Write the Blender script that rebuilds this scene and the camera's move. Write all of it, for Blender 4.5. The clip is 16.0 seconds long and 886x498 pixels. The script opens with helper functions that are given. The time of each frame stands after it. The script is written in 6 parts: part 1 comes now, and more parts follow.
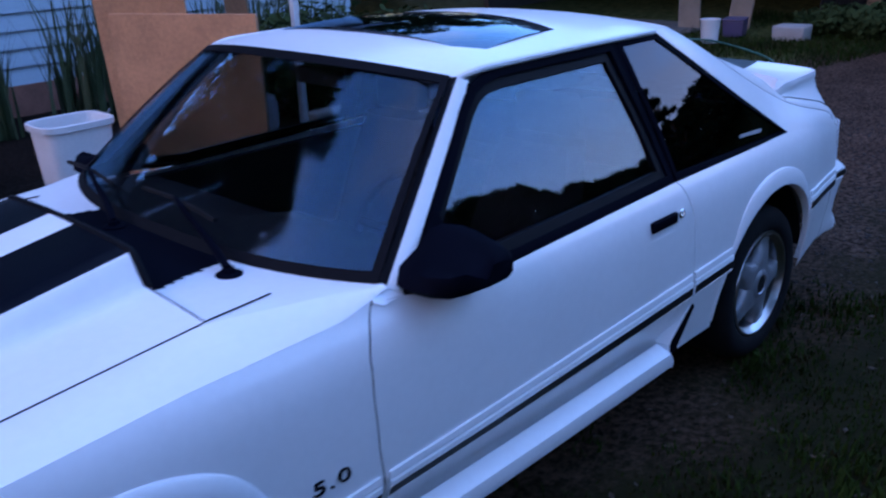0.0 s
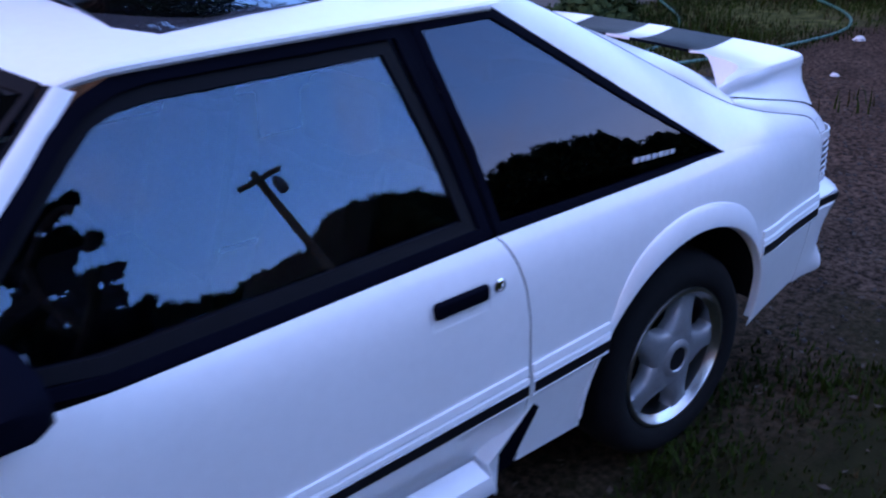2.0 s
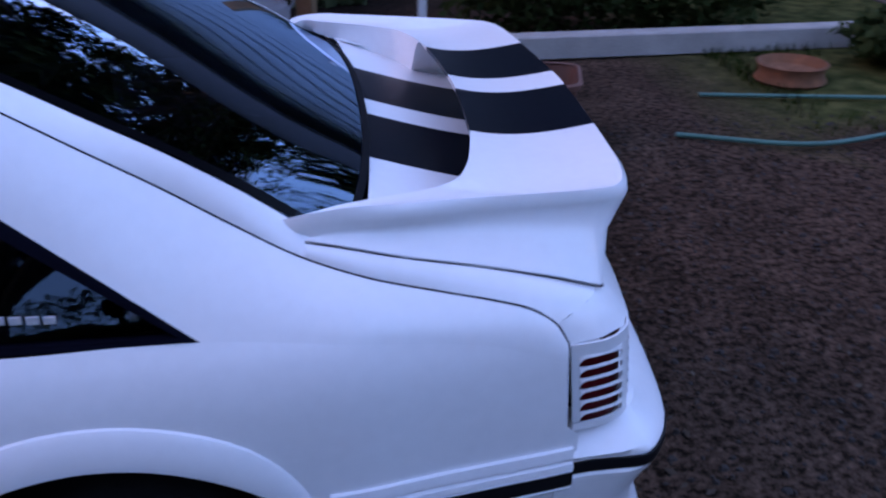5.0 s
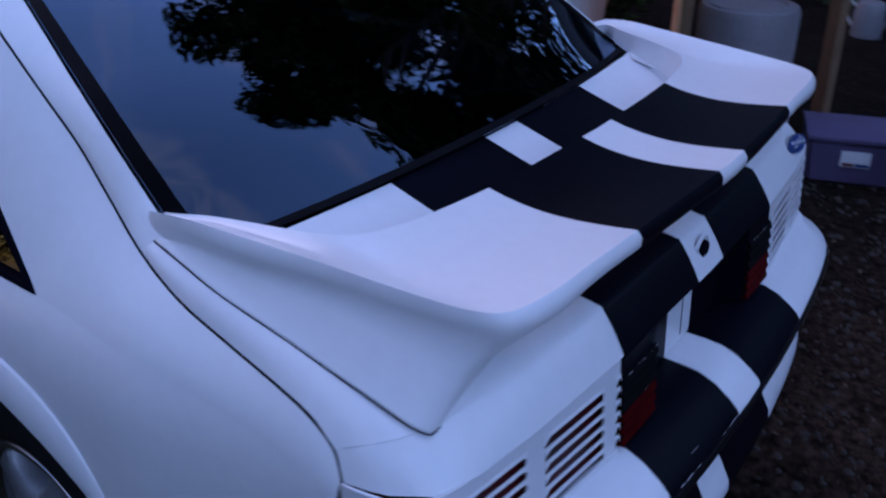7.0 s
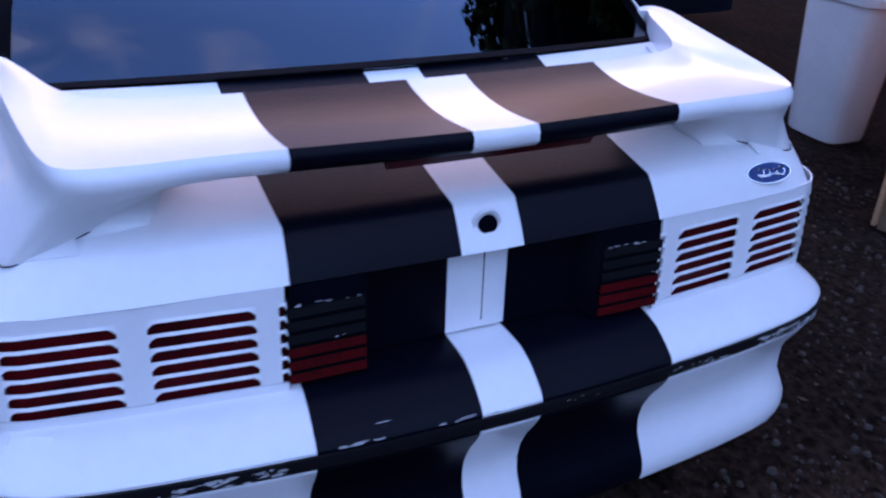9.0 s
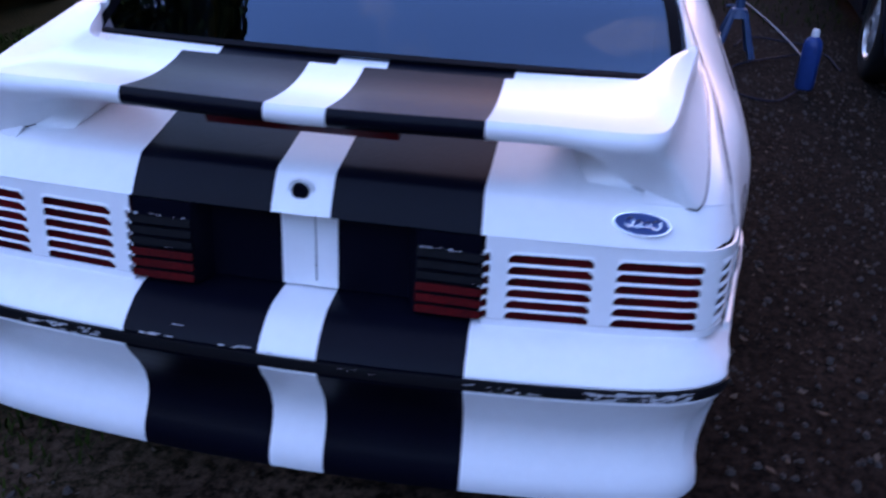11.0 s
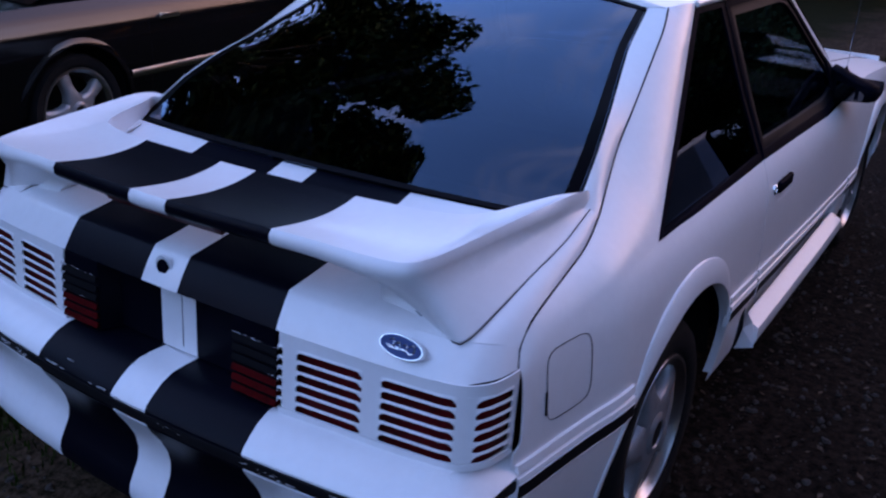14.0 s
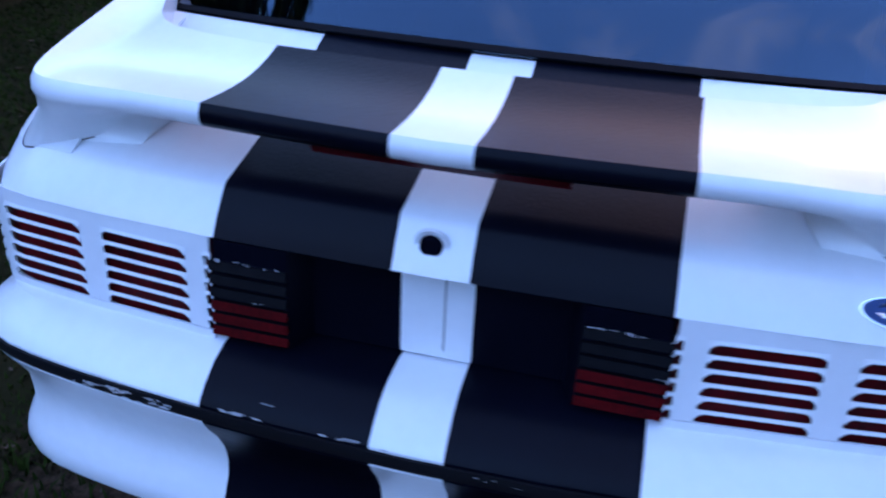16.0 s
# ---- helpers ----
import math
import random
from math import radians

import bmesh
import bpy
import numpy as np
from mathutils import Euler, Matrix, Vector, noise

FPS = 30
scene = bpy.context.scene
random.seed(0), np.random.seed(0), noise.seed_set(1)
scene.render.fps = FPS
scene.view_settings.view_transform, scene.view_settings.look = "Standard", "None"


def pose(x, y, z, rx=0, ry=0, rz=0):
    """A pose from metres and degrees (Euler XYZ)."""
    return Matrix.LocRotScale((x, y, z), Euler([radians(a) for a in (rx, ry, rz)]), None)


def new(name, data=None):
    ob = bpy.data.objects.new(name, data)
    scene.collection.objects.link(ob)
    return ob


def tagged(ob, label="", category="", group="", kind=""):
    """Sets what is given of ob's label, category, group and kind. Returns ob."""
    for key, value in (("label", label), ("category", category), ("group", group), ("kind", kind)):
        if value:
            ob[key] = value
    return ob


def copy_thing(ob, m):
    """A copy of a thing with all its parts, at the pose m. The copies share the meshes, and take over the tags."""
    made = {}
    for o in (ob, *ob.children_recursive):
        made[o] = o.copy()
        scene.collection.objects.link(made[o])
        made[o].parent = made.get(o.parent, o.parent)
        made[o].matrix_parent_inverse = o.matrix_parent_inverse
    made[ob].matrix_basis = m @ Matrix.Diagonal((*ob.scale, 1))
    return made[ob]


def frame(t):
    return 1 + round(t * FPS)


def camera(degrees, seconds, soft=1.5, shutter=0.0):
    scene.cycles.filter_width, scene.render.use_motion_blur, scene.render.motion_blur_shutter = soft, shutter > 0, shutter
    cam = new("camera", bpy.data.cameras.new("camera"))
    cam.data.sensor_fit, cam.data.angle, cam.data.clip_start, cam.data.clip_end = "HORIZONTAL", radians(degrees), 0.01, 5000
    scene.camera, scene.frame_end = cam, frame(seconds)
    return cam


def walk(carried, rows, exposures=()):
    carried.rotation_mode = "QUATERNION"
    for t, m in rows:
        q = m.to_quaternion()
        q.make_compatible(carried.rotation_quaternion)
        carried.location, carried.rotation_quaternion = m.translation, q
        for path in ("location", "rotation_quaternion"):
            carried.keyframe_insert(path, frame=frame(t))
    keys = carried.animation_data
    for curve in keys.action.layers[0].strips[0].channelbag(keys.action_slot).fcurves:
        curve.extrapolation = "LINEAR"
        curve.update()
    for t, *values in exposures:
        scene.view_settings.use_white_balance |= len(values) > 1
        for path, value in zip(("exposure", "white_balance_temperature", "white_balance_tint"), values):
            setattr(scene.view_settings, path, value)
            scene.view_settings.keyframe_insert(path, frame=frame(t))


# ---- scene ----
cam = camera(52.4, 16.0, soft=2.2, shutter=0.5)
PATH = [
    (0.0, pose(3.234, 2.246, 1.764, 69.36, 2.18, 133.81)),
    (0.5, pose(2.948, 2.230, 1.757, 69.19, 2.97, 133.49)),
    (1.0, pose(2.586, 2.281, 1.750, 68.58, 2.10, 137.05)),
    (1.5, pose(2.271, 2.218, 1.725, 66.86, 1.11, 137.78)),
    (2.0, pose(1.908, 2.149, 1.699, 65.54, 1.60, 140.63)),
    (2.5, pose(1.523, 2.179, 1.709, 64.05, 0.75, 142.93)),
    (3.0, pose(1.157, 2.160, 1.671, 63.05, 1.84, 148.70)),
    (3.5, pose(0.793, 2.031, 1.651, 61.64, 0.21, 151.31)),
    (4.0, pose(0.476, 1.985, 1.643, 62.24, 2.31, 156.16)),
    (4.2, pose(0.297, 2.002, 1.636, 63.09, 1.64, 158.54)),
    (6.5, pose(-1.121, 1.598, 1.614, 61.62, 1.46, -154.83)),
    (7.0, pose(-1.321, 1.388, 1.606, 61.83, -0.16, -143.79)),
    (7.5, pose(-1.574, 1.225, 1.576, 62.94, -2.43, -133.28)),
    (8.0, pose(-1.803, 1.068, 1.574, 62.24, -2.48, -125.54)),
    (8.5, pose(-1.925, 0.833, 1.492, 62.25, -4.50, -118.72)),
    (8.7, pose(-1.952, 0.756, 1.494, 61.79, -3.99, -117.41)),
    (10.8, pose(-2.231, -0.380, 1.515, 63.57, -2.12, -82.69)),
    (11.0, pose(-2.283, -0.501, 1.539, 62.23, -1.94, -79.27)),
    (11.5, pose(-2.277, -0.758, 1.563, 66.03, -1.40, -75.42)),
    (12.0, pose(-2.166, -1.015, 1.581, 66.71, -0.72, -67.98)),
    (12.5, pose(-2.092, -1.220, 1.620, 68.20, -1.75, -62.43)),
    (13.0, pose(-2.035, -1.440, 1.649, 68.06, -2.48, -55.25)),
    (13.2, pose(-2.012, -1.477, 1.654, 68.09, -2.27, -55.13)),
    (13.5, pose(-1.998, -1.488, 1.656, 68.05, -2.12, -55.60)),
    (14.0, pose(-2.014, -1.437, 1.646, 67.75, -2.11, -56.28)),
    (14.5, pose(-2.076, -1.198, 1.611, 66.59, -2.43, -60.46)),
    (15.0, pose(-2.083, -0.907, 1.597, 63.83, -2.84, -62.98)),
    (15.5, pose(-1.921, -0.633, 1.574, 59.19, 0.64, -67.31)),
    (16.0, pose(-1.882, -0.267, 1.512, 58.22, -1.63, -74.86)),
]
EXPOSURES = [(0.0, 2.1, 6400.0, 28.0), (0.6, 2.42, 6750.0, 31.0), (2.0, 2.57, 7250.0, 37.0), (3.0, 2.50, 7700.0, 40.0), (4.2, 2.26, 7950.0, 40.0), (6.5, 1.64, 7700.0, 36.0), (7.5, 1.40, 7700.0, 36.0), (8.0, 1.50, 7650.0, 36.0), (8.7, 2.18, 7800.0, 37.0), (11.0, 2.45, 7850.0, 36.0), (12.0, 1.84, 7800.0, 36.0), (13.0, 1.72, 7850.0, 36.0), (14.5, 1.78, 7800.0, 34.0), (15.0, 1.86, 7500.0, 32.0), (15.5, 2.20, 7300.0, 31.0), (16.0, 2.44, 7000.0, 28.0)]
walk(cam, PATH, EXPOSURES)

# ---- sky and light: dusk, the sun just down ----
world = bpy.data.worlds.new("dusk")
scene.world = world
world.use_nodes = True
wn, wl = world.node_tree.nodes, world.node_tree.links
wn.clear()
sky = wn.new("ShaderNodeTexSky")
sky.sky_type, sky.sun_disc = "NISHITA", False
sky.sun_elevation, sky.sun_rotation = radians(1.5), radians(118.0)
sky.air_density, sky.dust_density, sky.ozone_density = 1.0, 1.2, 3.3
back = wn.new("ShaderNodeBackground")
back.inputs["Strength"].default_value = 1.0
wout = wn.new("ShaderNodeOutputWorld")
wtc, wno, wra, wmx = (wn.new("ShaderNode" + k) for k in ("TexCoord", "TexNoise", "ValToRGB", "Mix"))
wno.inputs["Scale"].default_value, wno.inputs["Detail"].default_value = 3.6, 9
wno.inputs["Roughness"].default_value, wno.inputs["Distortion"].default_value = 0.66, 0.7
wra.color_ramp.interpolation = "EASE"
wra.color_ramp.elements[0].position, wra.color_ramp.elements[1].position = 0.44, 0.74
wra.color_ramp.elements[0].color, wra.color_ramp.elements[1].color = (0, 0, 0, 1), (0.55, 0.55, 0.55, 1)
wmx.data_type = "RGBA"
wmx.inputs["B"].default_value = (0.52, 0.50, 0.62, 1)
wl.new(wtc.outputs["Generated"], wno.inputs["Vector"])
wl.new(wno.outputs["Fac"], wra.inputs["Fac"])
wl.new(wra.outputs["Color"], wmx.inputs["Factor"])
wl.new(sky.outputs[0], wmx.inputs["A"])
# warm afterglow spreading over the sunset side of the sky
wnv, wdt, wmr, wgl = (wn.new("ShaderNode" + k) for k in ("VectorMath", "VectorMath", "MapRange", "Mix"))
wnv.operation, wdt.operation = "NORMALIZE", "DOT_PRODUCT"
wdt.inputs[1].default_value = (0.92, -0.24, 0.31)
wmr.interpolation_type = "SMOOTHSTEP"
wmr.inputs["From Min"].default_value, wmr.inputs["From Max"].default_value = 0.78, 1.0
wmr.inputs["To Max"].default_value = 0.75
wgl.data_type = "RGBA"
wgl.inputs["B"].default_value = (0.78, 0.46, 0.34, 1)
wl.new(wtc.outputs["Generated"], wnv.inputs[0])
wl.new(wnv.outputs[0], wdt.inputs[0])
wl.new(wdt.outputs["Value"], wmr.inputs["Value"])
wcl, wcm = wn.new("ShaderNodeMapRange"), wn.new("ShaderNodeMath")
wcl.inputs["From Min"].default_value, wcl.inputs["From Max"].default_value = 0.35, 0.70
wcl.inputs["To Min"].default_value, wcl.inputs["To Max"].default_value = 0.55, 1.15
wcm.operation = "MULTIPLY"
wl.new(wno.outputs["Fac"], wcl.inputs["Value"])
wl.new(wcl.outputs[0], wcm.inputs[0])
wl.new(wmr.outputs[0], wcm.inputs[1])
wl.new(wcm.outputs[0], wgl.inputs["Factor"])
wl.new(wmx.outputs["Result"], wgl.inputs["A"])
# pale, faintly pink band low over the far woods, where the light lingers
wsx, wba, wbe, wbm, wbx = (wn.new("ShaderNode" + k) for k in ("SeparateXYZ", "MapRange", "MapRange", "Math", "Mix"))
wbd = wn.new("ShaderNodeVectorMath")
wbd.operation = "DOT_PRODUCT"
wbd.inputs[1].default_value = (-0.77, 0.64, 0.0)
wl.new(wnv.outputs[0], wsx.inputs[0])
wl.new(wnv.outputs[0], wbd.inputs[0])
for node, lo, hi, a, b, src in ((wba, 0.60, 0.97, 0.0, 1.0, wbd.outputs["Value"]), (wbe, 0.20, 0.42, 0.55, 0.0, wsx.outputs["Z"])):
    node.interpolation_type = "SMOOTHSTEP"
    node.inputs["From Min"].default_value, node.inputs["From Max"].default_value = lo, hi
    node.inputs["To Min"].default_value, node.inputs["To Max"].default_value = a, b
    wl.new(src, node.inputs["Value"])
wbm.operation = "MULTIPLY"
wl.new(wba.outputs[0], wbm.inputs[0])
wl.new(wbe.outputs[0], wbm.inputs[1])
wbx.data_type = "RGBA"
wbx.inputs["B"].default_value = (0.95, 0.78, 0.78, 1)
wl.new(wbm.outputs[0], wbx.inputs["Factor"])
wl.new(wgl.outputs["Result"], wbx.inputs["A"])
wl.new(wbx.outputs["Result"], back.inputs["Color"])
wl.new(back.outputs[0], wout.inputs["Surface"])


# ---- materials ----
def mat(name, base, rough=0.5, metal=0.0, vary=0.15, scale=8.0, bump=0.0, bump_scale=60.0, coat=0.0, spec=0.5, second=None, detail=6.0):
    """A principled surface with two scales of colour noise and an optional fine relief."""
    m = bpy.data.materials.new(name)
    m.use_nodes = True
    n, l = m.node_tree.nodes, m.node_tree.links
    p = n["Principled BSDF"]
    p.inputs["Roughness"].default_value, p.inputs["Metallic"].default_value = rough, metal
    p.inputs["Coat Weight"].default_value = coat
    p.inputs["Coat Roughness"].default_value = 0.08
    p.inputs["Specular IOR Level"].default_value = spec
    tc = n.new("ShaderNodeTexCoord")
    big, fine = n.new("ShaderNodeTexNoise"), n.new("ShaderNodeTexNoise")
    big.inputs["Scale"].default_value, big.inputs["Detail"].default_value = scale, detail
    fine.inputs["Scale"].default_value, fine.inputs["Detail"].default_value = scale * 14, 4
    for t in (big, fine):
        l.new(tc.outputs["Object"], t.inputs["Vector"])
    mixf = n.new("ShaderNodeMix")
    mixf.inputs["Factor"].default_value = 0.4
    l.new(big.outputs["Fac"], mixf.inputs["A"])
    l.new(fine.outputs["Fac"], mixf.inputs["B"])
    ramp = n.new("ShaderNodeValToRGB")
    ramp.color_ramp.elements[0].position, ramp.color_ramp.elements[1].position = 0.3, 0.7
    dark = second or tuple(c * (1 - vary) for c in base)
    lite = base if second else tuple(min(1, c * (1 + vary * 0.6)) for c in base)
    ramp.color_ramp.elements[0].color, ramp.color_ramp.elements[1].color = (*dark, 1), (*lite, 1)
    l.new(mixf.outputs["Result"], ramp.inputs["Fac"])
    l.new(ramp.outputs["Color"], p.inputs["Base Color"])
    if bump:
        b, t = n.new("ShaderNodeBump"), n.new("ShaderNodeTexNoise")
        t.inputs["Scale"].default_value, t.inputs["Detail"].default_value = bump_scale, 6
        b.inputs["Strength"].default_value, b.inputs["Distance"].default_value = bump, 0.01
        l.new(tc.outputs["Object"], t.inputs["Vector"])
        l.new(t.outputs["Fac"], b.inputs["Height"])
        l.new(b.outputs["Normal"], p.inputs["Normal"])
    return m


def glass(name, tint, mirror=1.0, smear=0.006, cast=(0.54, 0.77, 1.0)):
    """A tinted pane: looks through darkly, mirrors by Fresnel."""
    m = bpy.data.materials.new(name)
    m.use_nodes = True
    n, l = m.node_tree.nodes, m.node_tree.links
    n.clear()
    o = n.new("ShaderNodeOutputMaterial")
    tr, gl, mx, fr, mu = (n.new("ShaderNode" + k) for k in ("BsdfTransparent", "BsdfGlossy", "MixShader", "LayerWeight", "Math"))
    tr.inputs["Color"].default_value = (*tint, 1)
    gl.inputs["Roughness"].default_value = smear
    gl.inputs["Color"].default_value = (*cast, 1)
    fr.inputs["Blend"].default_value = 0.5
    pw, ad = n.new("ShaderNodeMath"), n.new("ShaderNodeMath")
    pw.operation, ad.operation = "POWER", "MULTIPLY_ADD"
    pw.inputs[1].default_value = 5.0
    ad.inputs[1].default_value, ad.inputs[2].default_value = 0.957, 0.043
    mu.operation, mu.use_clamp = "MULTIPLY", True
    mu.inputs[1].default_value = mirror
    l.new(fr.outputs["Facing"], pw.inputs[0])
    l.new(pw.outputs[0], ad.inputs[0])
    l.new(ad.outputs[0], mu.inputs[0])
    l.new(mu.outputs[0], mx.inputs["Fac"])
    l.new(tr.outputs[0], mx.inputs[1])
    l.new(gl.outputs[0], mx.inputs[2])
    l.new(mx.outputs[0], o.inputs["Surface"])
    return m


WHITE = mat("white_car_paint", (0.78, 0.78, 0.79), 0.32, vary=0.05, scale=3, coat=0.35, bump=0.012, bump_scale=9)
STRIPE = mat("black_stripe_paint", (0.0016, 0.0021, 0.006), 0.36, vary=0.3, scale=5, bump=0.06, bump_scale=160, spec=0.08)
SATIN = mat("satin_black_trim", (0.0025, 0.003, 0.007), 0.62, spec=0.012, vary=0.3, scale=10, bump=0.05, bump_scale=300)
RUBBER = mat("tyre_rubber", (0.008, 0.008, 0.009), 0.85, spec=0.12, vary=0.35, scale=18, bump=0.15, bump_scale=120)
SEAL = mat("window_rubber", (0.003, 0.003, 0.005), 0.6, spec=0.08, vary=0.3, scale=20)
DARK = mat("dark_underside", (0.006, 0.006, 0.006), 0.9, spec=0.1, vary=0.4, scale=6)
SILVER = mat("silver_wheel_paint", (0.27, 0.28, 0.30), 0.38, 0.45, vary=0.25, scale=16, bump=0.04, bump_scale=120)
ALLOY = mat("polished_alloy", (0.52, 0.51, 0.50), 0.28, 1.0, vary=0.25, scale=14, bump=0.05, bump_scale=90)
MIRROR = mat("wing_mirror_glass", (0.12, 0.13, 0.15), 0.05, 1.0, vary=0.05, scale=20)
CHROME = mat("chrome", (0.8, 0.8, 0.8), 0.08, 1.0, vary=0.1, scale=30)
LENS = mat("red_lamp_lens", (0.11, 0.0025, 0.004), 0.4, vary=0.5, scale=9, second=(0.02, 0.001, 0.0015), spec=0.05)
LENS_PAINT = mat("painted_over_lens", (0.0045, 0.0045, 0.006), 0.5, spec=0.06, vary=0.4, scale=30)
STRIP = mat("black_rub_strip", (0.006, 0.006, 0.008), 0.5, spec=0.2, vary=0.3, scale=12)
CHIP = mat("chipped_paint", (0.55, 0.55, 0.57), 0.6, vary=0.3, scale=60)
LENS_DEEP = mat("deep_red_lens", (0.15, 0.002, 0.005), 0.35, vary=0.8, scale=9, second=(0.010, 0.001, 0.002), spec=0.2)
PANE = glass("tinted_window_glass", (0.15, 0.16, 0.19), 1.05, cast=(0.52, 0.74, 1.0))
PANE_DOOR = glass("door_window_glass", (0.50, 0.54, 0.57), 1.3, cast=(0.46, 0.74, 1.0))
PANE_HATCH = glass("hatch_window_glass", (0.16, 0.22, 0.32), 2.3)
PANE_CLEAR = glass("windshield_glass", (0.86, 0.89, 0.90), 0.9)
PANE_DARK = glass("sunroof_glass", (0.20, 0.20, 0.22), 1.0)
GLASS_EDGE = mat("black_glass_border", (0.001, 0.001, 0.002), 0.3, vary=0.2, scale=10, spec=0.03)
# dull panes for the parked cars, the sky's reflection left out
DULL_GLASS = mat("dull_dark_glass", (0.006, 0.007, 0.009), 0.5, vary=0.3, scale=4, spec=0.1)
BLUE = mat("blue_enamel", (0.003, 0.040, 0.16), 0.35, vary=0.15, scale=40, coat=0.05, spec=0.2)
VINYL = mat("dark_interior_vinyl", (0.010, 0.010, 0.012), 0.8, spec=0.1, vary=0.3, scale=16, bump=0.2, bump_scale=200)
CLOTH = mat("grey_seat_cloth", (0.022, 0.022, 0.028), 0.9, spec=0.1, vary=0.3, scale=30, bump=0.3, bump_scale=250)


# ---- mesh helpers ----
def finish(name, bm, mats, parent=None, label="", smooth=True, solid=0.0, angle=40, weld=True):
    if weld:
        bmesh.ops.remove_doubles(bm, verts=bm.verts, dist=0.00005)
    bmesh.ops.recalc_face_normals(bm, faces=bm.faces)
    me = bpy.data.meshes.new(name)
    for m in mats if isinstance(mats, (list, tuple)) else [mats]:
        me.materials.append(m)
    lim = radians(angle)
    for f in bm.faces:
        f.smooth = smooth
    for e in bm.edges:
        if (len(e.link_faces) == 2 and e.calc_face_angle(0) > lim) or (solid and len(e.link_faces) == 1):
            e.smooth = False
    bm.to_mesh(me)
    bm.free()
    ob = new(name, me)
    if parent:
        ob.parent = parent
    if label:
        ob["label"] = label
    if solid:
        md = ob.modifiers.new("thickness", "SOLIDIFY")
        md.thickness, md.offset = solid, 0
    return ob


def part(name, bm, material, parent, label="", **kw):
    return finish(name, bm, material, parent, label, **kw)


def thing(name, label, category, at=(0, 0, 0), group="", kind=""):
    ob = new(name)
    ob.location = at
    return tagged(ob, label, category, group, kind)


def grid(fn, us, vs, paint=None, bm=None, keep=None):
    """A sheet fn(u, v); paint(centre) gives the face's material slot, keep(centre) drops faces."""
    bm = bm or bmesh.new()
    rows = [[bm.verts.new(fn(u, v)) for v in vs] for u in us]
    for i in range(len(us) - 1):
        for j in range(len(vs) - 1):
            q = (rows[i][j], rows[i + 1][j], rows[i + 1][j + 1], rows[i][j + 1])
            c = sum((v.co for v in q), Vector()) / 4
            if keep and not keep(c):
                continue
            f = bm.faces.new(q)
            if paint:
                f.material_index = paint(c)
    loose = [v for v in bm.verts if not v.link_faces]
    if loose:
        bmesh.ops.delete(bm, geom=loose, context="VERTS")
    return bm


def box(bm, x0, x1, y0, y1, z0, z1, bevel=0.0, seg=2, slot=0):
    vs = [bm.verts.new((x, y, z)) for x in (x0, x1) for y in (y0, y1) for z in (z0, z1)]
    fs = [bm.faces.new([vs[i] for i in q]) for q in ((0, 1, 3, 2), (4, 6, 7, 5), (0, 4, 5, 1), (2, 3, 7, 6), (0, 2, 6, 4), (1, 5, 7, 3))]
    for f in fs:
        f.material_index = slot
    if bevel:
        bmesh.ops.bevel(bm, geom=list({e for f in fs for e in f.edges}), offset=bevel, segments=seg, profile=0.6, affect="EDGES")
    return bm


def lathe(bm, profile, centre, axis="y", seg=48, sign=1, a0=0.0, a1=2 * math.pi, slots=None):
    """Turns (radius, along) points about an axis."""
    full = abs(a1 - a0 - 2 * math.pi) < 1e-6
    n = seg if full else seg + 1
    rings = []
    for r, h in profile:
        ring = []
        for k in range(n):
            a = a0 + (a1 - a0) * k / seg
            c, s = r * math.cos(a), r * math.sin(a)
            p = {"y": (c, h * sign, s), "z": (c, s, h), "x": (h * sign, c, s)}[axis]
            ring.append(bm.verts.new(Vector(p) + Vector(centre)))
        rings.append(ring)
    for i in range(len(rings) - 1):
        for k in range(seg):
            k2 = (k + 1) % n
            f = bm.faces.new((rings[i][k], rings[i + 1][k], rings[i + 1][k2], rings[i][k2]))
            if slots:
                f.material_index = slots[i]
    return bm


def tube(bm, pts, r, seg=8, r_end=None):
    pts = [Vector(p) for p in pts]
    rings, up = [], Vector((0.13, 0.31, 0.94)).normalized()
    for i, p in enumerate(pts):
        d = (pts[min(i + 1, len(pts) - 1)] - pts[max(i - 1, 0)]).normalized()
        a = d.cross(up)
        a = a.normalized() if a.length > 1e-4 else Vector((1, 0, 0))
        b = d.cross(a)
        rr = r if r_end is None else r + (r_end - r) * i / (len(pts) - 1)
        rings.append([bm.verts.new(p + (a * math.cos(t) + b * math.sin(t)) * rr) for t in (2 * math.pi * k / seg for k in range(seg))])
    for i in range(len(rings) - 1):
        for k in range(seg):
            bm.faces.new((rings[i][k], rings[i + 1][k], rings[i + 1][(k + 1) % seg], rings[i][(k + 1) % seg]))
    bm.faces.new(rings[0][::-1])
    bm.faces.new(rings[-1])
    return bm


def ip(x, xs, ys):
    return float(np.interp(x, xs, ys))


def ips(x, xs, ys):
    """Smooth interpolation through the points."""
    n = len(xs)
    if x <= xs[0]:
        return ys[0]
    if x >= xs[-1]:
        return ys[-1]
    i = max(k for k in range(n - 1) if xs[k] <= x)
    def slope(k):
        if k == 0:
            return (ys[1] - ys[0]) / (xs[1] - xs[0])
        if k == n - 1:
            return (ys[-1] - ys[-2]) / (xs[-1] - xs[-2])
        return (ys[k + 1] - ys[k - 1]) / (xs[k + 1] - xs[k - 1])
    h = xs[i + 1] - xs[i]
    t = (x - xs[i]) / h
    return (2 * t ** 3 - 3 * t * t + 1) * ys[i] + (t ** 3 - 2 * t * t + t) * h * slope(i) + (3 * t * t - 2 * t ** 3) * ys[i + 1] + (t ** 3 - t * t) * h * slope(i + 1)


def lin(a, b, n):
    return [a + (b - a) * i / (n - 1) for i in range(n)]


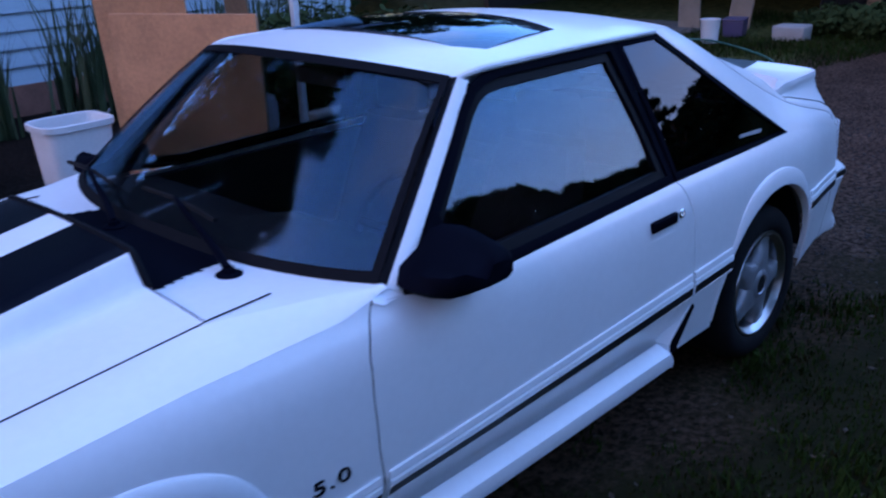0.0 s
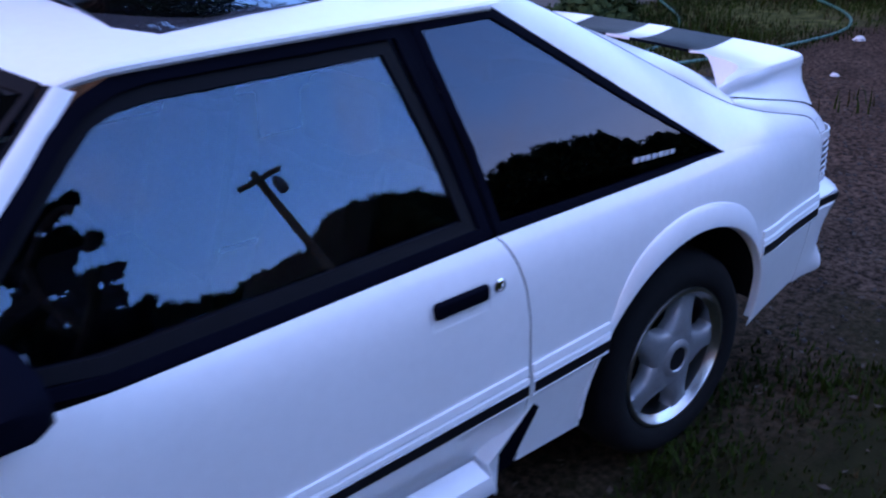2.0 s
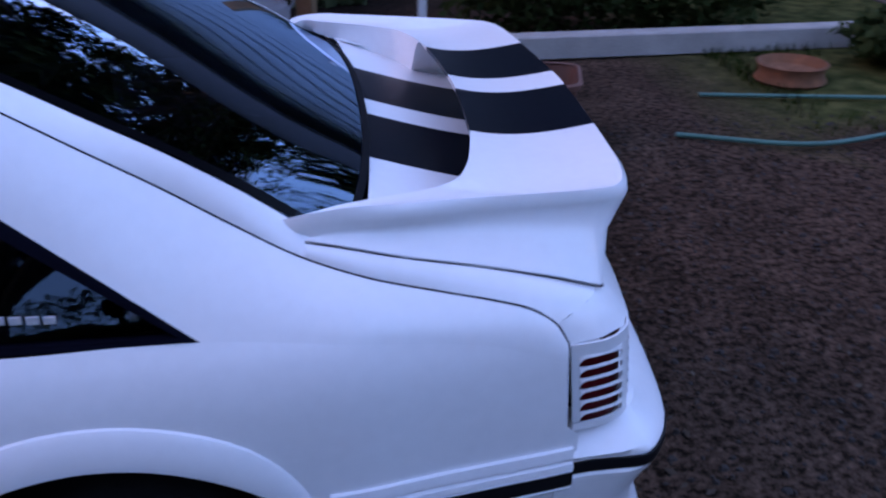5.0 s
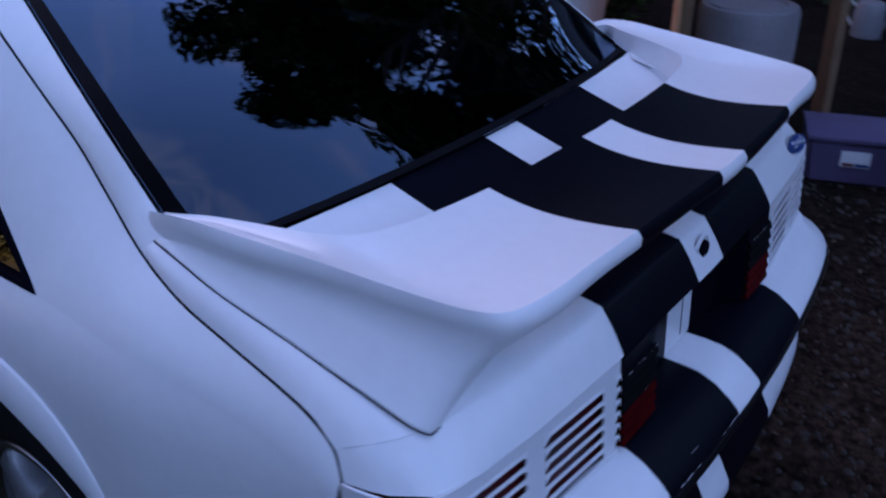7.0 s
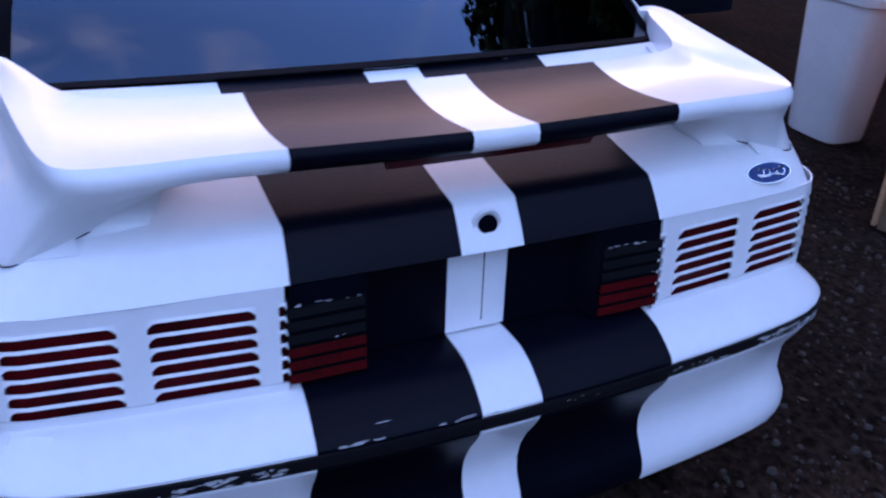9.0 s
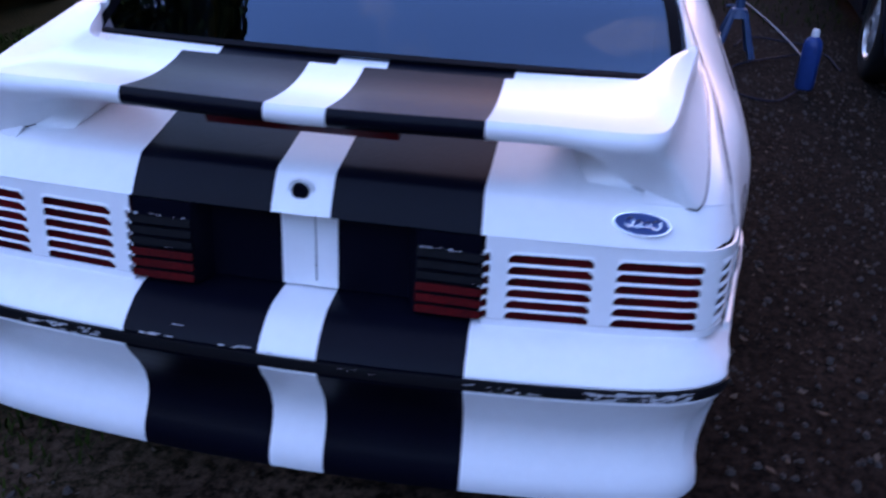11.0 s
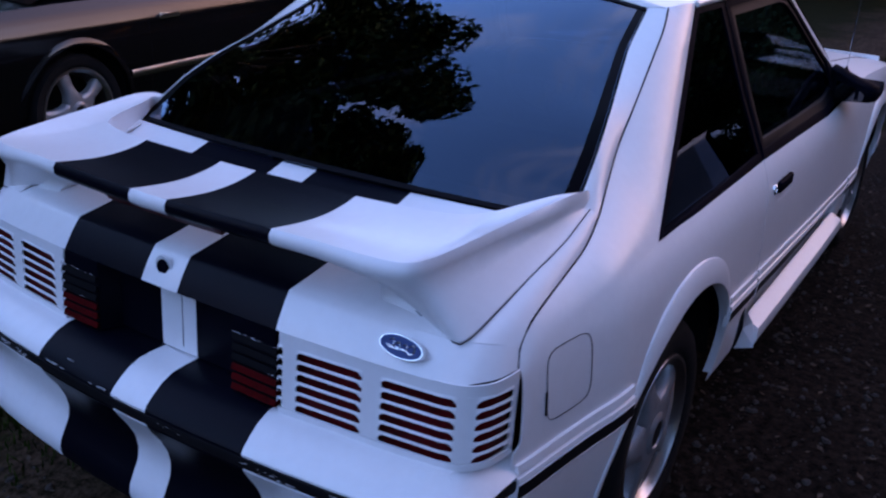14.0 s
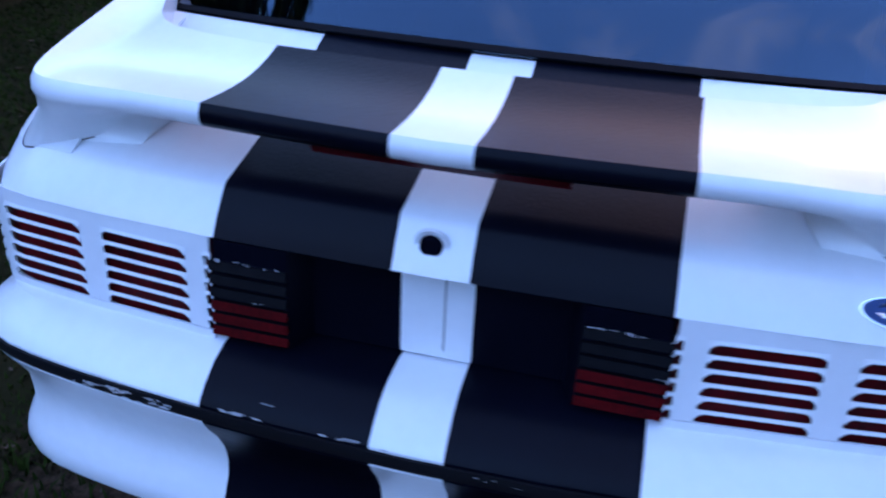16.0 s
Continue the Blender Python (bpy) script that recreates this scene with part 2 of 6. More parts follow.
def smooth_line(pts, n):
    """A Catmull-Rom curve through the points, n steps between each two."""
    p = [Vector(q) for q in pts]
    p = [p[0] * 2 - p[1]] + p + [p[-1] * 2 - p[-2]]
    out = []
    for i in range(1, len(p) - 2):
        for k in range(n):
            t = k / n
            a, b, c, d = p[i - 1], p[i], p[i + 1], p[i + 2]
            out.append(0.5 * (2 * b + (c - a) * t + (2 * a - 5 * b + 4 * c - d) * t * t + (3 * b - a - 3 * c + d) * t ** 3))
    return out + [p[-2]]


def striped(c):
    """Two black stripes along the car."""
    return 1 if 0.055 < abs(c.y) < 0.325 else 0


Y_CUTS = sorted({round(s * v, 4) for v in (0, 0.03, 0.055, 0.1, 0.15, 0.2, 0.25, 0.29, 0.325, 0.37, 0.42, 0.47, 0.52, 0.56, 0.60) for s in (1, -1)})

# ---- the white hatchback: x forward from the rear axle, y to its left ----
car = thing("hatchback_car", "white two-door hatchback with black racing stripes parked on dirt", "car")


def y_max(x):
    return ips(x, [-1.0, -0.85, -0.75, -0.6, -0.5, -0.35, 0, 0.6, 1.6, 2.1, 2.6, 3.1, 3.35, 3.5], [0.69, 0.750, 0.787, 0.812, 0.828, 0.854, 0.866, 0.867, 0.867, 0.862, 0.85, 0.825, 0.79, 0.70])


OFF_Z = [0.20, 0.28, 0.36, 0.42, 0.50, 0.58, 0.70, 0.78, 0.82, 0.85, 0.88, 0.905, 0.95, 1.0]
OFF_D = [-0.055, -0.040, -0.026, -0.016, -0.004, 0.0, -0.001, -0.006, -0.012, -0.021, -0.034, -0.050, -0.071, -0.095]


def y_side(x, z):
    lean = min(1.0, max(0.0, (x - 0.66) / 0.06)) * min(1.0, max(0.0, (2.10 - x) / 0.06))
    return y_max(x) + ips(z, OFF_Z, OFF_D) - 0.036 * lean * min(1.0, max(0.0, (0.490 - z) / 0.13))


def z_belt(x):
    return ip(x, [0.7, 1.1, 1.55, 1.8, 1.95], [0.905, 0.898, 0.889, 0.895, 0.925])


def z_mold(x):
    """Top of the black rub strip."""
    return ip(x, [-0.74, -0.32, 0.35, 0.63, 3.5], [0.583, 0.588, 0.548, 0.535, 0.420])


def gap_rear(z):
    return ip(z, [0.3, 0.46, 0.54, 0.70, 0.78, 0.85, 0.89, 0.91], [0.645, 0.638, 0.634, 0.634, 0.643, 0.662, 0.680, 0.700])


def gap_front(z):
    return ip(z, [0.3, 0.48, 0.59, 0.73, 0.83, 0.88, 0.92, 0.96], [2.04, 2.055, 2.068, 2.072, 2.066, 2.045, 2.02, 1.985])


ARCH_R, ARCH_Z = 0.399, 0.341
HATCH_GAP = [(0.385, 0.575, 1.352), (0.30, 0.600, 1.308), (0.2, 0.619, 1.255), (0.1, 0.637, 1.201), (0.0, 0.654, 1.146), (-0.1, 0.671, 1.092), (-0.2, 0.697, 1.038), (-0.3, 0.725, 0.989), (-0.4, 0.745, 0.955), (-0.5, 0.752, 0.929), (-0.6, 0.758, 0.905), (-0.66, 0.762, 0.886), (-0.70, 0.766, 0.858), (-0.720, 0.775, 0.824)]
GX = [p[0] for p in HATCH_GAP][::-1]
GY = [p[1] for p in HATCH_GAP][::-1]
GZ = [p[2] for p in HATCH_GAP][::-1]


def quarter_top(x):
    return ips(x, [-0.75, -0.70, -0.6, -0.4, -0.148, 0.1, 1.0], [0.785, 0.80, 0.842, 0.878, 0.905, 0.905, 0.905])


def mirrored(fn, s):
    def g(u, v):
        x, y, z = fn(u, v)
        return (x, y * s, z)
    return g


def side_panel(s, us, vs, fn, arch_x):
    """A flank sheet with its round wheel opening; s is 1 for the left flank, -1 for the right."""
    def g(u, v):
        x, z = fn(u, v)
        if arch_x is not None:
            d = Vector((x - arch_x, z - ARCH_Z))
            if 0.001 < d.length < ARCH_R and d.length > ARCH_R - 0.03:
                d = d.normalized() * ARCH_R
                x, z = arch_x + d.x, ARCH_Z + d.y
        return (x, s * y_side(x, z), z)

    def keep(c):
        return arch_x is None or math.hypot(c.x - arch_x, c.z - ARCH_Z) > ARCH_R - 0.006
    return grid(g, us, vs, keep=keep)


def quarter(s):
    def low(u, v):
        z = 0.284 + v * 0.6
        for _ in range(3):
            x1 = ip(z, [0.30, 0.5, 0.655, 0.665, 0.85], [-0.712, -0.735, -0.745, -0.722, -0.716])
            x0 = gap_rear(z) - 0.003
            x = x0 + u * (x1 - x0)
            zb = ip(x, [-0.7, -0.37, 0.4], [0.313, 0.283, 0.286])
            z = zb + v * (quarter_top(x) - zb)
        return x, z
    bm = side_panel(s, lin(0, 1, 110), lin(0, 1, 48), low, 0.02)
    # sail panel and shoulder, from window edge and flank up to the hatch gap
    def sail(u, v):
        x = 0.515 - 1.233 * u
        if x > -0.148:
            t = (0.515 - x) / 0.663
            a = Vector((x, 0.602 + t * 0.209, 1.354 - t * 0.449))
        else:
            zt = quarter_top(x)
            a = Vector((x, y_side(x, zt), zt))
        xg = min(x - 0.02 * min(1.0, max(0.0, (x + 0.45) / 0.3)), 0.385)
        b = Vector((xg, ips(xg, GX, GY), ips(xg, GX, GZ)))
        k = min(1.0, max(0.0, (0.05 - x) / 0.55))
        k = k * k * (3 - 2 * k)
        m1 = (a + b) / 2 + Vector((0, 0.012, 0.014))
        zt = min(a.z, 0.905)
        slope = (y_side(x, zt) - y_side(x, zt - 0.02)) / 0.02
        h = 0.55 * (b.z - a.z)
        m2 = Vector((x, a.y + slope * h * 0.8, a.z + h))
        m = m1.lerp(m2, k)
        return a * (1 - v) ** 2 + m * 2 * v * (1 - v) + b * v * v
    grid(mirrored(sail, s), lin(0, 1, 64), lin(0, 1, 10), bm=bm)
    return part("quarter_panel", bm, WHITE, car, solid=0.003)


def flare(s, cx, front=False):
    """The raised lip round a wheel opening."""
    bm = bmesh.new()
    rows = []
    n = 44
    for k in range(n + 1):
        a = radians(-4 + 188 * k / n)
        ca, sa = math.cos(a), math.sin(a)
        q = min(1.0, max(0.0, (math.sin(max(0.0, min(math.pi, a))) - 0.52) / 0.40))
        w = (0.010 if front else 0.014) + (0.045 if front else 0.051) * q * q * (3 - 2 * q)
        row = []
        for d, out in ((w, -0.002), (w * 0.95, 0.006), (w * 0.80, 0.012), (0.012, 0.019), (0.0, 0.018), (-0.004, 0.008), (-0.006, -0.018)):
            r = ARCH_R - 0.002 + d
            x, z = cx + r * ca, ARCH_Z + r * sa
            row.append(bm.verts.new((x, s * (y_side(x, max(z, 0.3)) + (out if out < 0 else out * (0.35 + 0.65 * q))), z)))
        rows.append(row)
    for i in range(n):
        for j in range(6):
            bm.faces.new((rows[i][j], rows[i + 1][j], rows[i + 1][j + 1], rows[i][j + 1]))
    return part("wheel_arch_flare", bm, WHITE, car, angle=30)


def liner(s, cx):
    bm = bmesh.new()
    lathe(bm, [(0.405, 0.812), (0.412, 0.62), (0.10, 0.60)], (cx, 0, ARCH_Z), "y", 32, s, radians(4), radians(176))
    return part("wheel_housing", bm, DARK, car)


def moulding(s, xs, name="side_moulding", pad=0.0):
    """White ribbed moulding over a black rub strip, along the flank."""
    bm = bmesh.new()
    prof = [(0.046, -0.002, 0), (0.044, 0.008, 0), (0.027, 0.011, 0), (0.024, 0.006, 0), (0.019, 0.006, 0), (0.016, 0.012, 0), (0.005, 0.014, 0), (0.001, 0.008, 0), (-0.001, 0.013, 1), (-0.032, 0.013, 1), (-0.034, 0.007, 0), (-0.039, 0.011, 0), (-0.045, 0.008, 0), (-0.052, -0.003, 0)]
    rows = []
    for x in xs:
        zm = z_mold(x)
        rows.append([bm.verts.new((x, s * (y_side(x, zm + dz) + out + pad), zm + dz)) for dz, out, _ in prof])
    for i in range(len(xs) - 1):
        for j in range(len(prof) - 1):
            f = bm.faces.new((rows[i][j], rows[i + 1][j], rows[i + 1][j + 1], rows[i][j + 1]))
            f.material_index = prof[j][2] if prof[j][2] == prof[j + 1][2] else 0
    for r in (rows[0], rows[-1]):
        bm.faces.new(r)
    return part(name, bm, [WHITE, STRIP], car, "white ribbed side moulding with black rub strip", angle=25)


def wheel(parent, s, at, radius=0.318, rim=0.218, spokes=5, name="wheel"):
    """A tyre on a five-spoke polished alloy; s is the side that it faces."""
    w = new(name)
    w.parent = parent
    w.location = at
    w["label"] = "polished five-spoke alloy wheel with black tyre"
    bm = bmesh.new()
    k = radius / 0.318
    lathe(bm, [(rim - 0.006, -0.010), (rim + 0.004, 0.004), (rim + 0.02, 0.012), (rim + 0.055 * k, 0.014), (radius - 0.024, 0.004), (radius - 0.008, -0.016), (radius, -0.05), (radius, -0.19), (radius - 0.02, -0.225), (rim, -0.23)], (0, 0, 0), "y", 56, s)
    part("tyre", bm, RUBBER, w)
    bm = bmesh.new()
    lathe(bm, [(rim + 0.001, -0.004), (rim - 0.003, 0.006), (rim - 0.012, 0.006), (rim - 0.018, -0.006), (rim - 0.030, -0.018), (rim - 0.034, -0.075), (rim - 0.04, -0.19), (0.07, -0.19)], (0, 0, 0), "y", 56, s)
    r = part("rim", bm, ALLOY, w)
    bm = bmesh.new()
    lathe(bm, [(0.0, -0.10), (rim - 0.05, -0.10)], (0, 0, 0), "y", 32, s)
    part("brake_disc", bm, DARK, w)
    for i in range(spokes):
        a = 2 * math.pi * i / spokes + 1.89
        bm = bmesh.new()
        secs = []
        for t, wd, yo, yi in ((0.035, 0.052, 0.001, -0.05), (0.070, 0.060, 0.002, -0.05), (0.088, 0.054, 0.001, -0.05), (0.105, 0.042, 0.0, -0.05), (0.135, 0.034, -0.004, -0.052), (0.165, 0.034, -0.009, -0.055), (rim - 0.034, 0.042, -0.013, -0.06), (rim - 0.020, 0.060, -0.015, -0.06)):
            ring = []
            for u, y in ((-1, yi), (-1, yo - 0.012), (-0.8, yo - 0.002), (-0.25, yo), (0.25, yo), (0.8, yo - 0.002), (1, yo - 0.012), (1, yi)):
                px, pz = t, u * wd
                ring.append(bm.verts.new((px * math.cos(a) - pz * math.sin(a), s * y, px * math.sin(a) + pz * math.cos(a))))
            secs.append(ring)
        for p in range(len(secs) - 1):
            for q in range(7):
                bm.faces.new((secs[p][q], secs[p + 1][q], secs[p + 1][q + 1], secs[p][q + 1]))
        part("spoke", bm, SILVER, r, angle=50)
    bm = bmesh.new()
    lathe(bm, [(0.062, -0.05), (0.060, 0.002), (0.050, 0.010), (0.040, 0.011), (0.036, 0.006), (0.0, 0.007)], (0, 0, 0), "y", 32, s, slots=[0, 0, 0, 0, 1])
    part("centre_cap", bm, [SILVER, STRIP], r)
    bm = bmesh.new()
    lathe(bm, [(0.088, -0.05), (0.090, -0.010), (0.082, 0.0005), (0.060, 0.003)], (0, 0, 0), "y", 40, s)
    part("hub_face", bm, SILVER, r)
    return w


# window plane of the flanks: y falls by 0.47 a metre of height
def y_glass(z):
    return 1.2368 - 0.47 * z


def sheet(bm, pts, s, out, slot=0):
    """A flat polygon in the window plane, set out by some metres."""
    vs = [bm.verts.new((x, s * (y_glass(z) + out), z)) for x, z in pts]
    f = bm.faces.new(vs)
    f.material_index = slot
    return f


def ring_frame(bm, outer, s, out, width):
    """A border that runs inside a closed outline."""
    n = len(outer)
    inner = []
    for i in range(n):
        a, b, c = Vector(outer[i - 1]), Vector(outer[i]), Vector(outer[(i + 1) % n])
        d1, d2 = (b - a).normalized(), (c - b).normalized()
        n1, n2 = Vector((-d1.y, d1.x)), Vector((-d2.y, d2.x))
        m = (n1 + n2)
        m = m / max(0.5, m.length_squared / 2)
        inner.append(b + m * width)
    vo = [bm.verts.new((x, s * (y_glass(z) + out - 0.004), z)) for x, z in outer]
    vt = [bm.verts.new((x + (i.x - x) * 0.2, s * (y_glass(z) + out), z + (i.y - z) * 0.2)) for (x, z), i in zip(outer, inner)]
    vi = [bm.verts.new((p.x, s * (y_glass(p.y) + out), p.y)) for p in inner]
    vb = [bm.verts.new((p.x, s * (y_glass(p.y) + out - 0.016), p.y)) for p in inner]
    for k in range(n):
        j = (k + 1) % n
        for q, r in ((vo, vt), (vt, vi), (vi, vb)):
            bm.faces.new((q[k], q[j], r[j], r[k]))
    return bm


def greenhouse(s):
    door_out = [(1.900, 0.932), (1.80, 1.018), (1.648, 1.156), (1.52, 1.278), (1.46, 1.322), (1.40, 1.345), (1.33, 1.354), (1.196, 1.354), (0.906, 1.353), (0.775, 1.352), (0.722, 1.10), (0.700, 0.906), (1.1, 0.897), (1.55, 0.888)]
    bm = bmesh.new()
    ring_frame(bm, door_out, s, 0.006, 0.026)
    part("door_window_frame", bm, SATIN, car)
    bm = bmesh.new()
    ring_frame(bm, [(x * 1.0, z) for x, z in [(1.845, 0.950), (1.775, 1.022), (1.630, 1.156), (1.512, 1.262), (1.46, 1.303), (1.405, 1.322), (1.33, 1.330), (0.906, 1.330), (0.808, 1.330), (0.752, 1.10), (0.730, 0.922), (1.1, 0.914), (1.55, 0.908)]], s, -0.001, 0.032)
    part("window_seal", bm, SEAL, car)
    bm = bmesh.new()
    sheet(bm, [(x, z) for x, z in [(1.83, 0.945), (1.741, 1.040), (1.609, 1.163), (1.50, 1.257), (1.455, 1.289), (1.405, 1.306), (1.223, 1.312), (0.828, 1.313), (0.795, 1.169), (0.762, 1.010), (0.745, 0.94), (1.3, 0.945)]], s, -0.012)
    part("door_window", bm, PANE_DOOR, car, solid=0.004, smooth=False)
    bm = bmesh.new()
    q_out = [(0.748, 1.353), (0.516, 1.353), (0.361, 1.250), (0.15, 1.107), (-0.146, 0.906), (0.690, 0.906), (0.700, 1.08)]
    ring_frame(bm, q_out, s, 0.005, 0.022)
    part("quarter_window_frame", bm, SATIN, car)
    bm = bmesh.new()
    sheet(bm, [(0.730, 1.336), (0.508, 1.336), (0.355, 1.236), (0.145, 1.094), (-0.105, 0.922), (0.672, 0.922), (0.682, 1.08)], s, -0.003)
    part("quarter_window", bm, PANE, car, "dark tinted quarter window", solid=0.004, smooth=False)
    # pillar behind the door glass
    bm = bmesh.new()
    sheet(bm, [(0.775, 1.35), (0.742, 1.35), (0.69, 0.91), (0.735, 0.91)], s, -0.004)
    part("door_pillar", bm, SATIN, car, solid=0.006, smooth=False)
    # white windscreen pillar
    def pil(u, v):
        a = Vector((1.96, 0.768, 0.947)).lerp(Vector((1.494, 0.584, 1.346)), u)
        b = Vector((1.915, 0.803, 0.922)).lerp(Vector((1.455, 0.610, 1.332)), u)
        m = (a + b) / 2 + Vector((0.012, 0.010, 0.008))
        return a * (1 - v) ** 2 + m * 2 * v * (1 - v) + b * v * v
    bm = grid(mirrored(pil, s), lin(0, 1, 12), [0, 0.18, 0.36, 0.37, 0.55, 0.75, 0.9, 1])
    for k, f in enumerate(bm.faces):
        f.material_index = 1 if k % 7 < 2 else 0
    part("windscreen_pillar", bm, [WHITE, SEAL], car, solid=0.004)
    bm = bmesh.new()
    tube(bm, [(x, s * y, z) for x, y, z in smooth_line([(1.49, 0.588, 1.338), (1.43, 0.602, 1.352), (1.33, 0.606, 1.358), (0.90, 0.606, 1.359), (0.52, 0.603, 1.354)], 6)], 0.0105, 8)
    part("roof_rail", bm, WHITE, car)
    bm = bmesh.new()
    foot = [(1.965, 0.764, 0.9495), (2.005, 0.790, 0.9465), (2.010, 0.806, 0.930), (1.985, 0.815, 0.916), (1.912, 0.806, 0.919), (1.925, 0.790, 0.934)]
    bm.faces.new([bm.verts.new((x, s * y, z)) for x, y, z in foot])
    part("pillar_foot", bm, WHITE, car, solid=0.003)
    # script badge on the quarter glass, as plain bars
    bm = bmesh.new()
    for k in range(7):
        x = 0.205 - k * 0.0235
        z = 0.956 - k * 0.0012
        y = y_glass(z)
        box(bm, x - 0.017, x, min(s * (y + 0.001), s * (y + 0.004)), max(s * (y + 0.001), s * (y + 0.004)), z - 0.006, z + 0.006)
    if s > 0:
        part("script_badge", bm, CHIP, car, "small silver script badge")
    else:
        bm.free()


def skirt(s):
    bm = bmesh.new()
    prof = [(-0.040, 0.356), (-0.026, 0.350), (0.010, 0.330), (0.014, 0.300), (0.008, 0.276), (-0.02, 0.264), (-0.10, 0.262)]
    xs = lin(0.748, 2.08, 26)
    rows = [[bm.verts.new((x + (0.05 * (z - 0.28) / 0.12 if i == 0 else 0), s * (y_max(x) + d), z)) for d, z in prof] for i, x in enumerate(xs)]
    for i in range(len(xs) - 1):
        for j in range(len(prof) - 1):
            bm.faces.new((rows[i][j], rows[i + 1][j], rows[i + 1][j + 1], rows[i][j + 1]))
    bm.faces.new(rows[0])
    bm.faces.new(rows[-1])
    part("side_skirt", bm, WHITE, car, angle=30)
    # flat dark patch over the panels: the scoop recess's shade put into the colour
    bm = bmesh.new()
    tri = [(0.612, 0.458), (0.592, 0.438), (0.664, 0.282), (0.700, 0.284), (0.706, 0.345)]
    a = [bm.verts.new((x, s * (y_max(x) + ip(z, OFF_Z, OFF_D) + 0.004), z)) for x, z in tri]
    b = [bm.verts.new((x, s * (y_max(x) + ip(z, OFF_Z, OFF_D) - 0.03), z)) for x, z in tri]
    bm.faces.new(a)
    for k in range(5):
        bm.faces.new((a[k], b[k], b[(k + 1) % 5], a[(k + 1) % 5]))
    part("side_scoop_shade", bm, SATIN, car, "dark flat triangle for the shade in the air scoop", smooth=False)
    # slanted plate that ends the skirt before the scoop
    bm = bmesh.new()
    q = [(0.616, 0.458, 0.003), (0.710, 0.345, 0.003), (0.704, 0.268, 0.003), (0.752, 0.266, 0.010), (0.758, 0.350, -0.008)]
    top = [bm.verts.new((x, s * (y_max(x) + ip(z, OFF_Z, OFF_D) * (0 if i > 2 else 1) + o), z)) for i, (x, z, o) in enumerate(q)]
    low = [bm.verts.new((x, s * (y_max(x) - 0.07), z)) for x, z, o in q]
    bm.faces.new(top)
    for k in range(5):
        bm.faces.new((top[k], low[k], low[(k + 1) % 5], top[(k + 1) % 5]))
    part("skirt_end_plate", bm, WHITE, car, smooth=False)


def door(s):
    def fn(u, v):
        z = 0.295 + v * 0.61
        for _ in range(3):
            x0, x1 = gap_rear(z) + 0.003, gap_front(z) - 0.003
            x = x0 + u * (x1 - x0)
            z = 0.295 + v * (z_belt(x) - 0.295)
        return x, z
    bm = side_panel(s, lin(0, 1, 60), lin(0, 1, 44), fn, None)
    d = part("door_panel", bm, WHITE, car, solid=0.004)
    # handle: recessed scoop with black flap
    bm = bmesh.new()
    def scoop(u, v):
        x, z = 0.752 + 0.165 * u, 0.768 + 0.066 * v
        k = math.sin(math.pi * u) ** 0.35 * math.sin(math.pi * v) ** 0.35
        return (x, s * (y_side(x, z) + 0.0035 - 0.004 * k), z)
    grid(scoop, lin(0, 1, 22), lin(0, 1, 12), bm=bm)
    part("handle_recess", bm, WHITE, d)
    bm = bmesh.new()
    y = y_side(0.83, 0.81)
    ya, yb = sorted((s * (y - 0.004), s * (y + 0.014)))
    box(bm, 0.757, 0.907, ya, yb, 0.794, 0.831, 0.009, 3)
    part("door_handle", bm, SATIN, d, "black flap door handle")
    bm = bmesh.new()
    lathe(bm, [(0.016, 0), (0.016, 0.006), (0.012, 0.010), (0.009, 0.009), (0.008, 0.006), (0, 0.006)], (0.724, s * y_side(0.724, 0.815), 0.815), "y", 20, s)
    part("door_lock", bm, CHROME, d)
    # outside mirror
    bm = bmesh.new()
    secs = []
    for y, x0, x1, z0, z1 in ((0.775, 1.72, 1.915, 0.922, 1.045), (0.81, 1.69, 1.93, 0.922, 1.040), (0.84, 1.675, 1.93, 0.923, 1.029), (0.885, 1.666, 1.925, 0.924, 1.012), (0.930, 1.668, 1.905, 0.927, 0.998), (0.952, 1.685, 1.87, 0.932, 0.986)):
        pts = [(x0, z0 + 0.012), (x0, z1 - 0.016), (x0 + 0.02, z1 - 0.003), (x0 + 0.07, z1 - 0.004), (x1 - 0.09, z1 - 0.035), (x1 - 0.02, z0 + 0.055), (x1, z0 + 0.022), (x1 - 0.02, z0 + 0.004), (x1 - 0.1, z0 - 0.002), (x0 + 0.02, z0)]
        secs.append([bm.verts.new((px, s * y, pz)) for px, pz in pts])
    for i in range(len(secs) - 1):
        for j in range(10):
            bm.faces.new((secs[i][j], secs[i + 1][j], secs[i + 1][(j + 1) % 10], secs[i][(j + 1) % 10]))
    bm.faces.new(secs[0])
    bm.faces.new(secs[-1])
    m = part("wing_mirror", bm, SATIN, d, "black wing mirror housing", angle=50)
    bm = bmesh.new()
    pts = [(0.81, 0.918), (0.81, 1.000), (0.885, 0.978), (0.915, 0.958), (0.912, 0.932)]
    bm.faces.new([bm.verts.new((1.668, s * y, z)) for y, z in pts])
    part("mirror_glass", bm, MIRROR, m, smooth=False, solid=0.003)
    bm = bmesh.new()
    tri = [(1.90, 0.925), (1.80, 1.018), (1.73, 1.07), (1.70, 0.925)]
    f = [bm.verts.new((x, s * (y_glass(z) + 0.004), z)) for x, z in tri]
    bm.faces.new(f)
    part("mirror_sail", bm, SATIN, d, solid=0.008, smooth=False)


